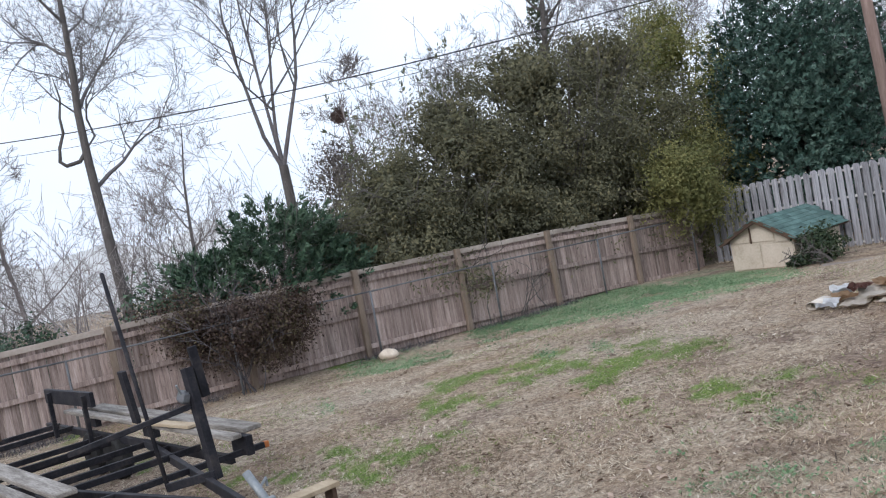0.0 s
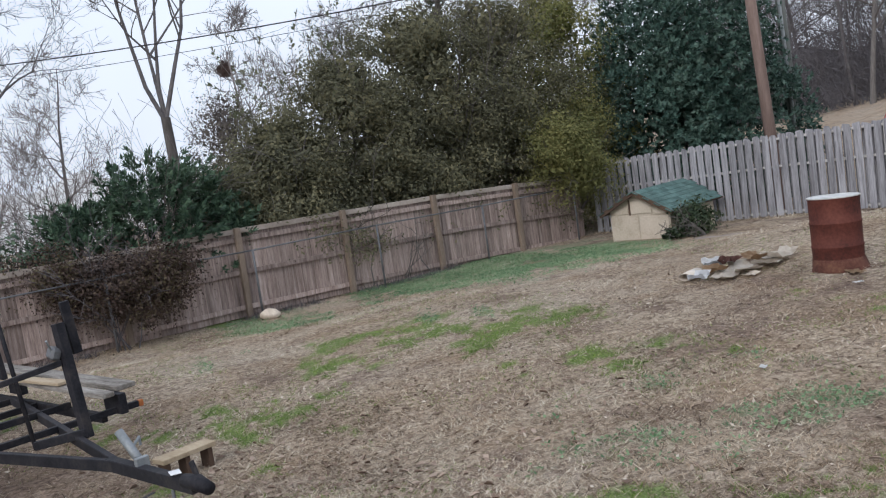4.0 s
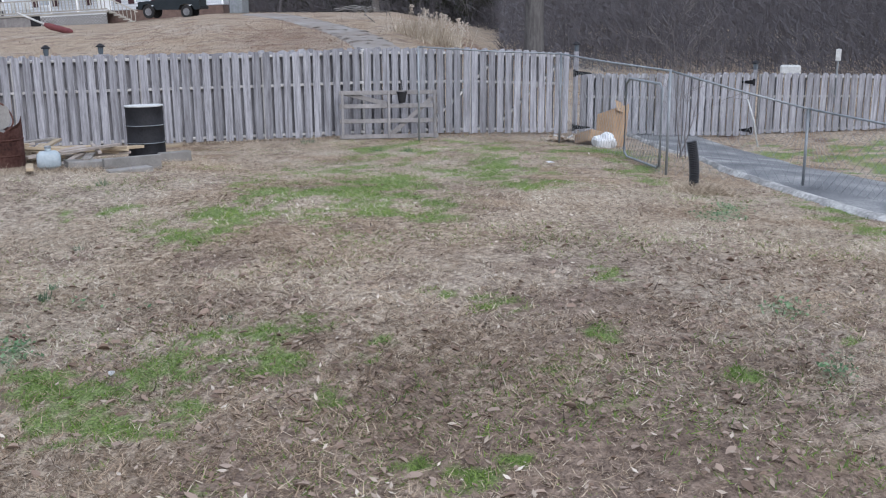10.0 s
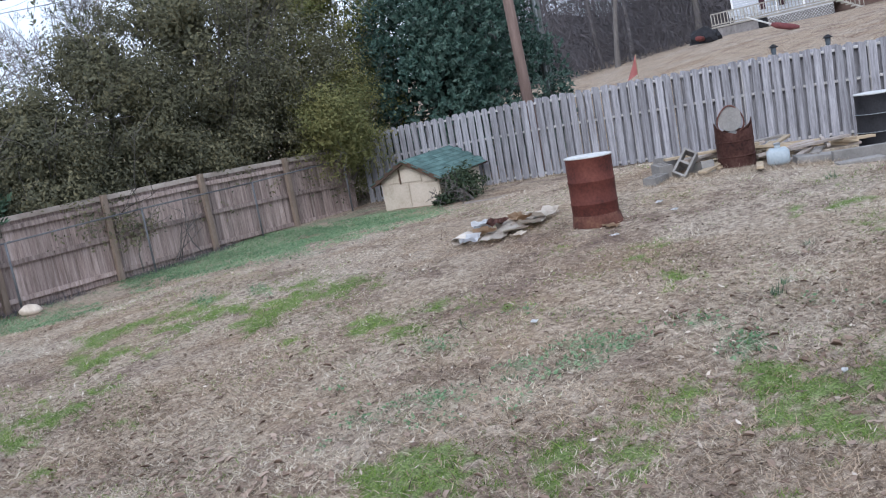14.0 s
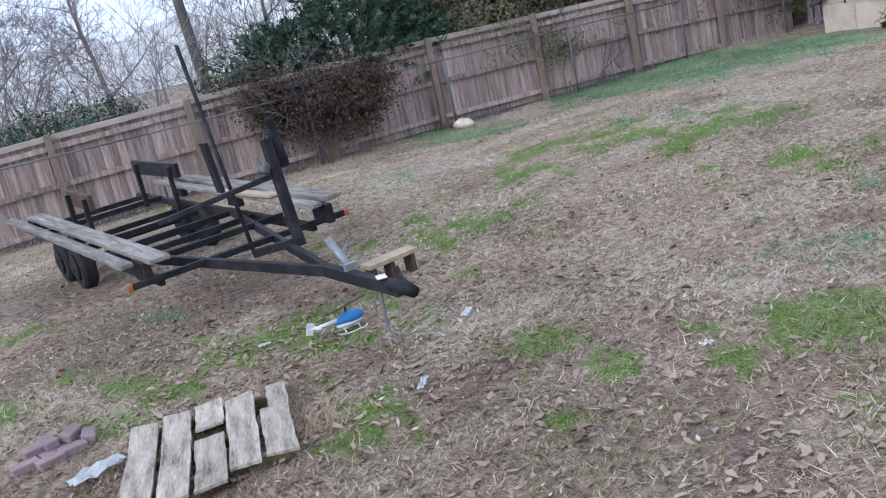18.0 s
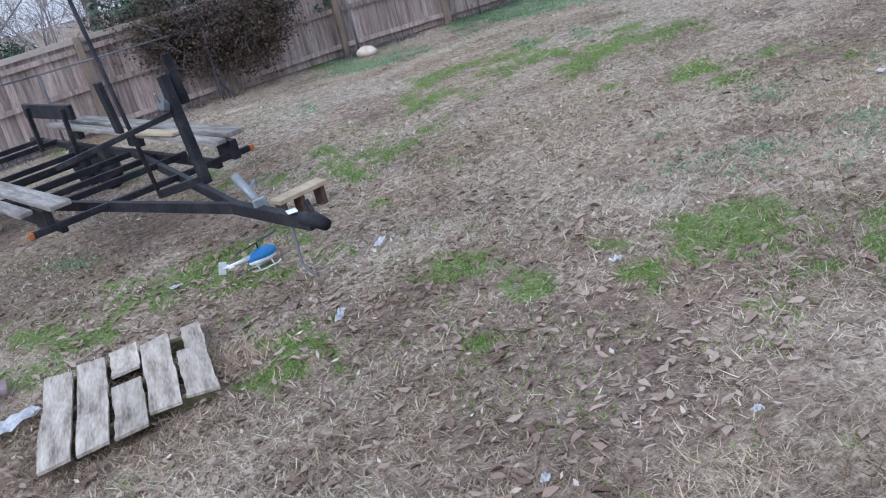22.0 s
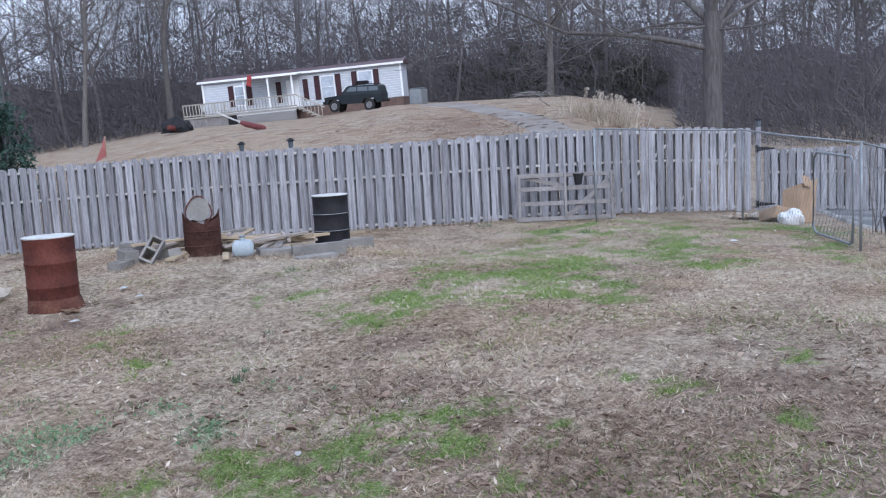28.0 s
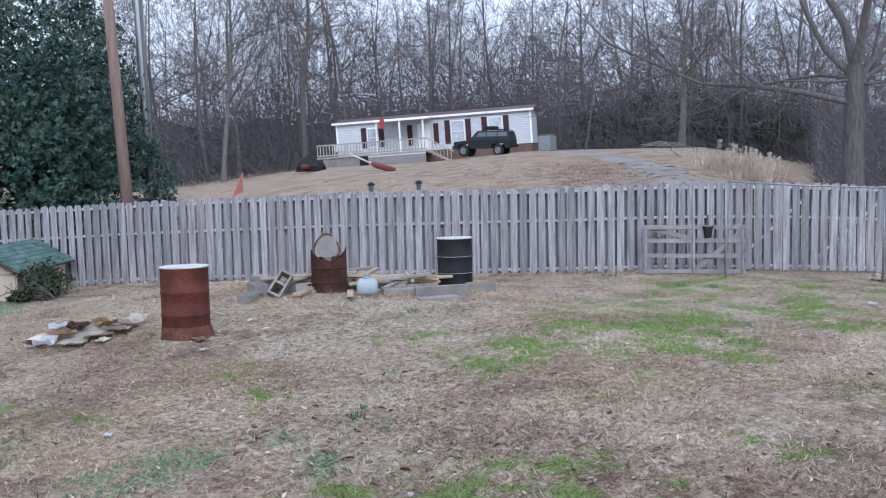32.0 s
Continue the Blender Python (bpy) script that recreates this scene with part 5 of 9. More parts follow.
    for yy, dz in ((0.75, 0.0), (1.45, -0.06), (2.0, -0.06), (2.9, -0.1), (3.35, -0.1), (4.4, -0.06), (Lb - 0.5, -0.06)):
        bar("crossmember", (-hw + 0.28, yy, z + dz), (hw - 0.28, yy, z + dz), 0.045, 0.06)
    # winch stand, masts and rod
    up_r = inv @ Vector((-0.09, 8.25, 0))
    wx, wy = up_r.x, up_r.y
    mast = bar("winch_post", (wx, wy, z), (wx - 0.02, wy + 0.12, z + 0.93), 0.075, 0.08)
    bar("side_board", (wx + 0.10, wy + 0.12, z + 0.66), (wx + 0.06, wy + 0.12, z + 1.09), 0.035, 0.075, TRAILER_BLACK, mast)
    bar("winch_arm", (wx - 0.05, wy + 0.1, z + 0.62), (wx - 0.95, wy + 0.55, z + 0.45), 0.04, 0.045)
    up_l = inv @ Vector((-0.78, 10.3, 0))
    bar("winch_post", (up_l.x + 0.02, up_l.y, z + 0.26), (up_l.x - 0.03, up_l.y, z + 0.80), 0.13, 0.05)
    rb, rt = inv @ Vector((-0.49, 8.45, 0.50)), inv @ Vector((-0.70, 9.0, 2.36))
    bm = bmesh.new()
    tube(bm, [rb, rt], 0.019, 10)
    part("guide_pole", bm, TRAILER_BLACK, t, "tall thin black guide pole", True)
    bar("step_bar", (wx - 0.02, wy - 0.04, z + 0.05), (rb.x, rb.y, z - 0.02), 0.05, 0.07)
    bm = bmesh.new()
    box(bm, (0.09, 0.12, 0.10), pose(wx - 0.08, wy + 0.14, z + 0.70, 10, 20, 0), 0.02)
    win = part("winch", bm, OLD_RAIL, mast, "grey hand winch")
    bm = bmesh.new()
    tube(bm, [(wx - 0.11, wy + 0.12, z + 0.73), (wx - 0.15, wy + 0.08, z + 0.82)], 0.010, 6)
    part("winch_handle", bm, GALV, win)
    # bunks: two planks each side
    for s, y0, y1 in ((-1, 0.05, 4.75), (1, -0.1, 4.4)):
        for k, (off, wd) in enumerate(((-0.14, 0.12), (0.10, 0.19))):
            xx = s * (hw - 0.16) + off
            bm = bmesh.new()
            beam(bm, (xx, y0 + 0.14 * k * s, z + 0.17), (xx, y1 - 0.3 * k, z + 0.16), wd, 0.045, bevel=0.008)
            rough_up(bm, 0.006, 9)
            part("bunk_board", bm, OLD_PLANK, t, "grey split bunk board")
        for yy in (y0 + 0.15, (y0 + y1) / 2, y1 - 0.5):
            bar("bunk_bracket", (s * (hw - 0.18), yy, z - 0.03), (s * (hw - 0.18), yy, z + 0.15), 0.07, 0.3)
    bar("loose_plank", (hw - 0.30, 0.75, z + 0.215), (hw - 0.40, 1.9, z + 0.215), 0.12, 0.03, PLANK_PALE, None, "broken pale plank")
    # guide boards on posts at the rear
    for p, q, mat in (((-2.50, 11.6, 0.95), (-2.12, 10.75, 0.95), DARK_TRIM), ((-1.93, 13.0, 0.95), (-1.28, 11.7, 0.95), TRAILER_BLACK)):
        p, q = inv @ Vector(p), inv @ Vector(q)
        bar("guide_board", p, q, 0.05, 0.17, mat, None, "weathered guide board on posts")
        for s in (0.15, 0.9):
            w = p.lerp(q, s)
            bar("guide_post", (w.x - 0.05, w.y, z - 0.1), (w.x - 0.05, w.y, w.z + 0.05), 0.05, 0.05)
    # wheels
    for s in (-1, 1):
        for yy in (2.95, 3.65):
            bm = bmesh.new()
            lathe(bm, [(0.14, -0.08), (0.235, -0.08), (0.26, -0.05), (0.26, 0.05), (0.235, 0.08), (0.14, 0.08)], 24)
            gz = ground_z(*(m @ Vector((s * (hw - 0.05), yy, 0))).xy)
            bmesh.ops.transform(bm, matrix=pose(s * (hw - 0.3), yy, gz + 0.25, 0, 90, 0), verts=bm.verts)
            w = part("wheel", bm, RUBBER, t)
            bm = bmesh.new()
            lathe(bm, [(0.145, -0.03), (0.145, 0.02), (0.12, 0.03), (0.05, 0.03), (0.04, 0.05)], 16)
            bmesh.ops.transform(bm, matrix=pose(s * (hw - 0.22), yy, gz + 0.25, 0, 90 * s, 0), verts=bm.verts)
            part("rim", bm, TRAILER_BLACK, w)
    for yy in (2.95, 3.65):
        bar("axle", (-hw + 0.3, yy, z - 0.27), (hw - 0.3, yy, z - 0.27), 0.05, 0.05)
    return t


boat_trailer()

# ---------------------------------------------------------------- plants


def leaves_mesh(name, centres, normals, size, rng, long=1.8, jitter=0.75, along=None):
    """Small four-cornered leaves, folded a little, at the given places."""
    n = len(centres)
    up = rng.normal(size=(n, 3))
    nn = normals + rng.normal(scale=jitter, size=(n, 3))
    nn /= np.linalg.norm(nn, axis=1)[:, None]
    u = np.cross(nn, up) if along is None else along
    u = u / (np.linalg.norm(u, axis=1)[:, None] + 1e-9)
    v = np.cross(nn, u)
    v /= np.linalg.norm(v, axis=1)[:, None] + 1e-9
    s = size * rng.uniform(0.6, 1.35, n)[:, None]
    a = centres - u * s * long * 0.5
    b = centres + v * s * 0.5 - nn * s * 0.12
    c = centres + u * s * long * 0.5
    d = centres - v * s * 0.5 - nn * s * 0.12
    verts = np.stack((a, b, c, d), 1).reshape(-1, 3)
    k = np.arange(n) * 4
    faces = np.column_stack((k, k + 1, k + 2, k + 3))
    me = bpy.data.meshes.new(name)
    me.vertices.add(len(verts))
    me.vertices.foreach_set("co", verts.ravel())
    me.loops.add(4 * n)
    me.loops.foreach_set("vertex_index", faces.ravel())
    me.polygons.add(n)
    me.polygons.foreach_set("loop_start", k)
    me.polygons.foreach_set("loop_total", np.full(n, 4))
    me.update()
    me.validate()
    return me


def clump_points(blobs, count, rng, clumps=60, spread=0.28, shell=0.55):
    """Leaf places gathered in clumps over the outside of ellipsoids (centre, radii)."""
    vol = np.array([(r[0] * r[1] * r[2]) ** (2 / 3) for _, r in blobs])
    out, nor = [], []
    for (c, r), k in zip(blobs, (vol / vol.sum() * count).astype(int)):
        m = max(6, int(clumps * k / count * len(blobs)))
        d = rng.normal(size=(m, 3))
        d /= np.linalg.norm(d, axis=1)[:, None]
        rad = rng.uniform(shell, 1.08, m)[:, None] * (1 + 0.14 * rng.normal(size=(m, 1)))
        cc = np.array(c) + d * rad * np.array(r)
        pick = rng.integers(0, m, k)
        sp = spread * np.mean(r) * rng.uniform(0.35, 1.2, m)
        p = cc[pick] + rng.normal(size=(k, 3)) * sp[pick][:, None] * np.array((1, 1, 0.75))
        out.append(p)
        nn = d[pick] + np.array((0, 0, 0.45))
        nor.append(nn)
    return np.concatenate(out), np.concatenate(nor)


def crown_spots(blobs, count, rng, low=0.85, high=1.06, inside=0.8):
    """Places over the outer face of ellipsoids (centre, radii), none within another one, and the way out at each."""
    area = np.array([(r[0] * r[1] + r[0] * r[2] + r[1] * r[2]) for _, r in blobs])
    pts, out = [], []
    for k, (c, r) in enumerate(blobs):
        m = int(count * area[k] / area.sum())
        d = rng.normal(size=(m, 3))
        d /= np.linalg.norm(d, axis=1)[:, None]
        p = np.array(c) + d * np.array(r) * rng.uniform(low, high, m)[:, None]
        ok = p[:, 2] > 0.15
        for j, (c2, r2) in enumerate(blobs):
            if j != k:
                ok &= (((p - np.array(c2)) / np.array(r2)) ** 2).sum(1) > inside ** 2
        pts.append(p[ok])
        out.append(d[ok])
    return np.concatenate(pts), np.concatenate(out)


def puff_crown(name, blobs, puffs, per, radius, size, rng, long=2.0, fill=0.25):
    """A crown of rounded leafy puffs with gaps between them, and a thin filling of leaves within."""
    c, d = crown_spots(blobs, puffs, rng)
    m = len(c)
    pr = radius * rng.uniform(0.55, 1.35, m)
    pick = np.repeat(np.arange(m), (per * (pr / radius) ** 2).astype(int))
    v = rng.normal(size=(len(pick), 3))
    v /= np.linalg.norm(v, axis=1)[:, None]
    rad = pr[pick] * rng.uniform(0, 1, len(pick)) ** 0.42
    far = v * rad[:, None] * np.array((1.0, 1.0, 0.8)) + d[pick] * (pr[pick] * np.maximum(0, (v * d[pick]).sum(1)) * rng.uniform(0, 0.9, len(pick)))[:, None]
    pts, nor = c[pick] + far, v * 0.8 + d[pick] * 0.4 + np.array((0, 0, 0.5))
    k = int(len(pts) * fill)
    b = rng.integers(0, len(blobs), k)
    w = rng.normal(size=(k, 3))
    w /= np.linalg.norm(w, axis=1)[:, None]
    inner = np.array([blobs[i][0] for i in b]) + w * np.array([blobs[i][1] for i in b]) * rng.uniform(0.45, 0.93, k)[:, None]
    pts, nor = np.concatenate((pts, inner)), np.concatenate((nor, w))
    pts[:, 2] = np.maximum(pts[:, 2], 0.05)
    return leaves_mesh(name, pts, nor, size, rng, long, 0.55)


def spray_crown(name, c, d, length, per, size, rng, long=2.5, fan=0.7):
    """Leaves set round short shoots that start at c and run along d."""
    m = len(c)
    d = d / np.linalg.norm(d, axis=1)[:, None]
    side = np.cross(d, rng.normal(size=(m, 3)))
    side /= np.linalg.norm(side, axis=1)[:, None]
    other = np.cross(d, side)
    pick = np.repeat(np.arange(m), per)
    s, a = rng.uniform(0, 1, len(pick)), rng.uniform(0, 6.283, len(pick))
    al = d[pick] * (fan + 0.8 * s ** 3)[:, None] + side[pick] * np.cos(a)[:, None] + other[pick] * np.sin(a)[:, None]
    al /= np.linalg.norm(al, axis=1)[:, None]
    ln = length * rng.uniform(0.6, 1.3, m)[pick]
    pts = c[pick] + d[pick] * (s * ln)[:, None] + al * size * long * 0.5
    return leaves_mesh(name, pts, d[pick] + np.array((0, 0, 0.35)), size, rng, long, 0.3, al)


def stems_under(blobs, count, rad, rnd, mat, t):
    out = []
    for k in range(count):
        c, r = blobs[k % len(blobs)]
        d = Vector((c[0] + rnd.gauss(0, 0.4) * r[0], c[1] + rnd.gauss(0, 0.4) * r[1], c[2] + 0.5 * r[2]))
        grow(rnd, (rnd.gauss(0, 0.15), rnd.gauss(0, 0.15), 0), d, d.length, rad, 2, out, 0.2, 0.02, (3, 5), 0.5, 0.006)
    link_mesh("stem", limbs_mesh("stem", out, mat), None, t)


def grow(rnd, start, direction, length, rad, depth, out, wander=0.25, gravity=0.05, kids=(3, 5), shrink=0.62, rmin=0.006):
    """A limb as a list of (points, radii), then its side limbs."""
    n = 5 if depth > 1 else 4
    p, d = Vector(start), Vector(direction).normalized()
    pts, rr = [p.copy()], [rad]
    for k in range(n):
        d = (d + wander * Vector((rnd.gauss(0, 1), rnd.gauss(0, 1), rnd.gauss(0, 0.7))) * 0.5 + Vector((0, 0, gravity))).normalized()
        p = p + d * length / n
        pts.append(p.copy())
        rr.append(max(rmin, rad * (1 - 0.75 * (k + 1) / n)))
    out.append((pts, rr, depth))
    if depth <= 0:
        return
    for k in range(rnd.randint(*kids)):
        s = rnd.uniform(0.3, 1.0)
        i = min(n - 1, int(s * n))
        q = pts[i].lerp(pts[i + 1], s * n - i)
        axis = (pts[i + 1] - pts[i]).normalized()
        side = axis.orthogonal()
        side.rotate(Matrix.Rotation(rnd.uniform(0, 6.28), 3, axis))
        nd = axis * rnd.uniform(0.6, 1.1) + side * rnd.uniform(0.5, 1.0) + Vector((0, 0, 0.12))
        grow(rnd, q, nd, length * shrink * rnd.uniform(0.7, 1.2), max(rmin, rr[i] * rnd.uniform(0.45, 0.7)), depth - 1, out, wander, gravity, kids, shrink, rmin)


def limbs_mesh(name, limbs, mat, sides=(3, 3, 4, 5, 6, 7)):
    verts, faces = [], []
    for pts, rr, depth in limbs:
        n = sides[min(depth, len(sides) - 1)]
        base = len(verts)
        for k, p in enumerate(pts):
            d = (pts[min(k + 1, len(pts) - 1)] - pts[max(0, k - 1)])
            x = d.cross(Vector((0.31, 0.17, 0.93)))
            x = x.normalized() if x.length > 1e-5 else Vector((1, 0, 0))
            y = d.normalized().cross(x)
            for j in range(n):
                a = 6.28318 * j / n
                verts.append(p + rr[k] * (math.cos(a) * x + math.sin(a) * y))
        for k in range(len(pts) - 1):
            for j in range(n):
                a, b = base + k * n + j, base + k * n + (j + 1) % n
                faces.append((a, b, b + n, a + n))
    me = bpy.data.meshes.new(name)
    me.from_pydata(verts, [], faces)
    me.materials.append(mat)
    me.update()
    me.polygons.foreach_set("use_smooth", [True] * len(me.polygons))
    return me


def trunk_limbs(rnd, height, rad, first=0.25, fork=0.0, depth=4, spread=0.9, count=12, lean=(0, 0), rmin=0.006, limb=0.45, kids=(3, 5), wander=0.3):
    """A tapering trunk with limbs set along it; the last steps are fine twigs."""
    out = []
    n = 10
    p = Vector((0, 0, 0))
    d = Vector((lean[0], lean[1], 1)).normalized()
    pts, rr = [p.copy()], [rad * 1.25]
    for k in range(n):
        d = (d + Vector((rnd.gauss(0, 0.05), rnd.gauss(0, 0.05), 0.04))).normalized()
        p = p + d * height / n
        pts.append(p.copy())
        rr.append(rad * (1 - 0.85 * ((k + 1) / n) ** 1.1))
    out.append((pts, rr, 5))
    for k in range(count):
        s = first + (0.98 - first) * (k + rnd.random()) / count
        i = min(n - 1, int(s * n))
        q = pts[i].lerp(pts[i + 1], s * n - i)
        a = rnd.uniform(0, 6.28)
        nd = Vector((math.cos(a) * spread, math.sin(a) * spread, rnd.uniform(0.35, 1.0)))
        grow(rnd, q, nd, height * limb * (1.08 - 0.75 * s) * rnd.uniform(0.7, 1.2), max(rmin, rr[i] * rnd.uniform(0.35, 0.6)), depth - 2, out, wander, 0.05, kids, 0.6, rmin)
    return out


MAGNOLIA = leafy("dark_glossy_leaves", [(0.020, 0.048, 0.038), (0.050, 0.098, 0.077), (0.11, 0.17, 0.135)], 0.5, 0.15)
HOLLY = leafy("blue_green_leaves", [(0.024, 0.052, 0.033), (0.055, 0.10, 0.062), (0.10, 0.155, 0.095)], 0.5, 0.12)
OLIVE = leafy("olive_leaves", [(0.078, 0.080, 0.054), (0.125, 0.126, 0.078), (0.20, 0.185, 0.105)], 0.7, 0.3)
LIGHT_OLIVE = leafy("light_olive_leaves", [(0.11, 0.12, 0.045), (0.175, 0.18, 0.07), (0.26, 0.245, 0.095)], 0.7, 0.35)
YELLOWG = leafy("yellow_green_leaves", [(0.09, 0.105, 0.03), (0.17, 0.18, 0.06), (0.27, 0.26, 0.10)], 0.6, 0.25)
DARK_PRIVET = leafy("dusky_evergreen_leaves", [(0.030, 0.034, 0.028), (0.055, 0.06, 0.045), (0.085, 0.09, 0.062)], 0.7, 0.15)
CEDAR = leafy("winter_cedar_sprays", [(0.075, 0.066, 0.062), (0.13, 0.115, 0.105), (0.19, 0.17, 0.145)], 0.8, 0.2)
SPROUT_LEAF = leafy("grey_green_leaves", [(0.07, 0.085, 0.05), (0.13, 0.145, 0.085), (0.21, 0.21, 0.13)], 0.6, 0.3)
VINE = leafy("dark_red_vine_leaves", [(0.032, 0.022, 0.019), (0.074, 0.047, 0.040), (0.105, 0.09, 0.048)], 0.6, 0.15)
IVY = leafy("ivy_leaves", [(0.02, 0.035, 0.018), (0.045, 0.07, 0.035), (0.08, 0.10, 0.055)], 0.5, 0.15)


def bush(name, base, blobs, count, size, mat, label, category, seed, stems=9, clumps=90, spread=0.26, shell=0.5, bark=BARK, long=1.8, stem_rad=0.05):
    """A crown of leaf clumps over ellipsoids with stems inside; blobs are (offset, radii) from the base."""
    rng = np.random.default_rng(seed)
    rnd = random.Random(seed)
    t = thing(name, base, label, category)
    pts, nor = clump_points(blobs, count, rng, clumps, spread, shell)
    pts[:, 2] = np.maximum(pts[:, 2], 0.05)
    me = leaves_mesh("crown", pts, nor, size, rng, long)
    link_mesh("crown", me, mat, t)
    out = []
    for k in range(stems):
        c, r = blobs[k % len(blobs)]
        d = Vector((c[0] + rnd.gauss(0, 0.4) * r[0], c[1] + rnd.gauss(0, 0.4) * r[1], c[2] + 0.5 * r[2]))
        grow(rnd, (rnd.gauss(0, 0.15), rnd.gauss(0, 0.15), 0), d, d.length * 1.0, stem_rad, 2, out, 0.2, 0.02, (3, 5), 0.5, 0.006)
    me = limbs_mesh("stem", out, bark)
    link_mesh("stem", me, None, t)
    return t


# magnolia-like evergreen behind the corner
def evergreen_tree():
    t = thing("evergreen_tree", on_ground(35.5, 28.5), "dense dark evergreen tree with glossy leaves behind the fence", "tree")
    blobs = [((0, 0, 3.5), (2.6, 2.6, 3.3)), ((1.0, -0.6, 1.9), (2.4, 2.0, 2.0)), ((-1.1, -0.5, 2.6), (1.9, 1.9, 2.4)), ((0.4, 0, 5.6), (1.7, 1.7, 1.9)), ((1.7, -0.9, 1.0), (1.5, 1.3, 1.4))]
    rng = np.random.default_rng(11)
    c, d = crown_spots(blobs, 2500, rng, 0.78, 1.03)
    pick = np.repeat(np.arange(len(c)), 6)
    c = c[pick] + rng.normal(0, 0.17, (len(pick), 3))
    c[:, 2] = np.maximum(c[:, 2], 0.1)
    d = d[pick] + rng.normal(0, 0.45, (len(pick), 3)) + np.array((0, 0, 0.35))
    link_mesh("crown", spray_crown("crown", c, d, 0.09, 8, 0.052, rng, 2.4, 0.55), MAGNOLIA, t)
    w = rng.normal(size=(9000, 3))
    w /= np.linalg.norm(w, axis=1)[:, None]
    inner = np.array((0, 0, 3.4)) + w * np.array((2.2, 2.2, 3.0)) * rng.uniform(0.3, 0.95, 9000)[:, None]
    link_mesh("inner_foliage", leaves_mesh("inner_foliage", inner, w, 0.11, rng, 1.8), MAGNOLIA, t)
    stems_under(blobs, 7, 0.06, random.Random(11), BARK, t)


evergreen_tree()


def puffy(name, base, blobs, puffs, per, radius, size, mat, label, category, seed, long=2.0, stems=8, stem_rad=0.05):
    t = thing(name, base, label, category)
    link_mesh("crown", puff_crown("crown", blobs, puffs, per, radius, size, np.random.default_rng(seed), long), mat, t)
    rng = np.random.default_rng(seed + 500)
    k = int(puffs * 22)
    b = rng.integers(0, len(blobs), k)
    w = rng.normal(size=(k, 3))
    w /= np.linalg.norm(w, axis=1)[:, None]
    inner = np.array([blobs[i][0] for i in b]) + w * np.array([blobs[i][1] for i in b]) * rng.uniform(0.2, 0.9, k)[:, None]
    inner[:, 2] = np.maximum(inner[:, 2], 0.05)
    link_mesh("inner_foliage", leaves_mesh("inner_foliage", inner, w, size * 2.4, rng, 1.8), mat, t)
    stems_under(blobs, stems, stem_rad, random.Random(seed), BARK, t)
    return t


# olive shrubs along the brown fence
for k, (az, r, h, wd, mat, sd) in enumerate(((12.0, 22.0, 3.7, 1.5, OLIVE, 1), (16.0, 23.4, 5.0, 1.9, OLIVE, 2), (20.5, 24.6, 6.1, 2.1, OLIVE, 3), (24.8, 25.8, 6.2, 2.1, OLIVE, 4), (28.0, 28.6, 6.6, 2.0, YELLOWG, 6))):
    puffy("broadleaf_tree" if mat is YELLOWG else "shrub", on_ground(az, r), [((0, 0, h * 0.55), (wd, wd, h * 0.45)), ((wd * 0.5, -0.3, h * 0.38), (wd * 0.75, wd * 0.75, h * 0.34)), ((-wd * 0.5, -0.1, h * 0.42), (wd * 0.75, wd * 0.75, h * 0.36)), ((0.2, 0, h * 0.85), (wd * 0.5, wd * 0.5, h * 0.2))],
          300, 210, 0.42, 0.037, mat, "yellow-green broadleaf tree behind the shrubs" if mat is YELLOWG else "tall olive-green feathery shrub behind the brown fence", "tree" if mat is YELLOWG else "shrub", 20 + sd, 2.3)
puffy("shrub", on_ground(28.4, 25.8), [((-0.3, -0.6, 2.4), (1.2, 1.2, 1.15)), ((-0.85, -1.7, 2.15), (1.0, 1.0, 0.8)), ((-0.55, -1.9, 1.6), (0.55, 0.6, 0.5)), ((0.2, 0.2, 1.6), (0.9, 0.9, 1.4))],
      150, 170, 0.40, 0.034, LIGHT_OLIVE, "light olive shrub drooping over the fence corner", "shrub", 25, 2.4)
puffy("cedar_tree", on_ground(8.6, 29.0), [((0, 0, 2.2), (1.5, 1.4, 2.2)), ((0.5, 0, 4.0), (0.8, 0.8, 1.4)), ((-0.9, 0.1, 1.6), (0.9, 0.9, 1.6))],
      110, 110, 0.36, 0.03, CEDAR, "dull grey-brown winter cedar behind the bushes", "tree", 27, 3.0)


def tall_sprouts(az, r, n, h, seed):
    """Upright leafy shoots that stand out of the shrubs."""
    t = thing("leafy_sprouts", on_ground(az, r), "tall upright shoots with sparse grey-green leaves", "shrub")
    rnd, rng = random.Random(seed), np.random.default_rng(seed)
    out, tips, ways = [], [], []
    for k in range(n):
        p = Vector((rnd.gauss(0, 0.55), rnd.gauss(0, 0.4), h * 0.35))
        grow(rnd, p, (rnd.gauss(0, 0.14), rnd.gauss(0, 0.14), 1), h * rnd.uniform(0.45, 0.66), 0.022, 1, out, 0.12, 0.05, (4, 6), 0.28, 0.006)
    for pts, _, depth in out:
        for a, b in zip(pts[2:], pts[3:]):
            tips.append(a)
            ways.append(b - a + Vector((0, 0, 0.02)))
    link_mesh("crown", spray_crown("crown", np.array(tips), np.array(ways), 0.16, 7, 0.045, rng, 2.6, 0.6), SPROUT_LEAF, t)
    link_mesh("stem", limbs_mesh("stem", out, BARK_FAR), None, t)


tall_sprouts(13.6, 23.2, 9, 6.3, 61)
tall_sprouts(16.9, 24.2, 8, 6.2, 62)
tall_sprouts(11.4, 22.6, 5, 4.6, 63)


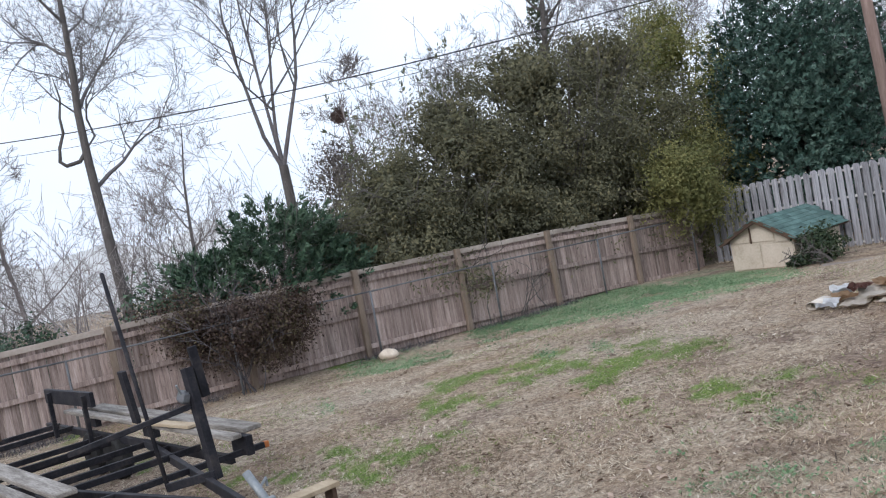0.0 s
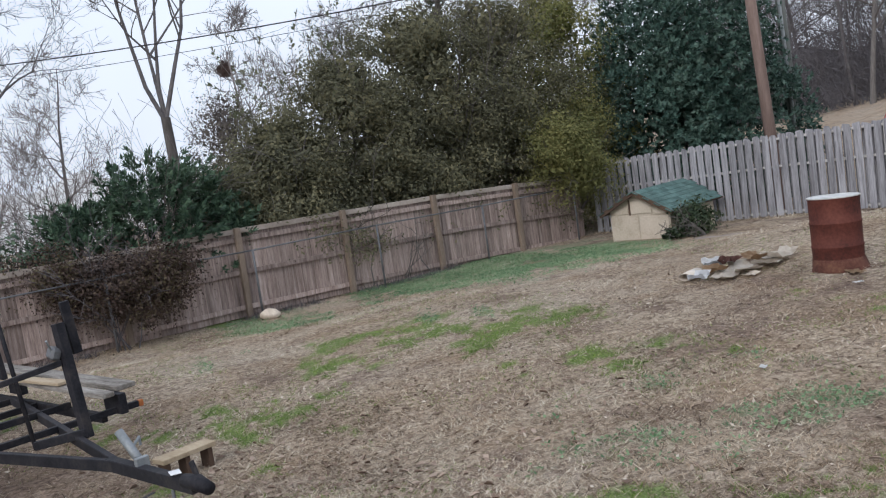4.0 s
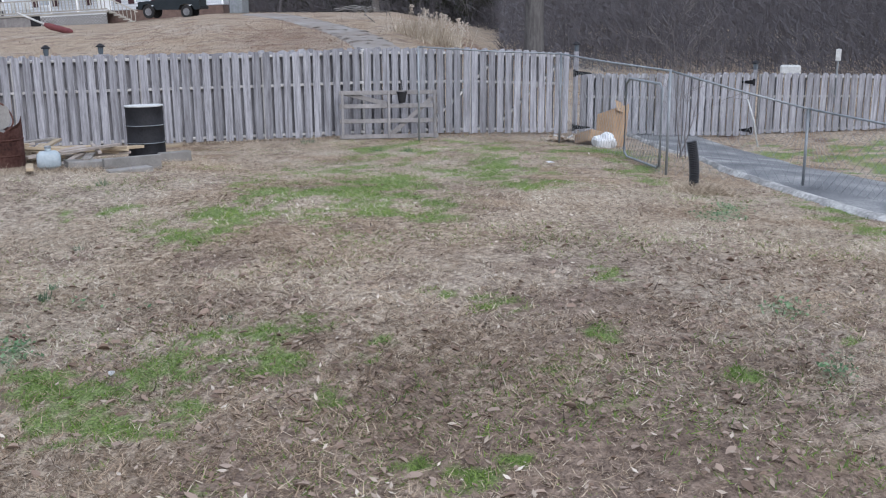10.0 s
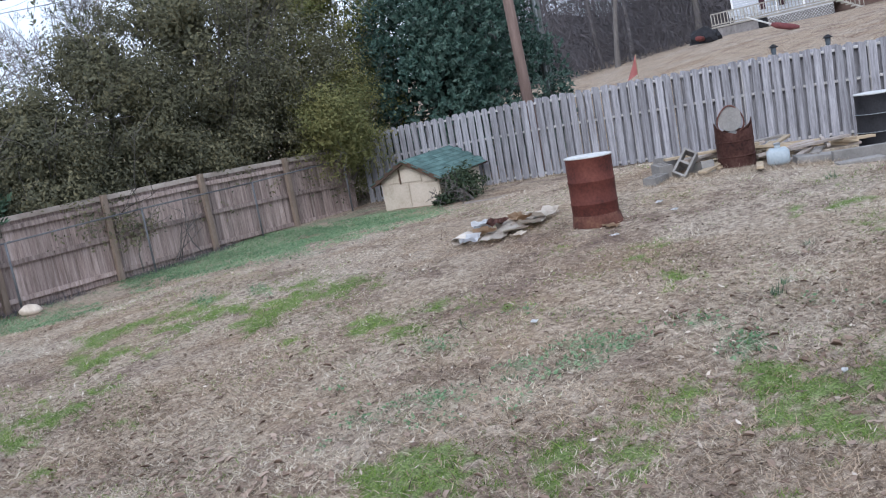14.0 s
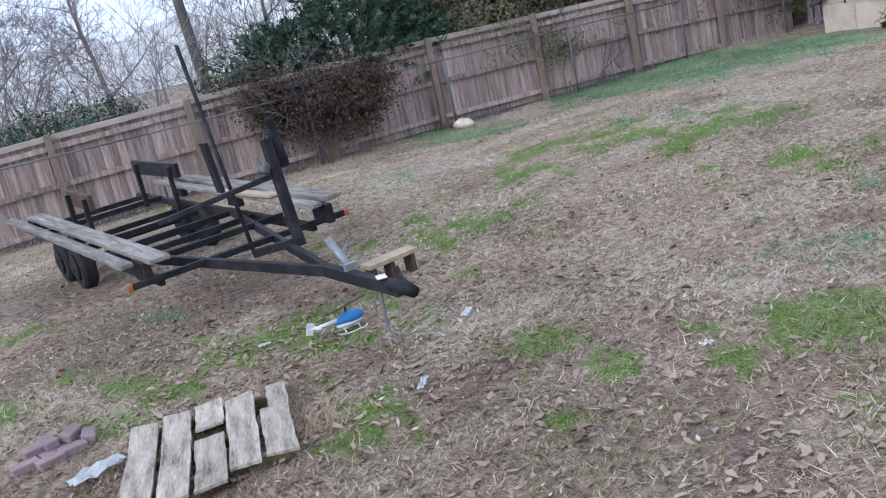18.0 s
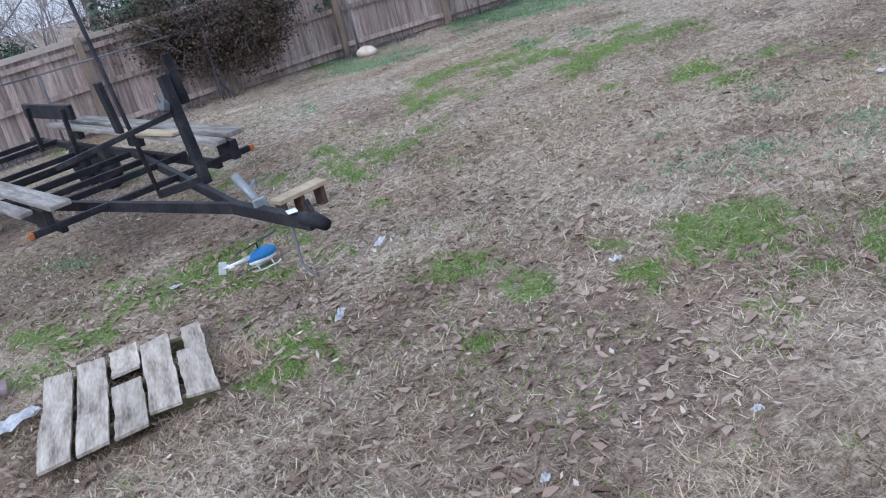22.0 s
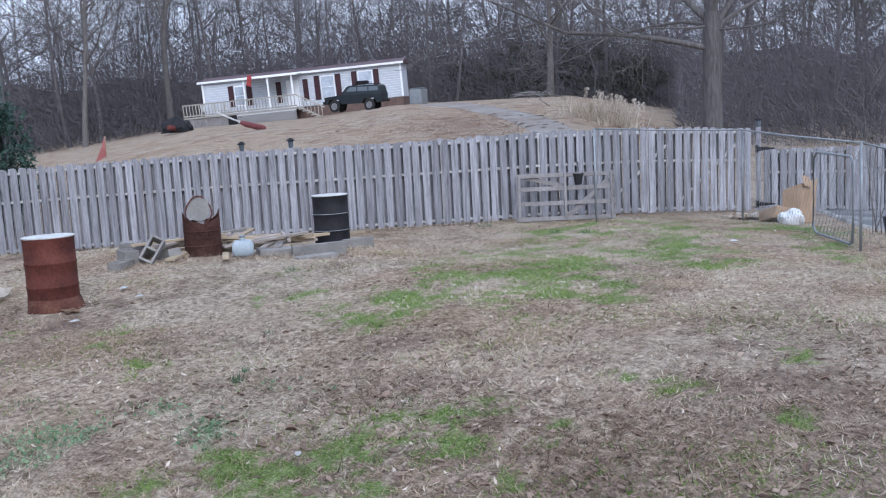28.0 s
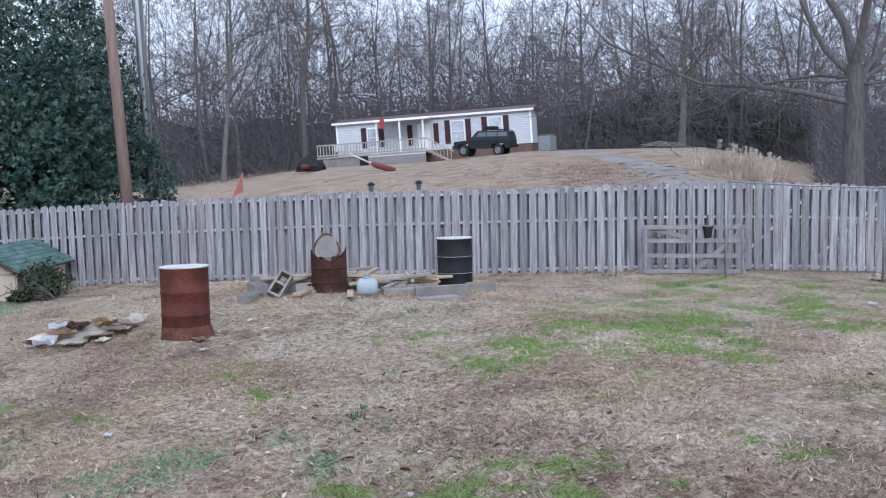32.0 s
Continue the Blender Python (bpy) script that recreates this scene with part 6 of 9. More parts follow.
# dark bush over the fence, vine on the fence
def laurel():
    t = thing("laurel_bush", on_ground(4.2, 20.2), "dark blue-green laurel leaning over the fence", "bush")
    blobs = [((0.35, 0, 2.0), (1.35, 1.1, 1.35)), ((-1.0, 0, 1.65), (1.05, 0.9, 0.9)), ((1.3, 0.2, 1.4), (0.9, 0.9, 0.95))]
    rng = np.random.default_rng(31)
    c, d = crown_spots(blobs, 1150, rng, 0.5, 0.96)
    d = d * np.array((1.0, 1.0, 0.5)) + rng.normal(0, 0.25, d.shape) + np.array((0, 0, 0.45))
    link_mesh("crown", spray_crown("crown", c, d, 0.42, 34, 0.042, rng, 3.0, 0.75), HOLLY, t)
    stems_under(blobs, 9, 0.05, random.Random(31), BARK, t)


laurel()
b = on_ground(2.2, 18.35)
bush("vine_thicket", b, [((0.1, 0, 1.2), (1.1, 0.45, 0.68)), ((-1.15, 0.15, 1.55), (0.75, 0.45, 0.5)), ((0.95, 0.05, 1.2), (0.55, 0.4, 0.6)), ((0.55, 0, 0.72), (0.5, 0.3, 0.4)), ((-0.75, 0.1, 1.05), (0.5, 0.3, 0.42))], 19000, 0.031, VINE, "dark red-brown vine thicket hanging over the fence", "vine", 33, stem_rad=0.014, stems=8, clumps=190, spread=0.3, bark=TWIG)
b = on_ground(35.2, 21.25)
bush("ivy_bush", b, [((0, 0, 0.33), (0.42, 0.36, 0.36)), ((-0.6, -0.1, 0.12), (0.25, 0.2, 0.14))], 3400, 0.042, IVY, "ivy growing up the dog house wall", "bush", 35, stems=6, clumps=60)

# bare trees
def bare_tree(name, az, r, height, rad, seed, label, lean=(0, 0), depth=4, count=14, first=0.25, limb=0.45, rmin=0.01, mat=BARK, zrot=0.0, kids=(3, 5)):
    t = thing(name, Matrix.Translation(on_ground(az, r, -0.1)) @ pose(0, 0, 0, 0, 0, zrot), label, "tree")
    limbs = trunk_limbs(random.Random(seed), height, rad, first, 0, depth, 0.9, count, lean, rmin, limb, kids)
    link_mesh("trunk", limbs_mesh("trunk", limbs[:1], mat), None, t)
    link_mesh("crown", limbs_mesh("crown", limbs[1:], mat), None, t)
    return t


def wide_tree():
    """A crooked trunk with long wandering limbs, one of them broken and bent."""
    t = thing("bare_tree", on_ground(-3.3, 33, -0.1), "tall bare winter tree with a broken twisted limb", "tree")
    limbs = trunk_limbs(random.Random(44), 15.5, 0.20, 0.34, 0, 5, 1.0, 15, (-0.03, 0.0), 0.006, 0.36, (5, 7), 0.5)
    link_mesh("trunk", limbs_mesh("trunk", limbs[:1], BARK), None, t)
    link_mesh("crown", limbs_mesh("crown", limbs[1:], TREE_TWIG), None, t)
    near = limbs[0][0][4]
    knots = [Vector(p) for p in ((0.02, 0, 0.35), (-0.25, -0.04, 0.05), (-0.62, -0.08, -0.02), (-0.80, -0.1, 0.14), (-0.74, -0.1, 0.55), (-0.58, -0.05, 1.0), (-0.60, 0.0, 1.5), (-0.44, 0.05, 2.1), (-0.55, 0.1, 2.8))]
    bent = [near + p + 0.05 * Vector(noise.noise_vector(p * 3)) for p in knots]
    link_mesh("broken_limb", limbs_mesh("broken_limb", [(bent, [0.075, 0.07, 0.066, 0.062, 0.055, 0.048, 0.04, 0.03, 0.015], 4)], BARK), None, t)


def forked_tree(az, r, height, rad, fork, stems, seed, label, open_=0.34):
    """A short trunk that parts into several steep limbs."""
    t = thing("bare_tree", on_ground(az, r, -0.1), label, "tree")
    rnd = random.Random(seed)
    f = height * fork
    trunk = [Vector((0, 0, 0)), Vector((-0.05, 0, f * 0.5)), Vector((-0.1, 0, f))]
    out = []
    for k in range(stems):
        a = 6.283 * (k + 0.3 * rnd.random()) / stems
        o = open_ * rnd.uniform(0.5, 1.2)
        grow(rnd, trunk[2] - Vector((0, 0, 0.6 * rnd.random())), (o * math.cos(a), 0.6 * o * math.sin(a), 1.0), (height - f) * rnd.uniform(0.75, 1.0), rad * 0.42, 4, out, 0.26, 0.05, (5, 6), 0.50, 0.006)
    link_mesh("trunk", limbs_mesh("trunk", [(trunk, [rad * 1.15, rad, rad * 0.85], 5)], BARK), None, t)
    link_mesh("crown", limbs_mesh("crown", out, TREE_TWIG), None, t)


wide_tree()
forked_tree(6.6, 36, 14.5, 0.20, 0.36, 4, 43, "forked bare winter tree behind the bushes", 0.42)
for k, (az, r, h, sd) in enumerate(((-15, 33, 7, 2), (-20, 34, 8, 5), (10.6, 33, 7, 6), (0.8, 40, 8, 10), (-8.5, 38, 7.5, 11))):
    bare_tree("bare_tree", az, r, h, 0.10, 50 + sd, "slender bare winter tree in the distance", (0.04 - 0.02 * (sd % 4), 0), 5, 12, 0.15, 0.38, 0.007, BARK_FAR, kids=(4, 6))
for az, r, h, sd in ((27.0, 44, 12.5, 3), (29.8, 42, 10.5, 4), (32.5, 46, 12.5, 8), (16.0, 40, 8.5, 9)):
    forked_tree(az, r, h, 0.12, 0.35, 3, 70 + sd, "pale bare winter tree rising behind the shrubs", 0.26)
iv = thing("ivy_clad_tree", on_ground(22.3, 36), "dark bare tree with ivy up its trunk", "tree")
limbs = trunk_limbs(random.Random(58), 12.5, 0.2, 0.45, 0, 4, 0.9, 16, (0, 0), 0.008, 0.26, (5, 7), 0.4)
link_mesh("trunk", limbs_mesh("trunk", limbs[:1], BARK), None, iv)
link_mesh("crown", limbs_mesh("crown", limbs[1:], BARK), None, iv)
ir = np.random.default_rng(58)
zz = ir.uniform(3.5, 10.5, 2600)
aa = ir.uniform(0, 6.283, 2600)
rr = ir.uniform(0.12, 0.42, 2600) * (0.6 + 0.4 * np.sin(zz * 1.7))
link_mesh("ivy", leaves_mesh("ivy", np.column_stack((rr * np.cos(aa), rr * np.sin(aa), zz)), np.column_stack((np.cos(aa), np.sin(aa), np.full(2600, 0.3))), 0.085, ir, 1.4), IVY, iv, "dark ivy on the trunk")
ns = thing("leaf_nest", at(10.05, 33.0, 5.6), "dark ball of dead leaves lodged in twigs", "nest")
bm = bmesh.new()
bmesh.ops.create_icosphere(bm, subdivisions=4, radius=0.24)
for v in bm.verts:
    v.co *= 1 + 0.35 * noise.noise(v.co * 9) + 0.25 * noise.noise(v.co * 24)
part("leaf_ball", bm, VINE, ns)

# woods behind the hill: a few grown trees, set many times
WOODS = []
rnd = random.Random(77)
for k in range(6):
    limbs = trunk_limbs(random.Random(100 + k), 17 + 2 * (k % 3), 0.17, 0.26, 0, 4, 1.0, 19, (0.03 * (k - 2), 0), 0.010, 0.40, (5, 6), 0.5)
    WOODS.append((limbs_mesh("trunk", limbs[:1], WOODS_BARK), limbs_mesh("crown", limbs[1:], WOODS_BARK)))
made = 0
for row, (r0, r1, cnt) in enumerate(((88, 98, 38), (98, 115, 42), (115, 145, 30))):
    for k in range(cnt):
        az = 36 + 72 * (k + rnd.random()) / cnt
        r = rnd.uniform(r0, r1) * (0.72 if az > 78 else 1.0)
        tr, cr = WOODS[rnd.randrange(6)]
        s = rnd.uniform(0.75, 1.2)
        t = thing("woodland_tree", Matrix.Translation(on_ground(az, r, -0.2)) @ pose(0, 0, 0, 0, 0, rnd.uniform(0, 360)) @ Matrix.Scale(s, 4), "bare grey-brown woodland tree behind the hill", "tree", "woods behind the hill")
        link_mesh("trunk", tr, None, t)
        link_mesh("crown", cr, None, t)
# undergrowth: twigs
rng = np.random.default_rng(5)


def twig_stuff(name, n, az0, az1, r0, r1, h, mat, label, wid=0.03, seed=5, long=1.4):
    """A tangle of thin twigs at all heights up to h."""
    rng = np.random.default_rng(seed)
    az, r = np.radians(rng.uniform(az0, az1, n)), rng.uniform(r0, r1, n)
    x, y = r * np.sin(az), r * np.cos(az)
    lump = 0.8 + 0.2 * np.sin(np.degrees(az) * 1.9 + r * 0.35) * np.sin(np.degrees(az) * 0.73 + 2 + r * 0.2)
    z = ground_zs(x, y) + h * lump * rng.uniform(0, 1, n) ** 1.4
    d = rng.normal(size=(n, 3)) * np.array((1, 1, 1.3))
    d /= np.linalg.norm(d, axis=1)[:, None]
    d *= long * rng.uniform(0.3, 1.3, n)[:, None]
    ox, oy = np.cos(az) * wid, -np.sin(az) * wid
    oz = wid * 0.6
    a = np.column_stack((x - ox, y - oy, z - oz))
    b = np.column_stack((x + ox, y + oy, z + oz))
    c = np.column_stack((x + d[:, 0], y + d[:, 1], np.maximum(z + d[:, 2], z - 0.4)))
    verts = np.stack((a, b, c), 1).reshape(-1, 3)
    k = np.arange(n) * 3
    me = bpy.data.meshes.new(name)
    me.vertices.add(3 * n)
    me.vertices.foreach_set("co", verts.ravel())
    me.loops.add(3 * n)
    me.loops.foreach_set("vertex_index", np.arange(3 * n))
    me.polygons.add(n)
    me.polygons.foreach_set("loop_start", k)
    me.polygons.foreach_set("loop_total", np.full(n, 3))
    me.update()
    return tagged(link_mesh(name, me, mat), label, "undergrowth", kind="stuff")


twig_stuff("undergrowth", 110000, 34, 79, 84, 128, 8.0, TWIG, "brown bare undergrowth at the edge of the woods", 0.022, 5, 1.5)
twig_stuff("undergrowth", 80000, 78, 112, 46, 84, 6.5, TWIG, "brown bare undergrowth beyond the driveway", 0.014, 6, 1.1)
# far thicket with haze painted in as pale twig colour
twig_stuff("undergrowth", 7500, -45, 14, 46, 62, 2.8, HAZE_TWIG, "grey thicket far behind the brown fence, coloured pale for haze", 0.012, 9, 0.9)
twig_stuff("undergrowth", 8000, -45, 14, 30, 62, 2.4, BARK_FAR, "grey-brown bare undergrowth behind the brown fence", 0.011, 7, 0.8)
twig_stuff("undergrowth", 90000, 34, 112, 112, 165, 17.0, TWIG, "brown-grey twigs of the far woods", 0.035, 8, 2.6)


def stem_stuff(name, n, az0, az1, r0, r1, h0, h1, rad, mat, label, seed):
    """Slender saplings, each a crooked three-sided stem."""
    rnd = random.Random(seed)
    limbs = []
    for k in range(n):
        p = on_ground(rnd.uniform(az0, az1), rnd.uniform(r0, r1), -0.1)
        h = rnd.uniform(h0, h1)
        d = Vector((rnd.gauss(0, 0.07), rnd.gauss(0, 0.07), 1.0))
        rr = rad * rnd.uniform(0.5, 1.3)
        pts = [p]
        for j in range(4):
            d = d + Vector((rnd.gauss(0, 0.07), rnd.gauss(0, 0.07), 0))
            pts.append(pts[-1] + d * h / 4)
        limbs.append((pts, [rr, rr * 0.85, rr * 0.65, rr * 0.45, rr * 0.2], 0))
        for j in range(5):
            q = pts[1 + j % 4]
            e = Vector((rnd.gauss(0, 0.6), rnd.gauss(0, 0.6), rnd.uniform(0.3, 0.9))) * h * 0.2
            limbs.append(([q, q + e * 0.5, q + e + Vector((0, 0, 0.1 * h))], [rr * 0.4, rr * 0.3, rr * 0.12], 0))
    return tagged(link_mesh(name, limbs_mesh(name, limbs, mat), None), label, "saplings", kind="stuff")


stem_stuff("saplings", 800, 34, 80, 86, 140, 4, 11, 0.045, WOODS_BARK, "slender bare saplings at the edge of the woods", 21)
stem_stuff("saplings", 420, 79, 112, 46, 85, 4, 10, 0.024, TWIG, "slender dark bare saplings beyond the driveway", 22)
# bare brush behind the brown fence
BRUSH = []
for k in range(5):
    rnd = random.Random(300 + k)
    out = []
    for j in range(9):
        a = rnd.uniform(0, 6.28)
        grow(rnd, (rnd.gauss(0, 0.3), rnd.gauss(0, 0.3), 0), (0.45 * math.cos(a), 0.45 * math.sin(a), 1.0), rnd.uniform(2.0, 3.6), 0.03, 2, out, 0.3, 0.05, (5, 7), 0.5, 0.006)
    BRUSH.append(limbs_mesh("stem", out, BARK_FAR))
rnd = random.Random(31)
for k in range(17):
    az = -34 + 50 * (k + rnd.random()) / 17
    t = thing("bare_bush", Matrix.Translation(on_ground(az, rnd.uniform(24, 42))) @ pose(0, 0, 0, 0, 0, rnd.uniform(0, 360)) @ Matrix.Scale(rnd.uniform(0.8, 1.25), 4), "bare grey-brown bush behind the brown fence", "bush", "brush behind the fence")
    link_mesh("stem", rnd.choice(BRUSH), None, t)
for k, (az, r, h, wd) in enumerate(((-12.5, 23.5, 1.9, 1.1), (-16.5, 22.5, 2.0, 1.2), (-9.0, 27.0, 1.8, 1.0), (-20.5, 25.0, 2.2, 1.3), (-1.8, 21.5, 2.3, 0.8))):
    bush("evergreen_shrub", on_ground(az, r), [((0, 0, h * 0.5), (wd, wd * 0.8, h * 0.5)), ((wd * 0.6, 0, h * 0.35), (wd * 0.6, wd * 0.6, h * 0.35))], 3500, 0.06, HOLLY, "low dull green shrub behind the brown fence", "shrub", 60 + k, clumps=80)

for k, (az, r, h, wd) in enumerate(((69.0, 93, 5.2, 2.6), (71.5, 95, 6.0, 3.0), (73.8, 92, 5.6, 2.8), (75.8, 90, 4.6, 2.4), (66.5, 98, 4.6, 2.4))):
    puffy("privet_thicket", on_ground(az, r), [((0, 0, h * 0.45), (wd, wd, h * 0.45)), ((wd * 0.6, 0, h * 0.35), (wd * 0.7, wd * 0.7, h * 0.36))], 60, 90, 0.7, 0.10, DARK_PRIVET, "dark green-grey evergreen thicket at the wood's edge", "shrub", 90 + k, 2.0, 4)

# distance
FAR = mottled("far_woods", [(0.066, 0.063, 0.069), (0.115, 0.109, 0.117)], 0.3, 1.2, 1.0, bump=0.0, vary=0.0)


def far_ridge(az0, az1, r, h, label, mat=FAR):
    verts, faces = [], []
    n = 90
    for k in range(n + 1):
        a = az0 + (az1 - az0) * k / n
        p = at(a, r)
        t = h * (0.8 + 0.3 * noise.noise(Vector((a * 0.35, 0, 0))) + 0.12 * noise.noise(Vector((a * 2.1, 3, 0))))
        verts += [(p.x, p.y, -3), (p.x, p.y, t)]
    for k in range(n):
        faces.append((2 * k, 2 * k + 2, 2 * k + 3, 2 * k + 1))
    return tagged(raw("backdrop", verts, faces, mat), label, "distant woods", kind="structure")


far_ridge(34, 112, 170, 9.0, "grey-brown distant bare woods")
# this ridge hides the ground beyond; its pale colour stands for haze
far_ridge(-60, 14, 64, 3.7, "distant tree line with haze put into its pale colour", FAR_HAZE)

# ---------------------------------------------------------------- things in the yard


def leaning_gate():
    """An old wooden gate frame that leans on the grey fence."""
    a, b = Vector((18.72, 7.25, -0.10)), Vector((19.52, 5.42, -0.12))
    x = (b - a).normalized()
    w, h = (b - a).length, 0.93
    y = Vector((-x.y, x.x, 0)) * -1
    if y.dot(a) < 0:
        y = -y
    m = Matrix((x, y, x.cross(y) if x.cross(y).z > 0 else -x.cross(y))).transposed().to_4x4()
    m.translation = a
    g = thing("wooden_gate", m @ pose(0, 0, 0, -9, 0, 0), "grey slatted wooden gate leaning against the fence", "gate")
    for z in (0.05, 0.36, 0.66, h):
        bm = bmesh.new()
        beam(bm, (0, 0, z), (w, 0, z + 0.01), 0.04, 0.085)
        part("slat", bm, OLD_GATE, g)
    for k, s in enumerate((0.03, 0.5, 0.97)):
        bm = bmesh.new()
        beam(bm, (w * s, -0.04, 0), (w * s, -0.04, h + 0.03), 0.05, 0.04)
        part("stile", bm, OLD_GATE, g)
    for p, q in (((0.1, 0.04, h), (w * 0.5, 0.04, 0.7)), ((w * 0.52, 0.04, 0.08), (w * 0.95, 0.04, h - 0.1))):
        bm = bmesh.new()
        beam(bm, p, q, 0.025, 0.09)
        part("brace", bm, OLD_GATE, g)
    bk = thing("plant_pot", a + x * 1.28 + y * 0.12 + Vector((0, 0, 0.72)), "black plastic pot hung on the leaning gate", "pot")
    bm = bmesh.new()
    lathe(bm, [(0.07, 0), (0.10, 0.2), (0.11, 0.2), (0.11, 0.23), (0.09, 0.23), (0.06, 0.03)], 18)
    part("pot", bm, BLACK_PIPE, bk)
    bm = bmesh.new()
    tube(bm, [(0.02, 0, 0.2), (0.06, 0.02, 0.45)], 0.012, 6)
    part("handle", bm, BLACK_PIPE, bk)


leaning_gate()


def concrete_block(loc, rot):
    b = thing("concrete_block", Matrix.Translation(loc) @ pose(0, 0, 0, *rot), "grey hollow concrete block on the ground", "block", "blocks by the burn barrel")
    bm = bmesh.new()
    L, W, H, t = 0.40, 0.20, 0.20, 0.032
    for y in (-W / 2 + t / 2, W / 2 - t / 2):
        box(bm, (L, t, H), pose(0, y, H / 2), 0.003)
    for x in (-L / 2 + t / 2, 0, L / 2 - t / 2):
        box(bm, (t, W - 2 * t + 0.004, H), pose(x, 0, H / 2), 0.003)
    part("block_body", bm, CONCRETE, b)
    return b


blk = concrete_block(on_ground(47.9, 14.2, 0.17), (0, 0, 0))
blk.matrix_basis = blk.matrix_basis @ pose(0, 0, 0, 62, 0, -47.9) @ pose(0, 0, 0, 0, 0, 58) @ Matrix.Translation((0, 0, -0.1))
concrete_block(on_ground(46.6, 14.5, -0.02), (0, 0, 60))
concrete_block(on_ground(46.2, 14.1, -0.1), (0, 0, 15))
concrete_block(on_ground(47.0, 14.8, 0.02), (4, 0, 100))
concrete_block(on_ground(48.8, 14.4, -0.06), (0, 10, 70))


def slab(az, r, size, rot, lift, label="grey concrete slab lying by the lumber"):
    s = thing("concrete_slab", Matrix.Translation(on_ground(az, r, lift)) @ pose(0, 0, 0, *rot), label, "slab")
    bm = bmesh.new()
    box(bm, size, pose(0, 0, size[2] / 2), 0.008)
    rough_up(bm, 0.006, 8)
    part("slab", bm, CONCRETE, s)


slab(54.9, 14.25, (0.60, 0.3, 0.10), (0, 4, -42), 0.0)
slab(57.2, 14.0, (0.78, 0.10, 0.2), (0, 0, -40), -0.02)
slab(57.0, 13.75, (0.60, 0.2, 0.08), (0, 0, -35), -0.03)
slab(59.5, 15.9, (0.5, 0.12, 0.16), (0, 0, -40), 0.0)

rnd = random.Random(21)
for k in range(20):
    az, r = 49.4 + 6.0 * rnd.random(), 14.7 + 0.9 * rnd.random()
    n = rnd.uniform(0.7, 1.9)
    w = rnd.choice((0.05, 0.09, 0.09, 0.13))
    pl = thing("plank", Matrix.Translation(on_ground(az, r, 0.03 + 0.022 * (k % 9))) @ pose(0, 0, 0, rnd.uniform(-4, 4), 0, rnd.choice((40, 55, 60, 70, 95, 120)) + rnd.uniform(-12, 12)),
               "pale sawn plank in the lumber heap", "plank", "lumber heap")
    bm = bmesh.new()
    box(bm, (w, n, 0.035), pose(0, 0, 0.018), 0.003)
    part("board", bm, rnd.choice((PLANK_PALE, PLANK_PALE, OLD_PLANK, CAP_WOOD)), pl)
for az, r, n, turn, tilt in ((53.4, 15.2, 2.0, 62, 7), (53.8, 15.0, 1.9, 66, 9), (54.3, 15.1, 1.6, 60, 6), (51.9, 14.0, 0.9, 128, 4), (52.6, 15.3, 1.7, 70, 5), (55.2, 15.2, 1.8, 72, 4), (56.4, 15.9, 2.2, 58, 3), (49.0, 14.9, 0.8, 35, 14), (48.9, 14.8, 0.8, 95, 14)):
    pl = thing("plank", Matrix.Translation(on_ground(az, r, 0.16 if n > 1 else 0.03)) @ pose(0, 0, 0, tilt, 0, turn), "pale yellow plank lying on the lumber heap", "plank", "lumber heap")
    bm = bmesh.new()
    box(bm, (0.09, n, 0.04), pose(0, 0, 0.02), 0.003)
    part("board", bm, PLANK_PALE, pl)

jug = thing("plastic_jug", on_ground(52.9, 14.1), "cloudy blue-white plastic jug beside the lumber", "jug")
bm = bmesh.new()
box(bm, (0.30, 0.2, 0.24), pose(0, 0, 0.125, 0, 0, -52), 0.05)
tube(bm, [(0, 0, 0.23), (0, 0, 0.29)], 0.04, 12)
part("jug_body", bm, mottled("cloudy_plastic", [(0.25, 0.30, 0.33), (0.40, 0.45, 0.48)], 5, 30, 0.4), jug, smooth=True)
bm = bmesh.new()
lathe(bm, [(0.045, 0.285), (0.045, 0.31), (0.03, 0.315)], 14)
part("cap", bm, GALV, jug)


def crumpled(name, az, r, size, turn, mat, label, category, lift=0.01, seed=1, rough=0.05, curl=0.0):
    """A thin bent sheet lying on the ground."""
    t = thing(name, Matrix.Translation(on_ground(az, r, lift)) @ pose(0, 0, 0, 0, 0, turn), label, category)
    bm = bmesh.new()
    n, k = 9, 6
    grid = []
    for i in range(n):
        row = []
        for j in range(k):
            u, v = i / (n - 1) - 0.5, j / (k - 1) - 0.5
            e = 1 + 0.12 * noise.noise(Vector((seed * 3.1, i * 0.7, j * 0.7)))
            z = rough * (0.6 + noise.noise(Vector((u * 4 + seed, v * 4, seed)))) + curl * (2 * u) ** 4 + 0.01
            row.append(bm.verts.new((size[0] * u * e, size[1] * v * e, max(0.004, z))))
        grid.append(row)
    for i in range(n - 1):
        for j in range(k - 1):
            bm.faces.new((grid[i][j], grid[i + 1][j], grid[i + 1][j + 1], grid[i][j + 1]))
    bmesh.ops.solidify(bm, geom=bm.faces[:], thickness=0.006)
    part("sheet", bm, mat, t)
    return t


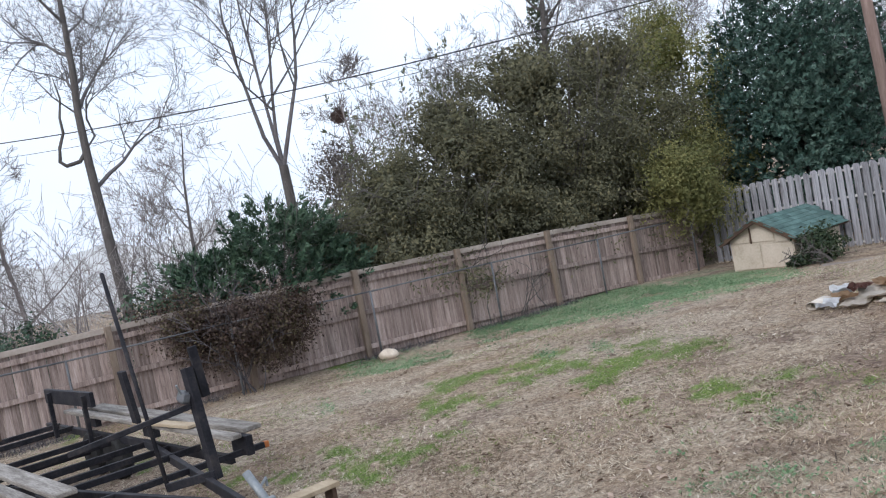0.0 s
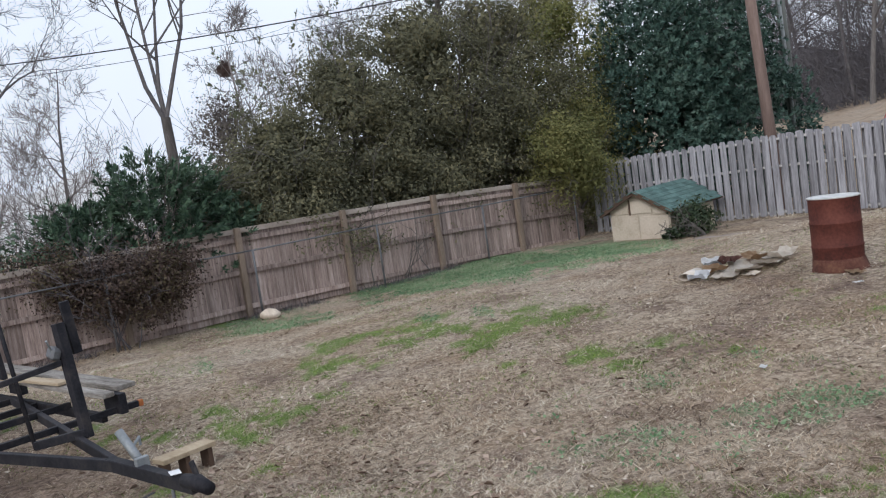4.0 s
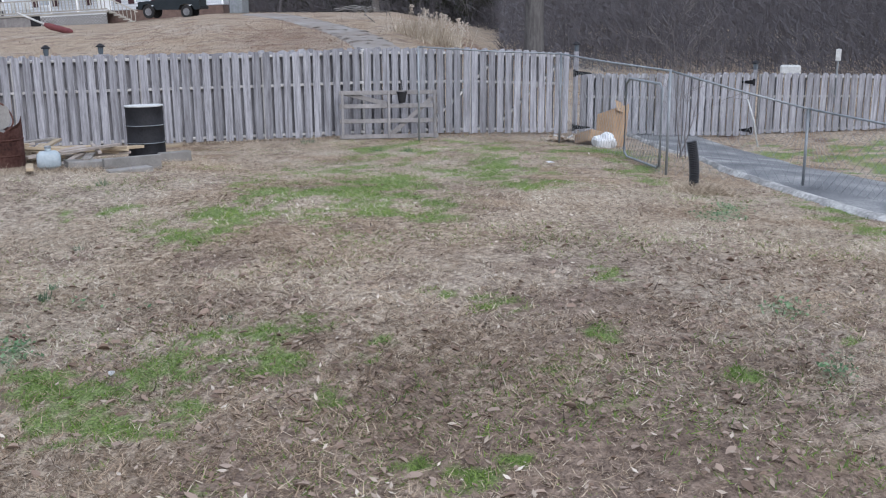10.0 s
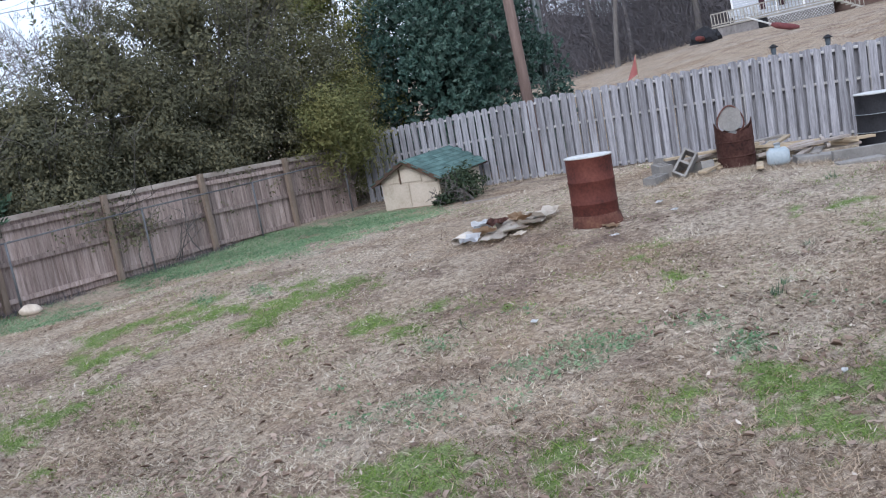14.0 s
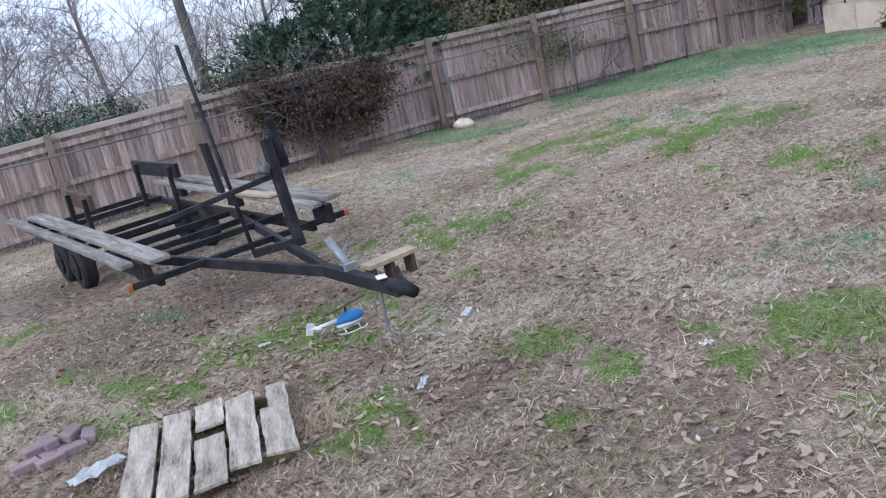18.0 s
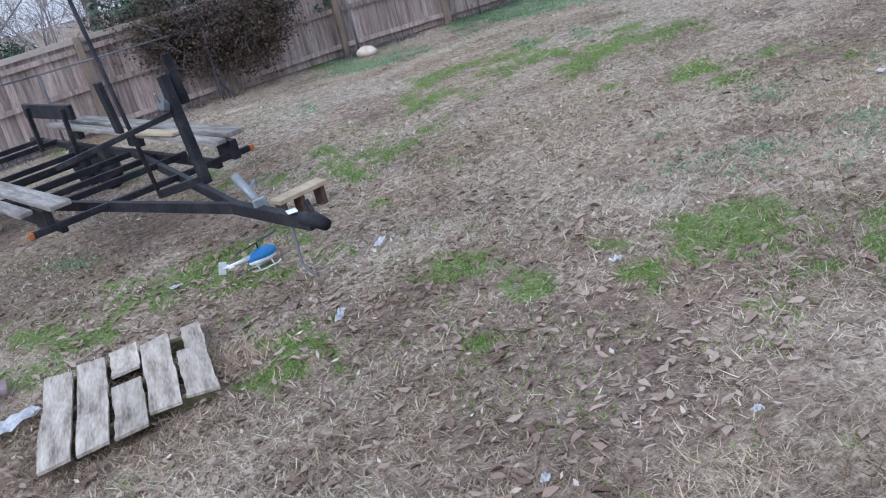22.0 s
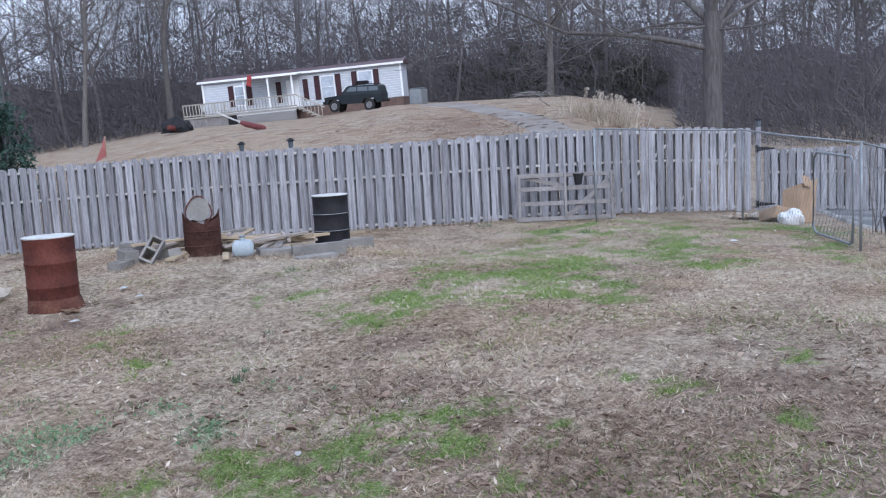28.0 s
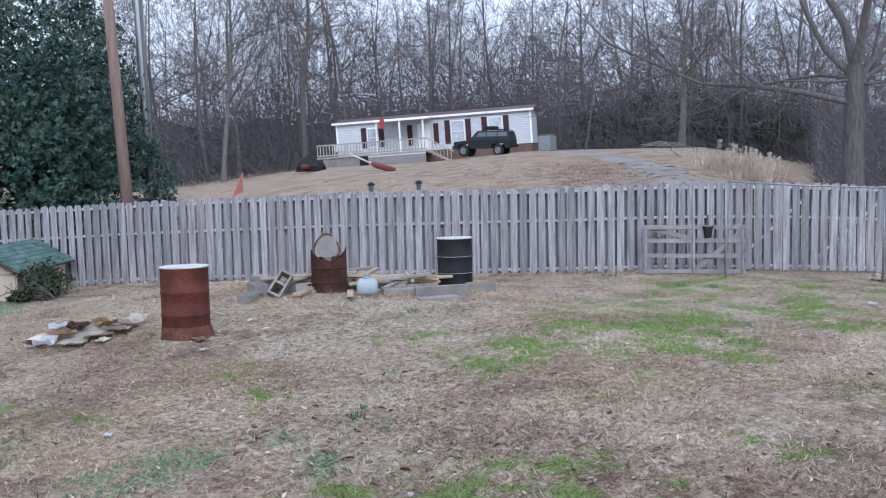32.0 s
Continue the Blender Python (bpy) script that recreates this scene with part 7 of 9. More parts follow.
for k, (az, r, a, b, turn, mat, says, lift, rgh, cu) in enumerate((
        (36.6, 12.6, 0.75, 0.32, 40, PALE_CARD, "flattened brown cardboard lying on the lawn", 0.02, 0.03, 0.02),
        (37.6, 12.8, 0.70, 0.34, 62, PALE_CARD, "torn pale cardboard lying on the lawn", 0.03, 0.03, 0.05),
        (38.9, 13.0, 0.62, 0.30, 40, PALE_CARD, "pale flattened cardboard near the rusty drum", 0.03, 0.03, 0.07),
        (39.5, 13.15, 0.42, 0.26, 15, PALE_CARD, "pale curled card near the rusty drum", 0.05, 0.03, 0.08),
        (38.2, 13.1, 0.34, 0.22, 80, CARDBOARD, "torn brown card on the heap", 0.07, 0.05, 0.06),
        (36.0, 12.75, 0.30, 0.22, 75, CARDBOARD, "small torn brown card on the lawn", 0.05, 0.05, 0.05),
        (37.9, 12.4, 0.22, 0.14, 20, PALE_CARD, "small pale scrap of card on the lawn", 0.015, 0.02, 0.02),
        (35.9, 13.1, 0.40, 0.24, 60, PAPER, "white crumpled paper on the cardboard heap", 0.07, 0.06, 0.05),
        (36.7, 13.0, 0.30, 0.26, 20, BURNT, "dark crumpled cloth on the cardboard heap", 0.08, 0.09, 0.02),
        (35.1, 12.5, 0.30, 0.2, 35, PAPER, "white crushed carton beside the cardboard", 0.03, 0.05, 0.06))):
    crumpled("cloth_scrap" if mat is BURNT else "paper_scrap" if mat is PAPER else "cardboard_sheet", az, r, (a, b), turn, mat, says, "cloth" if mat is BURNT else "paper" if mat is PAPER else "cardboard", lift=lift, seed=2 + k, rough=rgh, curl=cu)
crumpled("plywood_sheet", 36.9, 19.6, (1.25, 0.26), -36, CAP_WOOD, "pale weathered plywood strip lying by the dog house", "plywood", 0.05, 7, 0.02)
crumpled("paper_scrap", 43.2, 11.9, (0.35, 0.16), 70, CARDBOARD, "torn brown paper at the foot of the drum", "paper", 0.0, 8, 0.03)
t = thing("drain_tile", Matrix.Translation(on_ground(34.3, 12.6, 0.07)) @ pose(0, 0, 0, 0, 0, -58), "pale crushed tube lying on the lawn", "tube")
bm = bmesh.new()
n = 18
for rad, y0 in ((0.085, 0),):
    prof = []
    lathe(bm, [(0.065, 0.0), (0.07, 0.02), (0.065, 0.40), (0.058, 0.40), (0.058, 0.0)], n, False)
bmesh.ops.transform(bm, matrix=Matrix.Diagonal((1.3, 1, 0.75, 1)) @ pose(0, 0, 0, -90, 0, 0), verts=bm.verts)
part("tube", bm, PALE_CARD, t, smooth=True)


def pallet():
    c = on_ground(-8.6, 5.42, 0.0)
    p = thing("wooden_pallet", Matrix.Translation(c) @ pose(0, 0, 0, 0, -1.5, 3.0), "broken weathered grey wooden pallet lying in the leaves", "pallet")
    rnd = random.Random(8)
    xs = (-0.42, -0.22, -0.02, 0.17, 0.37)
    for k, x in enumerate(xs):
        if k == 2:
            spans = ((0.22, 0.60), (-0.58, 0.06))
        elif k == 4:
            spans = ((-0.40, 0.26), (0.24, 0.62))
        else:
            spans = ((-0.60 + (0.16 if k == 3 else 0), 0.58),)
        for i, (y0, y1) in enumerate(spans):
            bm = bmesh.new()
            n = 9
            w = 0.172 - 0.05 * (k == 4 and i == 1)
            ring = []
            for j in range(n + 1):
                y = y0 + (y1 - y0) * j / n
                tip = rnd.uniform(-0.03, 0.03) if j in (0, n) else 0.0
                l, r = -w / 2 + rnd.uniform(-0.005, 0.004), w / 2 + rnd.uniform(-0.004, 0.005)
                lift = 0.012 * math.sin(j * 0.7 + k)
                ring.append([bm.verts.new((x + a + (0.03 if k == 4 and i == 1 else 0), y + tip * (1 if a < 0 else -1), 0.078 + lift + b)) for a, b in ((l, 0), (r, 0), (r, 0.018), (l, 0.018))])
            for a, b in zip(ring, ring[1:]):
                for j in range(4):
                    bm.faces.new((a[j], a[(j + 1) % 4], b[(j + 1) % 4], b[j]))
            bm.faces.new(ring[0][::-1])
            bm.faces.new(ring[-1])
            bmesh.ops.recalc_face_normals(bm, faces=bm.faces[:])
            part("deck_board", bm, PALLET_WOOD, p, "split grey deck board" if i == 0 else "")
    for y in (-0.34, 0.06, 0.5):
        bm = bmesh.new()
        box(bm, (0.92, 0.05, 0.062), pose(-0.03, y, 0.042), 0.006)
        rough_up(bm, 0.008, 7)
        part("stringer", bm, MOSSY, p, "mossy rotten stringer")
    for y in (-0.34, 0.48):
        bm = bmesh.new()
        box(bm, (0.9, 0.1, 0.016), pose(-0.03, y, 0.008))
        part("bottom_board", bm, MOSSY, p)


pallet()

PAVER_ME = bpy.data.meshes.new("paver")
bm = bmesh.new()
box(bm, (0.175, 0.088, 0.055), pose(0, 0, 0.0275), 0.006)
bm.to_mesh(PAVER_ME)
bm.free()
PAVER_ME.materials.append(PAVER)
pc = on_ground(-17.2, 6.35)
for k, (x, y, z, turn, tilt) in enumerate(((-0.20, -0.08, 0.0, 30, 0), (-0.04, 0.0, 0.0, -60, 0), (0.06, 0.10, 0.0, 25, 0), (-0.13, 0.08, 0.05, 30, 6), (0.02, 0.18, 0.02, 40, 8), (0.15, 0.02, 0.0, 25, 0),
                                           (0.12, 0.20, 0.06, 70, 12), (-0.05, 0.13, 0.055, -55, 4), (0.24, 0.17, 0.02, 100, 18), (0.0, -0.1, 0.0, 35, 0))):
    p = pc + Vector((x * 0.8, y * 0.8, 0))
    p.z = ground_z(p.x, p.y) + z
    t = thing("paving_brick", Matrix.Translation(p) @ pose(0, 0, 0, tilt, 0, turn), "purple-grey paving brick in a small heap", "brick", "heap of paving bricks")
    link_mesh("brick", PAVER_ME, None, t)

crumpled("plastic_wrapper", -15.3, 5.75, (0.34, 0.14), 35, PAPER, "white and grey crumpled plastic wrapper", "litter", 0.02, 11, 0.05)
for k, (az, r, a, b, turn) in enumerate(((-4.2, 7.1, 0.10, 0.06, 20), (29.2, 3.33, 0.05, 0.035, 15), (14.7, 3.14, 0.05, 0.035, 60), (46.2, 12.6, 0.16, 0.08, 30), (4.5, 5.45, 0.17, 0.045, 70), (8.1, 6.55, 0.17, 0.05, 60), (22.1, 5.1, 0.08, 0.045, 10), (55.1, 5.65, 0.05, 0.035, 40), (38.0, 7.9, 0.08, 0.06, 40), (47.0, 12.0, 0.10, 0.07, 10), (43.4, 11.2, 0.10, 0.06, 0), (81.0, 15.4, 0.14, 0.1, 30))):
    crumpled("paper_scrap", az, r, (a, b), turn, PAPER, "small white scrap of litter on the lawn", "litter", 0.022, 20 + k, 0.02)


def low_bench():
    a, b = at(2.75, 7.95), at(5.75, 8.1)
    c = (a + b) / 2
    d = b - a
    g = ground_z(c.x, c.y)
    t = thing("low_bench", Matrix.Translation((c.x, c.y, g)) @ pose(0, 0, 0, 0, 0, math.degrees(math.atan2(d.y, d.x)) + 12), "small pale wooden bench by the trailer tongue", "bench")
    bm = bmesh.new()
    box(bm, (0.50, 0.16, 0.04), pose(0, 0, 0.19), 0.005)
    part("seat", bm, PLANK_PALE, t)
    for x in (-0.02, 0.23):
        bm = bmesh.new()
        box(bm, (0.045, 0.12, 0.18), pose(x * 0.85, 0, 0.085), 0.004)
        part("leg", bm, DARK_TRIM, t)
    bm = bmesh.new()
    box(bm, (0.045, 0.12, 0.18), pose(-0.2, 0, 0.085), 0.004)
    part("leg", bm, DARK_TRIM, t)


low_bench()

rk = thing("stone", on_ground(10.3, 18.9, 0.02), "pale rounded stone by the brown fence", "stone")
bm = bmesh.new()
bmesh.ops.create_icosphere(bm, subdivisions=3, radius=0.16)
for v in bm.verts:
    v.co = Vector((v.co.x * 1.25, v.co.y * 0.9, v.co.z * 0.7 + 0.07)) * (1 + 0.2 * noise.noise(v.co * 7))
part("rock", bm, STONE, rk, smooth=True)


def toy_helicopter():
    """The toy stands with its rotor at rest."""
    g = on_ground(0.9, 6.95)
    t = thing("toy_helicopter", Matrix.Translation(g) @ pose(0, 0, 0, 0, 0, 25), "blue and white toy helicopter", "toy")
    bm = bmesh.new()
    bmesh.ops.create_uvsphere(bm, u_segments=20, v_segments=12, radius=1.0)
    for v in bm.verts:
        x = v.co.x
        k = 1 - 0.35 * max(0, -x)
        v.co = Vector((0.13 * x + 0.02, 0.052 * v.co.y * k, 0.055 * v.co.z * k + 0.10))
    body = part("fuselage", bm, BLUE_PLASTIC, t, smooth=True)
    bm = bmesh.new()
    bmesh.ops.create_uvsphere(bm, u_segments=16, v_segments=8, radius=1.0)
    for v in bm.verts:
        v.co = Vector((0.115 * v.co.x + 0.02, 0.05 * v.co.y, 0.03 * v.co.z + 0.068))
    part("belly", bm, PAPER, body, "white belly", True)
    bm = bmesh.new()
    tube(bm, [(-0.06, 0, 0.11), (-0.30, 0, 0.125)], [0.018, 0.008], 8)
    boom = part("tail_boom", bm, PAPER, t, "white tail boom", True)
    bm = bmesh.new()
    box(bm, (0.06, 0.006, 0.09), pose(-0.30, 0, 0.13, 0, 20, 0), 0.002)
    part("tail_fin", bm, PAPER, boom)
    bm = bmesh.new()
    box(bm, (0.04, 0.10, 0.005), pose(-0.25, 0, 0.122), 0.001)
    part("stabiliser", bm, PAPER, boom)
    bm = bmesh.new()
    tube(bm, [(0.01, 0, 0.14), (0.01, 0, 0.20)], 0.007, 8)
    mast = part("rotor_mast", bm, BLACK_PIPE, t)
    for a in (15, 195):
        bm = bmesh.new()
        box(bm, (0.20, 0.025, 0.003), pose(0.01 + 0.11 * math.cos(radians(a)), 0.11 * math.sin(radians(a)), 0.198, 4, 0, a), 0.001)
        part("rotor_blade", bm, BLACK_PIPE, mast)
    for y in (-0.06, 0.06):
        bm = bmesh.new()
        tube(bm, [(-0.09, y, 0.012), (0.0, y, 0.008), (0.10, y, 0.008), (0.13, y, 0.02)], 0.006, 6)
        skid = part("skid", bm, PAPER, t)
        for x in (-0.05, 0.07):
            bm = bmesh.new()
            tube(bm, [(x, y, 0.01), (x, y * 0.4, 0.06)], 0.004, 5)
            part("strut", bm, PAPER, skid)


toy_helicopter()

# black corrugated pipe standing in a tuft
pp = thing("drain_pipe", on_ground(89.4, 13.6, -0.05), "black corrugated drain pipe standing in dry grass", "pipe")
bm = bmesh.new()
pts, rr = [], []
for k in range(61):
    s = k / 60
    pts.append((0.0, 0.03 + 0.10 * (s - 0.5) ** 2 + 0.06 * s, 0.72 * s))
    rr.append(0.072 if k % 2 else 0.062)
tube(bm, pts, rr, 16)
part("pipe", bm, BLACK_PIPE, pp)

# cardboard box and rubbish by the gate
bx = thing("cardboard_box", Matrix.Translation(on_ground(84.4, 20.2, 0.0)) @ pose(0, 0, 0, 0, 6, -25), "tall torn brown cardboard box by the gate", "box")
bm = bmesh.new()
box(bm, (0.55, 0.4, 0.74), pose(0, 0, 0.37), 0.01)
top = [f for f in bm.faces if f.normal.z > 0.9]
bmesh.ops.delete(bm, geom=top, context="FACES")
for v in bm.verts:
    if v.co.z > 0.6:
        v.co.z += 0.12 * math.sin(v.co.x * 9 + v.co.y * 5)
bmesh.ops.solidify(bm, geom=bm.faces[:], thickness=0.008)
part("box_wall", bm, CARDBOARD, bx)
bm = bmesh.new()
box(bm, (0.28, 0.008, 0.22), pose(-0.14, -0.22, 0.80, -24, 10, 0))
part("flap", bm, CARDBOARD, bx)
bx = thing("cardboard_box", Matrix.Translation(on_ground(83.4, 19.6, 0.0)) @ pose(0, 0, 0, 12, 14, 30), "collapsed brown cardboard box by the gate", "box")
bm = bmesh.new()
box(bm, (0.75, 0.5, 0.22), pose(0, 0, 0.13), 0.012)
rough_up(bm, 0.05, 4)
part("box_wall", bm, CARDBOARD, bx)
bg = thing("rubbish_bag", on_ground(84.1, 19.0, 0.0), "white plastic bag of rubbish by the gate", "bag")
bm = bmesh.new()
bmesh.ops.create_icosphere(bm, subdivisions=3, radius=0.25)
for v in bm.verts:
    v.co = Vector((v.co.x * 1.1, v.co.y * 0.9, max(-0.1, v.co.z * 0.75) + 0.1)) * (1 + 0.28 * noise.noise(v.co * 6))
part("bag", bm, PAPER, bg)
for k in range(7):
    crumpled("rubbish_scrap", 81.2 + 0.25 * k, 20.4 + 0.12 * (k % 3), (0.42, 0.30), 40 * k, (STONE, CARDBOARD, PAPER)[k % 3], "crumpled scrap of rubbish beside the fence", "litter", 0.0, 40 + k, 0.10)


def chain_link():
    """Old chain-link fence: posts, top rails, a small gate and wire mesh."""
    pts = [(73.4, 19.7, 1.74), (81.5, 20.0, 1.58), (87.6, 15.0, 1.57), (95.0, 14.9, 1.07), (103.0, 13.2, 0.95), (125.0, 11.5, 0.95)]
    base = on_ground(87.6, 15.0)
    f = thing("chain_link_fence", base, "galvanised chain-link fence with a bent top rail", "fence")
    W = []
    for az, r, z in pts:
        p = at(az, r)
        W.append((Vector((p.x, p.y, ground_z(p.x, p.y))) - base, Vector((p.x, p.y, z)) - base))
    for b, t in W:
        bm = bmesh.new()
        tube(bm, [b - Vector((0, 0, 0.1)), t + Vector((0, 0, 0.02))], 0.021, 10)
        post = part("post", bm, GALV, f, smooth=True)
    for (b0, t0), (b1, t1) in zip(W, W[1:]):
        bm = bmesh.new()
        tube(bm, [t0, t0.lerp(t1, 0.5) - Vector((0, 0, 0.015)), t1], 0.016, 8)
        part("top_rail", bm, GALV, f, smooth=True)
        bm = bmesh.new()
        n = int((b1 - b0).length / 0.13)
        for k in range(n):
            for s in (1, -1):
                u = k / n
                v = min(1, max(0, u + s * 0.9 / max(1, (b1 - b0).length)))
                p = b0.lerp(b1, u)
                q = t0.lerp(t1, v)
                tube(bm, [p, q], 0.0022, 3, False)
        part("wire_mesh", bm, GALV, f)
    g = thing("chain_link_gate", on_ground(87.2, 15.3, 0.02), "small galvanised chain-link gate standing open", "gate")
    d = (at(85.2, 16.6) - at(87.2, 15.3))
    d.z = 0
    bm = bmesh.new()
    tube(bm, [(0, 0, 0.05), (0, 0, 1.2), (d * 0.06).to_tuple()[:2] + (1.3,), (d * 0.9).to_tuple()[:2] + (1.3,), d.to_tuple()[:2] + (1.2,), d.to_tuple()[:2] + (0.1,), (d * 0.9).to_tuple()[:2] + (0.03,), (d * 0.06).to_tuple()[:2] + (0.03,), (0, 0, 0.1)], 0.02, 8)
    part("gate_frame", bm, GALV, g, smooth=True)
    bm = bmesh.new()
    for k in range(12):
        for s in (1, -1):
            a, b = k / 12, min(1, max(0, k / 12 + 0.6 * s))
            tube(bm, [(d.x * a, d.y * a, 0.05), (d.x * b, d.y * b, 0.05 + 1.25 * abs(b - a) / 0.6)], 0.0022, 3, False)
    part("wire_mesh", bm, GALV, g)
    # low rail before the brown fence
    side = Vector((math.sin(radians(15)), -math.cos(radians(15))))
    p0 = left_point(-9) + side * 0.45
    h = thing("chain_link_fence", (p0.x, p0.y, ground_z(p0.x, p0.y)), "old chain-link rail standing before the brown fence", "fence")
    base = Vector(h.matrix_basis.translation)
    line = []
    for k in range(10):
        s = -9 + 2.85 * k
        w = left_point(s) + side * 0.45
        line.append(Vector((w.x, w.y, 1.0 - 0.008 * (s + 9) + 0.02 * (k % 2))) - base)
        bm = bmesh.new()
        tube(bm, [Vector((w.x, w.y, ground_z(w.x, w.y) - 0.05)) - base, line[-1]], 0.022, 8)
        part("post", bm, OLD_RAIL, h, smooth=True)
    for a, b in zip(line, line[1:]):
        bm = bmesh.new()
        tube(bm, [a, b], 0.016, 8)
        part("top_rail", bm, OLD_RAIL, h, smooth=True)


chain_link()

sp = thing("bare_sapling", on_ground(88.4, 17.6), "thin bare sapling beside the chain-link gate", "sapling")
out = []
rnd = random.Random(71)
for k in range(5):
    grow(rnd, (rnd.gauss(0, 0.05), rnd.gauss(0, 0.05), 0), (rnd.gauss(0, 0.22), rnd.gauss(0, 0.22), 1), rnd.uniform(1.5, 2.4), 0.011, 2, out, 0.22, 0.05, (5, 7), 0.42, 0.003)
link_mesh("stem", limbs_mesh("stem", out, BARK_FAR), None, sp)
ws = thing("white_stick", on_ground(92.5, 23.3), "thin white rod leaning on the gate", "rod")
bm = bmesh.new()
tube(bm, [(0.0, 0.0, 0.0), (0.1, 0.12, 0.6), (0.3, 0.28, 1.05)], 0.018, 8)
part("rod", bm, WHITE_METAL, ws, smooth=True)
vs = thing("climbing_vine", (*left_point(11.7), 0.0), "thin dark vine stems climbing the brown fence", "vine")
out = []
rnd = random.Random(72)
for k in range(5):
    grow(rnd, (rnd.uniform(-0.9, 0.9), -0.1, -0.4), (rnd.uniform(-0.7, 0.7), 0.0, 1), rnd.uniform(0.9, 1.5), 0.016, 1, out, 0.5, 0.0, (3, 5), 0.5, 0.006)
for pts, rr, _ in out:
    for p in pts:
        p.y = -0.16 + 0.268 * p.x
link_mesh("stem", limbs_mesh("stem", out, BARK), None, vs)

# hinges, lanterns, posts
def lantern(az, r, z, label="black post lantern behind the fence"):
    p = at(az, r, z)
    t = thing("post_lantern", on_ground(az, r), label, "lantern")
    h = z - t.matrix_basis.translation.z
    bm = bmesh.new()
    box(bm, (0.10, 0.10, h), pose(0, 0, h / 2), 0.004)
    part("lantern_post", bm, GREY_WOOD, t)
    bm = bmesh.new()
    lathe(bm, [(0.035, h), (0.05, h + 0.02), (0.06, h + 0.14), (0.055, h + 0.15)], 8)
    part("lamp_glass", bm, GLASS_DARK, t)
    bm = bmesh.new()
    lathe(bm, [(0.10, h + 0.15), (0.10, h + 0.165), (0.02, h + 0.22)], 8)
    part("lamp_cap", bm, BLACK_PAINT, t)


lantern(53.3, 22.6, 1.55)
lantern(56.05, 22.2, 1.58)
lantern(82.35, 22.9, 1.5, "black post lantern at the driveway gate")
lantern(92.1, 25.3, 0.98, "black post lantern at the driveway gate")


def hinge_set(az, r, zs, flip):
    for z in zs:
        p = at(az, r, z)
        t = thing("gate_hinge", Matrix.Translation(p) @ pose(0, 0, 0, 0, 0, -az), "black iron strap hinge on the driveway gate", "hinge")
        bm = bmesh.new()
        q = [bm.verts.new(v) for v in ((0, 0, -0.05), (0.34 * flip, 0, -0.012), (0.34 * flip, 0, 0.012), (0, 0, 0.05))]
        bm.faces.new(q)
        bmesh.ops.solidify(bm, geom=bm.faces[:], thickness=0.012)
        part("strap", bm, BLACK_PAINT, t)
        bm = bmesh.new()
        box(bm, (0.06, 0.014, 0.16), pose(-0.03 * flip, 0, 0), 0.003)
        part("leaf", bm, BLACK_PAINT, t)


hinge_set(82.35, 22.25, (1.06, -0.13), 1)
hinge_set(92.0, 24.8, (0.72, -0.42), -1)

mb = thing("mailbox", Matrix.Translation(on_ground(93.9, 30)) @ pose(0, 0, 0, 0, 0, -94), "white mailbox on a post beyond the fence", "mailbox")
hz = 0.60 - mb.matrix_basis.translation.z
bm = bmesh.new()
box(bm, (0.1, 0.1, hz), pose(0, 0, hz / 2), 0.005)
part("post", bm, GREY_RAIL, mb)
bm = bmesh.new()
box(bm, (0.56, 0.25, 0.28), pose(0, 0, hz + 0.1), 0.05)
part("box_shell", bm, WHITE_METAL, mb)
sg = thing("road_sign", on_ground(96.25, 34), "small pale road sign on a post", "sign")
hz = 0.75 - sg.matrix_basis.translation.z
bm = bmesh.new()
tube(bm, [(0, 0, 0), (0, 0, hz + 0.4)], 0.03, 8)
part("post", bm, GALV, sg)
bm = bmesh.new()
box(bm, (0.16, 0.02, 0.36), pose(-0.03, 0, hz + 0.2, 0, 0, -96), 0.006)
part("plate", bm, WHITE_METAL, sg)
st = thing("marker_flag", on_ground(46.0, 25.5), "faded pink marker flag on a stake", "flag")
bm = bmesh.new()
tube(bm, [(0, 0, 0), (0.02, 0, 2.45)], 0.012, 6)
part("stake", bm, PLANK_PALE, st)
bm = bmesh.new()
v = [bm.verts.new(p) for p in ((0.0, 0, 2.45), (0.02, 0.02, 1.95), (-0.22, 0.16, 1.82), (-0.06, 0.06, 2.2))]
bm.faces.new(v)
bmesh.ops.solidify(bm, geom=bm.faces[:], thickness=0.004)
part("cloth", bm, mottled("faded_pink", [(0.45, 0.17, 0.16), (0.6, 0.28, 0.26)], 5, 30, 0.8), st)

# on the hill
um = thing("patio_umbrella", Matrix.Translation(on_ground(53.6, 56.0, 0.2)) @ pose(0, 0, 0, 0, 0, -55), "folded maroon patio umbrella lying on the hill", "umbrella")
bm = bmesh.new()
tube(bm, [(0.0, 0, 0.15), (-1.5, 0, 0.85)], 0.05, 8)
part("pole", bm, WHITE_METAL, um, "white pole")
bm = bmesh.new()
tube(bm, [(-0.25, 0, 0.26), (0.0, 0, 0.15), (0.9, 0, -0.1), (1.1, 0, -0.12)], [0.09, 0.15, 0.16, 0.08], 12)
rough_up(bm, 0.03, 5)
part("folded_canopy", bm, mottled("maroon_cloth", [(0.10, 0.03, 0.035), (0.17, 0.06, 0.06)], 5, 30, 0.9), um)
fl = thing("banner", at(54.0, 75.0, 4.45), "red banner hung on the porch", "flag")
bm = bmesh.new()
box(bm, (0.32, 0.02, 0.75), pose(0, 0, 0, 0, 8, -50), 0.0)
rough_up(bm, 0.08, 3)
part("cloth", bm, RED_PLASTIC, fl)
hp = thing("covered_mower", on_ground(49.9, 70.0), "dark tarpaulin heap with red machinery beside the porch", "mower")
bm = bmesh.new()
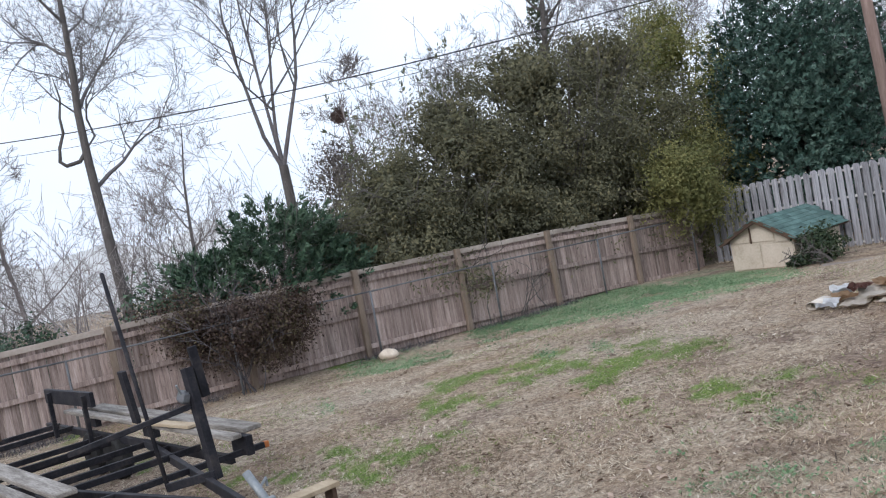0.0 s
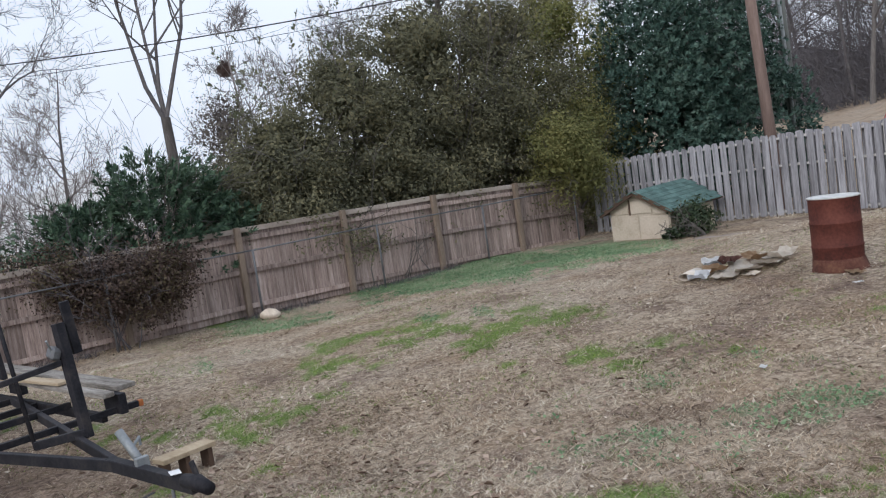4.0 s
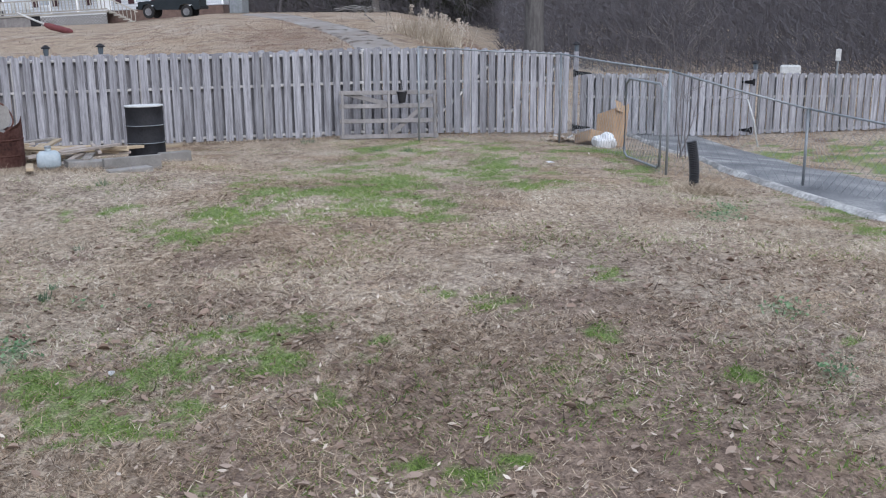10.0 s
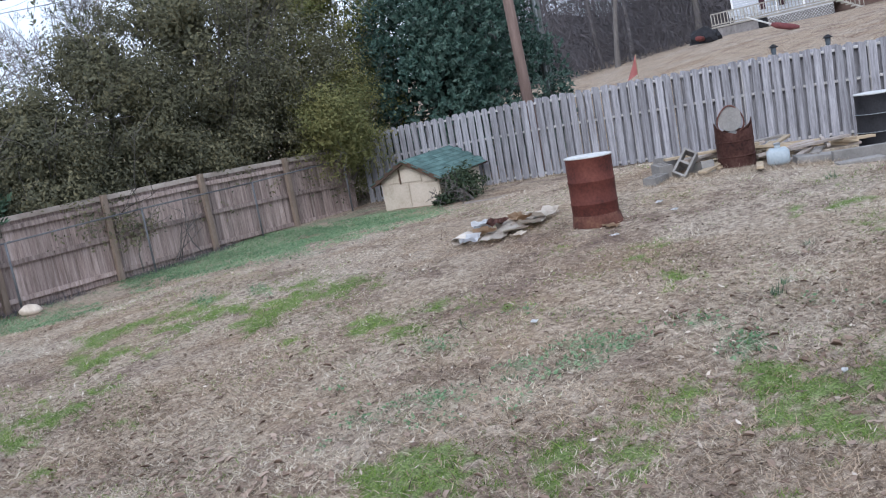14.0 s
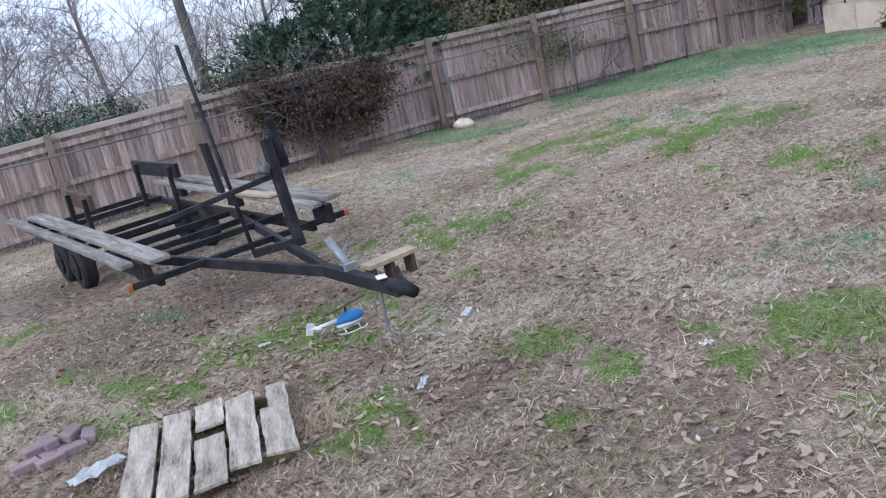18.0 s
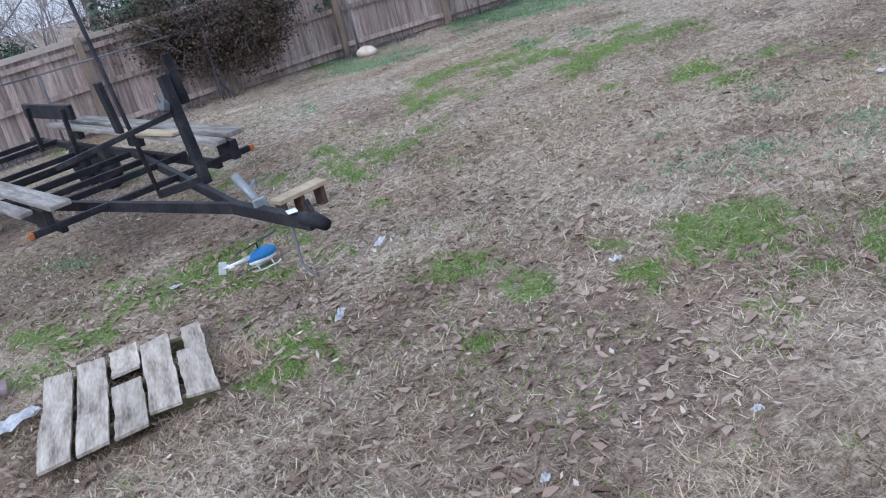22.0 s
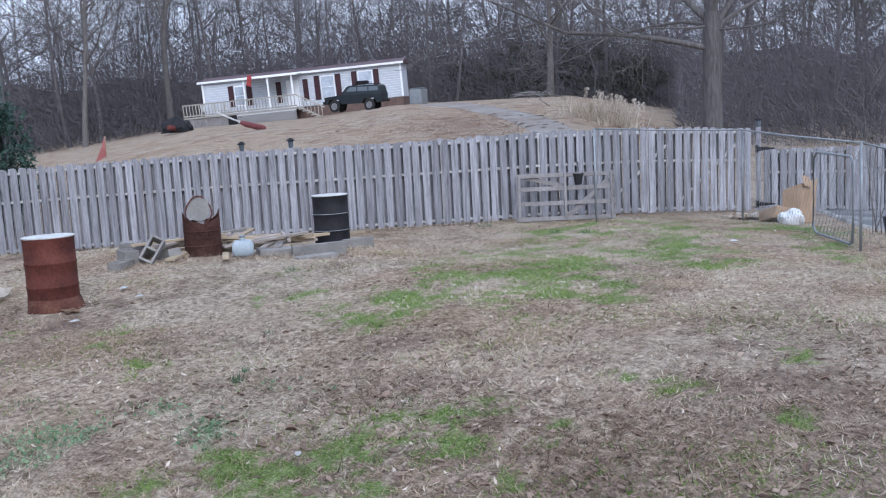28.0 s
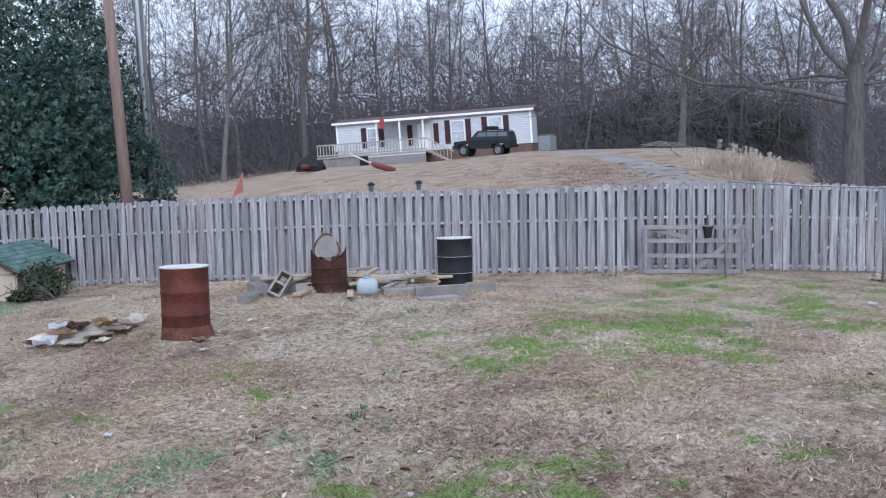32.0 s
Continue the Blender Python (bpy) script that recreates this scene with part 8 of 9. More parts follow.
bmesh.ops.create_icosphere(bm, subdivisions=3, radius=1.0)
for v in bm.verts:
    v.co = Vector((v.co.x * 1.2, v.co.y * 0.9, max(-0.1, v.co.z) * 0.9)) * (1 + 0.3 * noise.noise(v.co * 2.4))
part("tarpaulin", bm, BLACK_PAINT, hp)
bm = bmesh.new()
box(bm, (0.7, 0.45, 0.3), pose(-1.3, -0.6, 0.25, 0, 8, 20), 0.08)
part("mower_deck", bm, mottled("dull_red", [(0.09, 0.02, 0.018), (0.15, 0.04, 0.035)], 4, 20, 0.6), hp)
for k in range(3):
    ch = thing("deck_chair", at(51.5 + 0.6 * k, 77.6, 1.98), "white garden chair on the porch", "chair", "chairs on the porch")
    bm = bmesh.new()
    box(bm, (0.5, 0.5, 0.06), pose(0, 0, 0.45), 0.01)
    part("seat", bm, WHITE_METAL, ch)
    bm = bmesh.new()
    box(bm, (0.5, 0.05, 0.55), pose(0, 0.25, 0.72, -12, 0, 0), 0.01)
    part("backrest", bm, WHITE_METAL, ch)
    for x in (-0.22, 0.22):
        for y in (-0.22, 0.22):
            bm = bmesh.new()
            box(bm, (0.04, 0.04, 0.45), pose(x, y, 0.22))
            part("leg", bm, WHITE_METAL, ch)
bp = thing("brush_pile", on_ground(70.4, 74.0), "grey heap of cut brush on the hill", "brush pile")
out = []
rnd = random.Random(12)
for k in range(60):
    a = rnd.uniform(0, 6.28)
    p = Vector((rnd.gauss(0, 0.7), rnd.gauss(0, 0.5), rnd.uniform(0, 0.35)))
    q = p + Vector((math.cos(a), math.sin(a), rnd.uniform(-0.1, 0.15))) * rnd.uniform(0.5, 1.3)
    out.append(([p, (p + q) / 2 + Vector((0, 0, 0.05)), q], [0.05, 0.04, 0.02], 1))
link_mesh("branch_heap", limbs_mesh("branch_heap", out, CONCRETE), None, bp)

# big tree over the driveway, bare trees by the hill
big = thing("bare_tree", on_ground(79.95, 40, -0.1), "large grey bare tree with wide limbs beyond the fence", "tree")
rnd = random.Random(91)
limbs = []
trunk = [Vector(p) for p in ((0, 0, 0), (0.02, 0, 1.2), (-0.03, 0, 3.2), (0.0, 0, 4.6), (0, 0, 5.7))]
over = Vector((math.cos(radians(80)), -math.sin(radians(80)), 0))     # across the view, to the driveway side
away = Vector((math.sin(radians(80)), math.cos(radians(80)), 0))
# steep main limbs, then long level ones: along, away, rise, start height, length, girth
for a, w, up, z, n, rad in ((-0.16, 0.1, 1.0, 5.4, 9.0, 0.21), (0.20, -0.1, 1.0, 5.4, 8.5, 0.19), (0.85, 0.2, 0.75, 5.0, 7.5, 0.13), (-0.7, -0.1, 0.8, 5.2, 7.5, 0.14),
                            (-1.0, -0.2, 0.36, 4.3, 9.5, 0.13), (0.8, 0.5, 0.35, 5.0, 6.0, 0.10), (-0.8, 0.6, 0.3, 5.2, 6.5, 0.09), (-0.6, -0.4, -0.02, 5.2, 3.6, 0.06), (0.6, -0.4, -0.02, 5.0, 3.6, 0.06)):
    grow(rnd, Vector((0, 0, z)), over * a + away * w + Vector((0, 0, up)), n, rad, 3, limbs, 0.34, 0.02 if up > 0.5 else 0.0, (5, 7), 0.5, 0.011)
link_mesh("trunk", limbs_mesh("trunk", [(trunk, [0.52, 0.40, 0.36, 0.36, 0.30], 5)], OAK_BARK), None, big)
link_mesh("crown", limbs_mesh("crown", limbs, OAK_BARK), None, big)
bare_tree("bare_tree", 71.0, 80, 12, 0.3, 93, "bare tree with drooping limbs at the wood's edge", (0, 0), 5, 14, 0.3, 0.5, 0.015, BARK)
bare_tree("bare_tree", 49.6, 86, 19, 0.30, 94, "tall bare tree beside the mobile home", (0.03, 0), 5, 16, 0.35, 0.45, 0.015, BARK)
bare_tree("bare_tree", 45.0, 82, 18, 0.22, 95, "tall bare tree at the edge of the woods", (0.02, 0), 5, 16, 0.3, 0.45, 0.015, BARK)
bare_tree("bare_tree", 100, 50, 15, 0.35, 96, "tall bare tree beyond the driveway", (0, 0), 5, 14, 0.3, 0.45, 0.015, BARK)

# ---------------------------------------------------------------- grass, leaves, litter
STRAW = leafy("dry_grass_blades", [(0.125, 0.090, 0.066), (0.39, 0.315, 0.235), (0.66, 0.575, 0.45)], 0.9, 0.1)
BLADE_GREEN = leafy("green_grass_blades", [(0.075, 0.13, 0.028), (0.15, 0.235, 0.045), (0.26, 0.35, 0.09)], 0.7, 0.3)
DEAD_LEAF = leafy("dead_leaves", [(0.14, 0.096, 0.072), (0.26, 0.188, 0.145), (0.40, 0.315, 0.255)], 0.85, 0.1)
PAMPAS = leafy("pale_plume_grass", [(0.33, 0.27, 0.20), (0.55, 0.47, 0.37), (0.75, 0.68, 0.57)], 0.9, 0.2)


STEP, LOW_X, LOW_Y = 0.035, -13.0, -8.0
GX, GY = np.meshgrid(LOW_X + STEP * np.arange(1090), LOW_Y + STEP * np.arange(970), indexing="ij")


def charted(level):
    """The level drawn up once over the yard and looked up after that."""
    chart = level(GX.ravel(), GY.ravel()).reshape(GX.shape)

    def find(x, y):
        i = np.clip(((x - LOW_X) / STEP + 0.5).astype(int), 0, chart.shape[0] - 1)
        j = np.clip(((y - LOW_Y) / STEP + 0.5).astype(int), 0, chart.shape[1] - 1)
        return chart[i, j]
    return find


GREENS, SOILS, WEEDY = charted(green_level), charted(soil_level), charted(weed_level)


def blades(name, x, y, h, wid, flat, mat, label, category, seed):
    """Single blades, each a narrow triangle rising to a bent tip."""
    rng = np.random.default_rng(seed)
    n = len(x)
    z = ground_zs(x, y) - 0.004
    a = rng.uniform(0, 2 * np.pi, n)
    hh = h * rng.uniform(0.45, 1.25, n)
    lean = hh * flat * rng.uniform(0.4, 1.3, n)
    up = hh * np.sqrt(np.maximum(0.02, 1 - np.minimum(0.98, flat * flat))) * rng.uniform(0.3, 1.0, n)
    b = rng.uniform(0, 2 * np.pi, n)
    w = wid * rng.uniform(0.6, 1.4, n)
    p = np.column_stack((x - np.cos(b) * w, y - np.sin(b) * w, z))
    q = np.column_stack((x + np.cos(b) * w, y + np.sin(b) * w, z))
    t = np.column_stack((x + np.cos(a) * lean, y + np.sin(a) * lean, z + up))
    verts = np.stack((p, q, t), 1).reshape(-1, 3)
    k = np.arange(n) * 3
    me = bpy.data.meshes.new(name)
    me.vertices.add(3 * n)
    me.vertices.foreach_set("co", verts.ravel())
    me.loops.add(3 * n)
    me.loops.foreach_set("vertex_index", np.arange(3 * n))
    me.polygons.add(n)
    me.polygons.foreach_set("loop_start", k)
    me.polygons.foreach_set("loop_total", np.full(n, 3))
    me.update()
    return tagged(link_mesh(name, me, mat), label, category, kind="stuff")


def litter_mesh(name, x, y, lift, size, rng, long=1.5):
    """Fallen leaves, each two curled halves with a pointed tip."""
    n = len(x)
    c = np.column_stack((x, y, ground_zs(x, y) + rng.uniform(0.004, lift, n)))
    nn = np.tile((0.0, 0.0, 1.0), (n, 1)) + rng.normal(0, 0.22, (n, 3))
    nn /= np.linalg.norm(nn, axis=1)[:, None]
    u = np.cross(nn, rng.normal(size=(n, 3)))
    u /= np.linalg.norm(u, axis=1)[:, None]
    v = np.cross(nn, u)
    s = (size * rng.uniform(0.5, 1.35, n))[:, None]
    curl, bend = rng.normal(0.10, 0.16, (n, 1)), rng.normal(0.0, 0.14, (n, 1))

    def at_leaf(a, b, h):
        return c + u * s * long * a + v * s * b + nn * s * h

    w = rng.uniform(0.18, 0.55, (4, n, 1))
    corners = (at_leaf(-0.5, 0, bend), at_leaf(-0.18, w[0], curl), at_leaf(0.2, w[1], curl), at_leaf(0.5, 0, bend), at_leaf(0.22, -w[2], curl), at_leaf(-0.2, -w[3], curl))
    verts = np.stack(corners, 1).reshape(-1, 3)
    k = np.arange(n)[:, None] * 6
    faces = np.concatenate((k + np.array((0, 1, 2, 3)), k + np.array((0, 3, 4, 5))), 1).reshape(-1)
    me = bpy.data.meshes.new(name)
    me.vertices.add(6 * n)
    me.vertices.foreach_set("co", verts.ravel())
    me.loops.add(8 * n)
    me.loops.foreach_set("vertex_index", faces)
    me.polygons.add(2 * n)
    me.polygons.foreach_set("loop_start", np.arange(2 * n) * 4)
    me.polygons.foreach_set("loop_total", np.full(2 * n, 4))
    me.update()
    return me


rng = np.random.default_rng(17)


def scatter(n, r0, r1, a0, a1, power=1.0):
    r = r0 + (r1 - r0) * rng.uniform(0, 1, n) ** power
    az = np.radians(rng.uniform(a0, a1, n))
    return r * np.sin(az), r * np.cos(az)


def in_yard(x, y):
    s = (x - FOOT.x) * math.sin(radians(15)) - (y - FOOT.y) * math.cos(radians(15))
    kx, ky = FENCE_B.x - FENCE_K.x, FENCE_B.y - FENCE_K.y
    c = (x - FENCE_K.x) * ky - (y - FENCE_K.y) * kx
    ex, ey = FENCE_E.x - FENCE_B.x, FENCE_E.y - FENCE_B.y
    e = (x - FENCE_B.x) * ey - (y - FENCE_B.y) * ex
    az = np.degrees(np.arctan2(x, y))
    dr = (az > 85) & (np.hypot(x, y) > np.interp(az, [a for a, _ in DRIVE_NEAR], [b for _, b in DRIVE_NEAR]) - 0.02)
    return (s > 0.1) & (c > 0.1) & (e > 0.1) & ~dr


def patchy(x, y, scale, seed):
    out = np.zeros(len(x))
    r2 = np.random.default_rng(seed)
    for k in range(14):
        a = r2.uniform(0, 6.28)
        f = scale * r2.uniform(0.5, 2.2)
        out += np.sin(f * (x * math.cos(a) + y * math.sin(a)) + r2.uniform(0, 6.28))
    return out / 14 ** 0.5


RED_STRAW = leafy("brown_grass_blades", [(0.104, 0.073, 0.051), (0.312, 0.231, 0.162), (0.541, 0.432, 0.318)], 0.9, 0.1)
DARK_STRAW = leafy("dark_brown_stalks", [(0.045, 0.032, 0.026), (0.085, 0.062, 0.05), (0.15, 0.11, 0.088)], 0.9, 0.1)
GREY_STRAW = leafy("bleached_grass_blades", [(0.208, 0.172, 0.136), (0.478, 0.416, 0.328), (0.666, 0.604, 0.495)], 0.9, 0.1)
x, y = scatter(900000, 2.6, 23, -32, 106, 1.15)
keep = in_yard(x, y) & (GREENS(x, y) * 0.85 < rng.uniform(0, 1, len(x))) & (SOILS(x, y) * 0.6 < rng.uniform(0, 1, len(x))) & (patchy(x, y, 2.0, 3) + rng.normal(0, 0.7, len(x)) > -0.5)
x, y = x[keep], y[keep]
tint = waves(x, y, 1.1, 41) * 0.8 + waves(x, y, 3.4, 42) * 0.5 + rng.normal(0, 0.55, len(x)) + 0.85 * (np.hypot(x, y) < 6.0)
for k, (pick, mat, says) in enumerate(((np.abs(tint) <= 0.45, STRAW, "flattened tan dry grass"), (tint > 0.45, RED_STRAW, "flattened reddish brown dry grass"), (tint < -0.45, GREY_STRAW, "bleached grey-tan dry grass"))):
    blades("dry_grass", x[pick], y[pick], 0.095, 0.0040, 0.90, mat, says, "grass", 1 + k)
x, y = scatter(420000, 2.6, 8.5, -26, 104, 1.0)
keep = (GREENS(x, y) * 0.9 < rng.uniform(0, 1, len(x))) & (SOILS(x, y) * 0.5 < rng.uniform(0, 1, len(x))) & (patchy(x, y, 4.0, 13) + rng.normal(0, 0.8, len(x)) > -0.3)
x, y = x[keep], y[keep]
pick = rng.uniform(0, 1, len(x)) < 0.55
blades("dry_grass", x[pick], y[pick], 0.062, 0.0024, 0.9, RED_STRAW, "fine brown straw on the near lawn", "grass", 5)
blades("dry_grass", x[~pick], y[~pick], 0.07, 0.0024, 0.88, STRAW, "fine tan straw on the near lawn", "grass", 6)
x, y = scatter(1300000, 2.6, 25, -24, 104, 1.1)
keep = in_yard(x, y) & (GREENS(x, y) > rng.uniform(0.05, 1.0, len(x)))
blades("green_grass", x[keep], y[keep], 0.05, 0.0036, 0.7, BLADE_GREEN, "short green grass in patches", "grass", 12)
x, y = scatter(210000, 2.6, 22, -26, 104, 1.2)
az = np.degrees(np.arctan2(x, y))
keep = in_yard(x, y) & (waves(x, y, 1.6, 51) + 0.6 * waves(x, y, 6.0, 52) + 0.3 * waves(x, y, 15.0, 53) + rng.normal(0, 0.4, len(x)) > 0.5 + 0.25 * np.clip((az - 25) / 20, 0, 1))
blades("green_grass", x[keep], y[keep], 0.06, 0.0045, 0.75, BLADE_GREEN, "sparse green blades among the dry grass", "grass", 13)
x, y = scatter(26000, 2.6, 19, -40, 105, 1.2)
keep = in_yard(x, y) & (patchy(x, y, 1.2, 8) + rng.normal(0, 0.7, len(x)) > 0.0) & (GREENS(x, y) < rng.uniform(0, 1, len(x)))
x, y = x[keep], y[keep]
me = litter_mesh("dead_leaf_litter", x, y, 0.016, 0.026, rng)
tagged(link_mesh("dead_leaf_litter", me, DEAD_LEAF), "brown and pale dead leaves on the lawn", "leaves", kind="stuff")
# small pale flecks of broken leaf
FLECK = leafy("bleached_leaf_bits", [(0.30, 0.24, 0.19), (0.45, 0.38, 0.31), (0.66, 0.59, 0.50)], 0.9, 0.1)
x, y = scatter(10000, 3.0, 19, -30, 104, 1.0)
keep = in_yard(x, y) & (patchy(x, y, 1.0, 19) + rng.normal(0, 0.8, len(x)) > -0.2) & (GREENS(x, y) < rng.uniform(0, 1, len(x)))
x, y = x[keep], y[keep]
pts = np.column_stack((x, y, ground_zs(x, y) + rng.uniform(0.012, 0.03, len(x))))
me = leaves_mesh("leaf_bits", pts, np.tile((0, 0, 1.8), (len(x), 1)), 0.017, rng, 2.6)
tagged(link_mesh("leaf_bits", me, FLECK), "pale bleached bits of leaf on the lawn", "leaves", kind="stuff")
# broad leaves over the nearer lawn
x, y = scatter(6500, 3.0, 9.5, -18, 100, 1.0)
keep = (patchy(x, y, 0.8, 9) + rng.normal(0, 0.7, len(x)) > 0.0) & (GREENS(x, y) < rng.uniform(0, 1, len(x)))
x, y = x[keep], y[keep]
me = litter_mesh("dead_leaf_litter", x, y, 0.024, 0.034, rng, 1.9)
tagged(link_mesh("dead_leaf_litter", me, DEAD_LEAF), "curled pinkish brown dead leaves on the near lawn", "leaves", kind="stuff")
# stout pale stalks and dark stalks lying about on the nearer lawn
x, y = scatter(40000, 4.6, 13, -24, 102, 1.0)
keep = in_yard(x, y) & (patchy(x, y, 1.6, 29) + rng.normal(0, 0.7, len(x)) > -0.2) & (GREENS(x, y) * 0.9 < rng.uniform(0, 1, len(x)))
x, y = x[keep], y[keep]
pick = rng.uniform(0, 1, len(x)) < 0.45
blades("dry_stalks", x[pick], y[pick], 0.105, 0.0052, 0.93, GREY_STRAW, "pale stout dry stalks on the lawn", "grass", 71)
blades("dry_stalks", x[~pick], y[~pick], 0.11, 0.0060, 0.93, DARK_STRAW, "dark brown stalks on the lawn", "grass", 72)
# heavier leaves round the pallet and tongue
c = at(-4, 6.2)
x, y = rng.normal(c.x, 1.1, 1700), rng.normal(c.y, 1.2, 1700)
me = litter_mesh("dead_leaf_litter", x, y, 0.03, 0.036, rng, 1.8)
tagged(link_mesh("dead_leaf_litter", me, DEAD_LEAF), "large brown dead leaves round the pallet", "leaves", kind="stuff")
# dead grass round the pallet, drain pipe and lumber
for k, (az, r, n, sx, h) in enumerate(((-3.6, 5.4, 1500, 0.16, 0.16), (-13.0, 5.7, 900, 0.22, 0.14), (-8.5, 4.75, 700, 0.35, 0.10), (89.4, 13.5, 2200, 0.2, 0.26), (54.5, 13.9, 2200, 1.0, 0.13), (47.5, 14.0, 700, 0.35, 0.14), (59.8, 15.3, 700, 0.3, 0.15))):
    c = at(az, r)
    u = np.array((math.cos(radians(az)), -math.sin(radians(az))))
    s, d = rng.normal(0, sx, n), rng.normal(0, 0.14, n)
    blades("dead_grass_tuft", c.x + u[0] * s - u[1] * d, c.y + u[1] * s + u[0] * d, h, 0.004, 0.75, RED_STRAW if k < 3 else STRAW, "dead straw-coloured grass tuft", "grass", 30 + k)
# weeds along the fences
n = 9000
s = rng.uniform(-9, 17, n)
x = FOOT.x + LEFT_DIR.x * s + 0.25 * math.sin(radians(15)) + rng.normal(0, 0.12, n)
y = FOOT.y + LEFT_DIR.y * s - 0.25 * math.cos(radians(15)) + rng.normal(0, 0.12, n)
keep = np.sin(s * 1.7) + np.sin(s * 0.61 + 1) > 0.1
blades("fence_weeds", x[keep], y[keep], 0.22, 0.005, 0.5, TWIG, "brown dead weeds along the brown fence", "weeds", 50)
n = 5000
s = rng.uniform(0, 1, n)
x = FENCE_K.x + (FENCE_B.x - FENCE_K.x) * s - 0.16 + rng.normal(0, 0.06, n)
y = FENCE_K.y + (FENCE_B.y - FENCE_K.y) * s - 0.08 + rng.normal(0, 0.06, n)
blades("fence_weeds", x, y, 0.13, 0.005, 0.6, STRAW, "dry grass along the grey fence", "weeds", 51)
# plume grass on the hill
for k, (az, r) in enumerate(((74.1, 47), (74.9, 46), (73.3, 47))):
    c = at(az, r)
    x, y = rng.normal(c.x, 0.5, 420), rng.normal(c.y, 0.5, 420)
    blades("plume_grass", x, y, 1.25, 0.016, 0.42, PAMPAS, "pale dry plume grass on the hillside", "grass", 60 + k)
PLUME = leafy("cream_plumes", [(0.45, 0.38, 0.31), (0.60, 0.53, 0.45), (0.74, 0.67, 0.59)], 0.9, 0.3)
az, r = np.radians(rng.normal(74.8, 0.9, 1500)), rng.normal(46.5, 0.7, 1500)
x, y = r * np.sin(az), r * np.cos(az)
top = np.repeat(rng.uniform(0.7, 1.45, 30), 50)
spot = np.repeat(rng.integers(0, 1500, 30), 50)
pts = np.column_stack((x[spot] + rng.normal(0, 0.05, 1500), y[spot] + rng.normal(0, 0.05, 1500), ground_zs(x[spot], y[spot]) + top - rng.uniform(0, 0.45, 1500)))
me = leaves_mesh("plume_heads", pts, np.tile((0.5, 0.5, 0.0), (1500, 1)), 0.034, rng, 3.5)
tagged(link_mesh("plume_heads", me, PLUME), "cream feathery heads of the plume grass", "grass", kind="stuff")
# fallen leaves on the bank
BANK = leafy("russet_dead_leaves", [(0.17, 0.105, 0.078), (0.27, 0.18, 0.135), (0.38, 0.27, 0.21)], 0.9, 0.1)
az = np.concatenate((rng.normal(66.3, 2.2, 9000), rng.normal(76.8, 1.0, 9000), rng.normal(60, 8, 9000)))
r = np.concatenate((rng.normal(44, 4, 9000), rng.normal(46, 2, 9000), rng.normal(46, 8, 9000)))
keep = (r > 27) & (r < 66)
az, r = np.radians(az[keep]), r[keep]
x, y = r * np.sin(az), r * np.cos(az)
pts = np.column_stack((x, y, ground_zs(x, y) + 0.02))
me = leaves_mesh("bank_leaves", pts, np.tile((0, 0, 2.0), (len(x), 1)), 0.036, rng, 1.6)
tagged(link_mesh("bank_leaves", me, BANK), "reddish brown dead leaves on the bank", "leaves", kind="stuff")

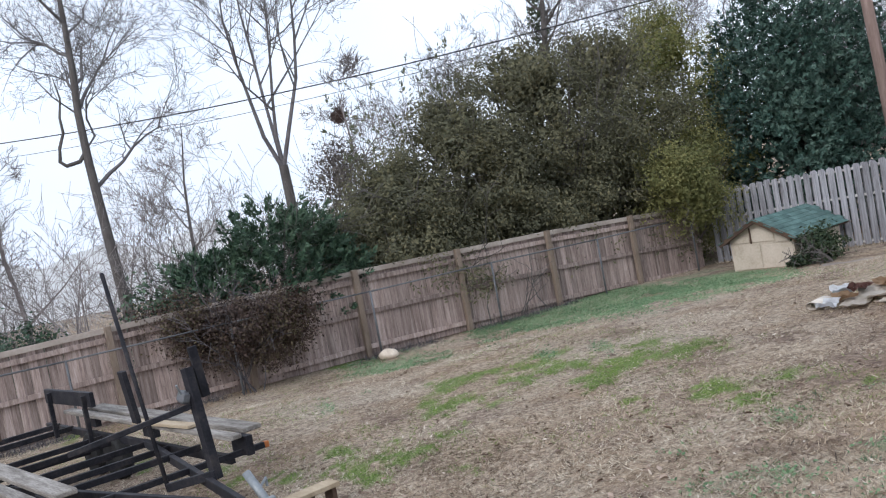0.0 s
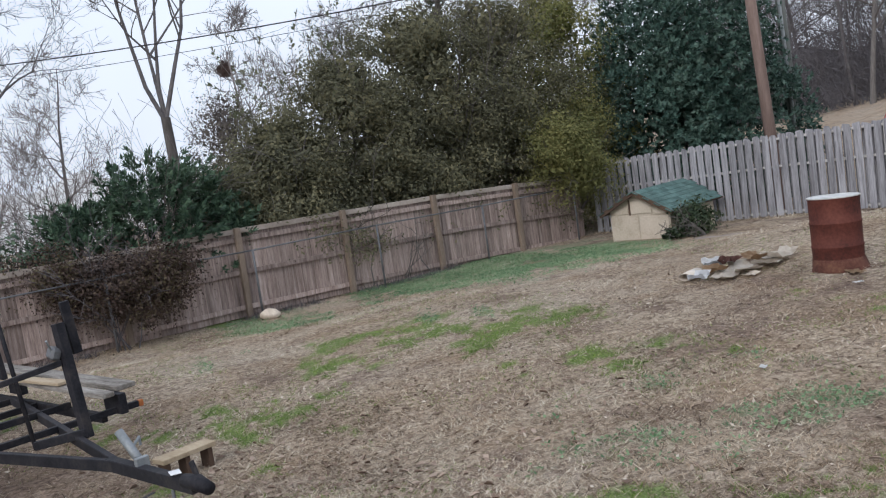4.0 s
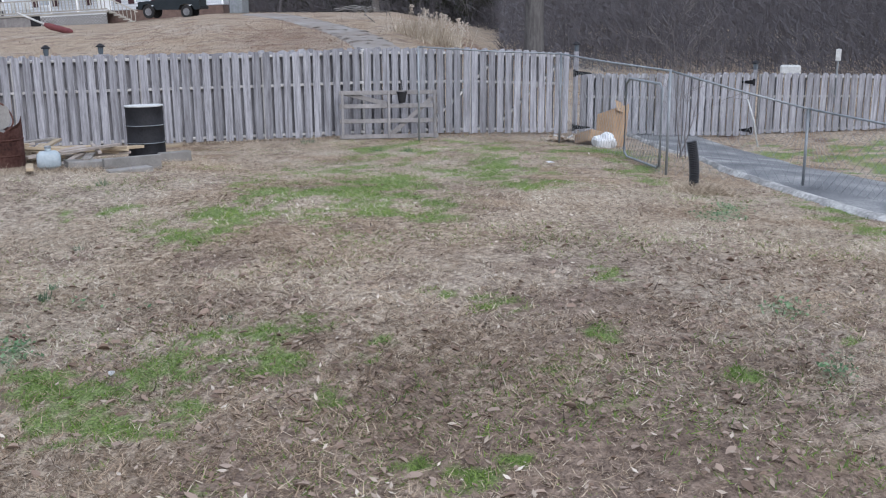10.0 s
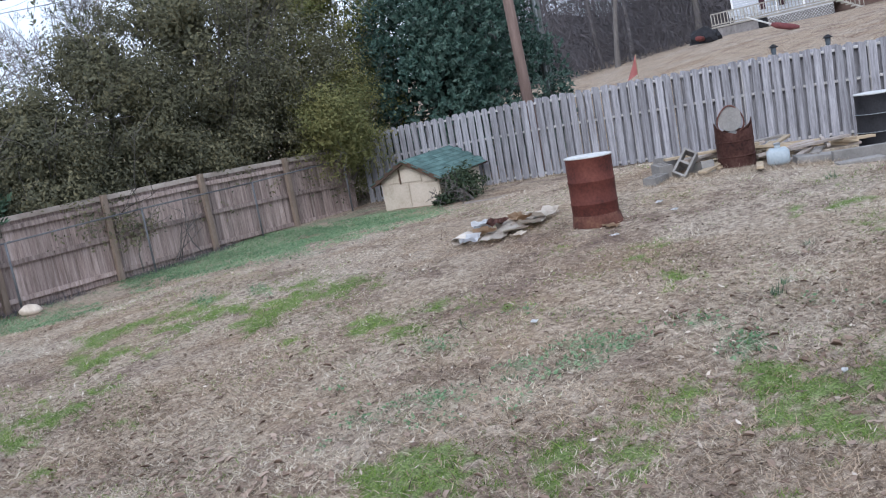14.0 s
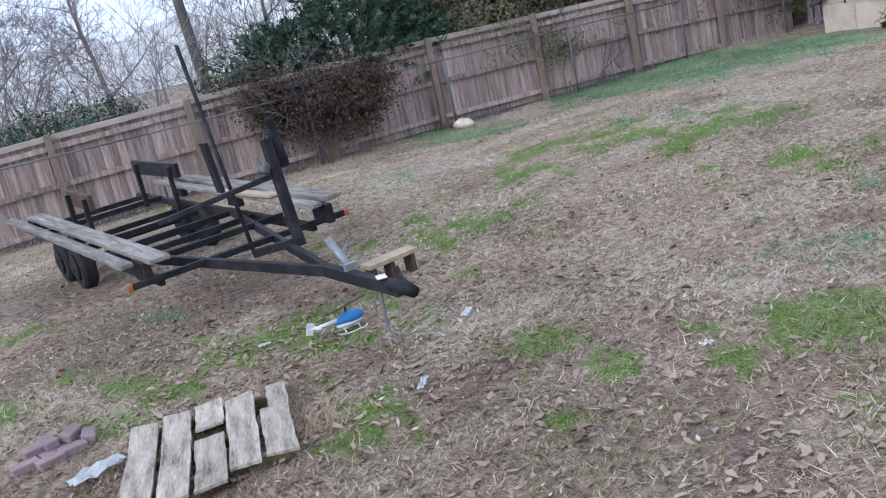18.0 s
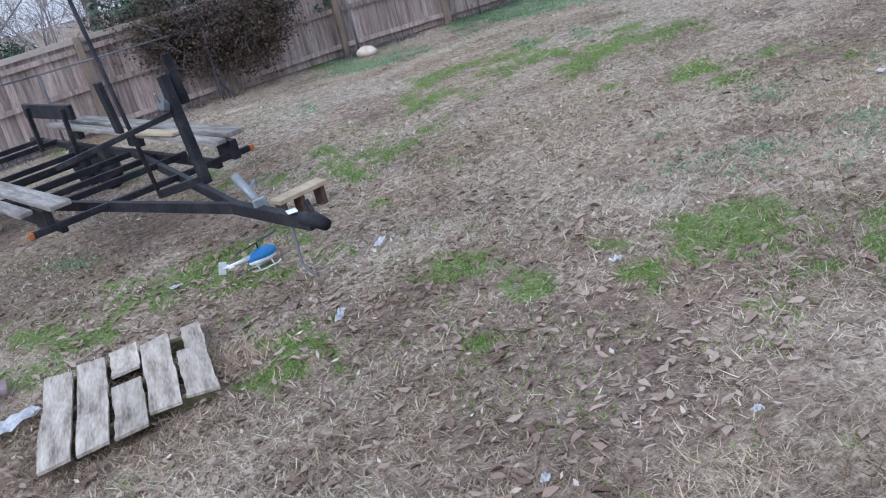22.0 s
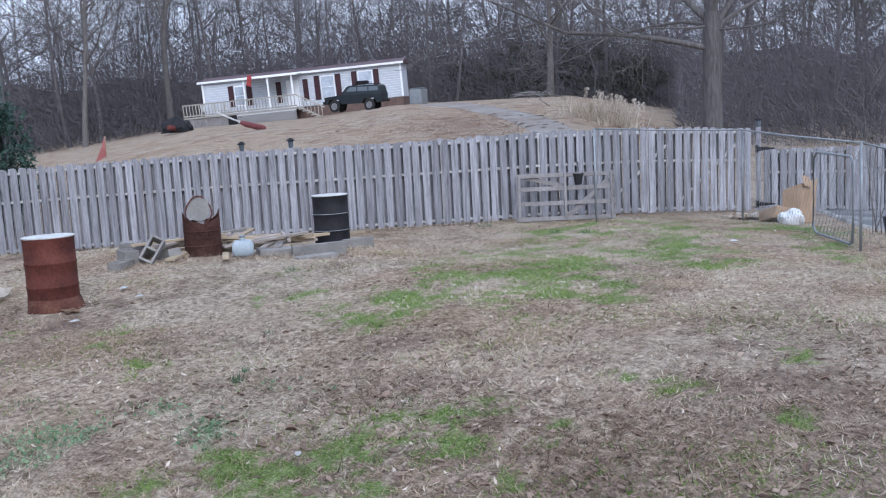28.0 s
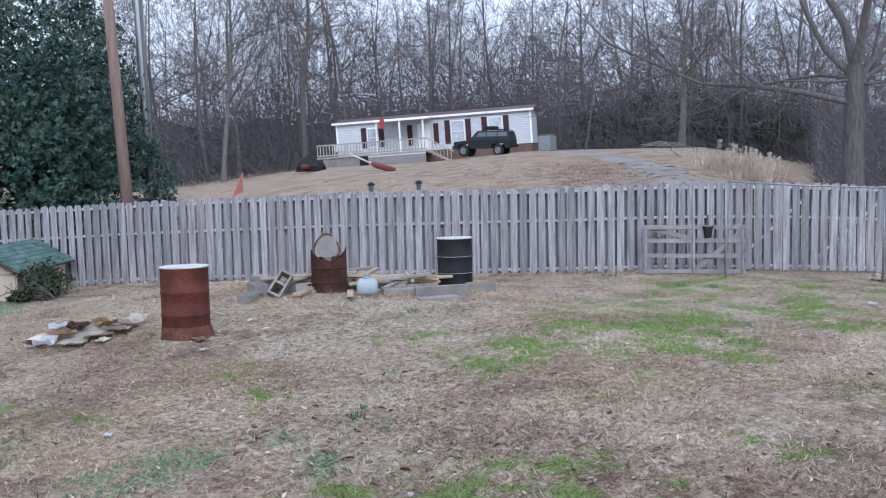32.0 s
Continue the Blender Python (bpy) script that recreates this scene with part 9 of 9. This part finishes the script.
# low blue-green weeds
x, y = scatter(500000, 2.6, 24, -24, 104, 1.0)
x2, y2 = scatter(160000, 15.5, 25, 4, 36, 1.0)
x, y = np.concatenate((x, x2)), np.concatenate((y, y2))
keep = in_yard(x, y) & (WEEDY(x, y) > rng.uniform(0.05, 1.2, len(x)))
x, y = x[keep], y[keep]
pts = np.column_stack((x, y, ground_zs(x, y) + rng.uniform(0.005, 0.04, len(x))))
me = leaves_mesh("low_weeds", pts, np.tile((0, 0, 1.0), (len(x), 1)), 0.018, rng, 1.8)
tagged(link_mesh("low_weeds", me, leafy("low_weed_leaves", [(0.09, 0.165, 0.085), (0.17, 0.27, 0.145), (0.28, 0.38, 0.22)], 0.7, 0.25)), "low blue-green weeds spreading through the lawn", "weeds", kind="stuff")

# dark green sprouts
SPROUT = leafy("blue_green_sprouts", [(0.06, 0.11, 0.065), (0.10, 0.165, 0.10), (0.15, 0.21, 0.13)], 0.6, 0.2)
for k, (az, r, n, s, h) in enumerate(((51.9, 7.6, 60, 0.04, 0.20), (53.9, 9.3, 50, 0.06, 0.13), (52.6, 7.9, 40, 0.05, 0.16), (70.9, 17.6, 70, 0.09, 0.24), (72.8, 17.3, 60, 0.08, 0.22), (55.6, 12.6, 50, 0.06, 0.20), (66.9, 19.9, 90, 0.16, 0.26),
                                       (36.0, 6.6, 60, 0.07, 0.12), (40.5, 8.1, 60, 0.08, 0.10), (62.0, 6.6, 50, 0.10, 0.10), (34.0, 8.5, 60, 0.10, 0.10), (12.0, 15.5, 60, 0.1, 0.16), (16.5, 16.0, 60, 0.1, 0.14), (-9.0, 8.9, 60, 0.1, 0.12))):
    c = at(az, r)
    blades("green_sprouts", rng.normal(c.x, s * 0.7, n // 2), rng.normal(c.y, s * 0.7, n // 2), h * 0.62, 0.005, 0.35, SPROUT, "tuft of dark green sprouts in the lawn", "grass", 80 + k)

# a fallen twig on the near lawn
tw = thing("fallen_twig", on_ground(65.5, 3.25, 0.012), "thin grey fallen twig with side shoots on the lawn", "twig")
bm = bmesh.new()
tube(bm, [(-0.18, 0.05, 0.004), (-0.06, 0.0, 0.012), (0.06, 0.01, 0.01), (0.2, -0.05, 0.004)], [0.006, 0.005, 0.004, 0.002], 6)
part("stem", bm, BARK_FAR, tw)
for a, b, c in (((-0.06, 0.0, 0.012), (0.0, 0.06, 0.02), (0.05, 0.1, 0.01)), ((0.06, 0.01, 0.01), (0.1, 0.05, 0.02), (0.17, 0.06, 0.008)), ((-0.1, 0.02, 0.01), (-0.08, -0.04, 0.02), (-0.03, -0.08, 0.006))):
    bm = bmesh.new()
    tube(bm, [a, b, c], [0.0035, 0.0028, 0.0015], 5)
    part("shoot", bm, BARK_FAR, tw)
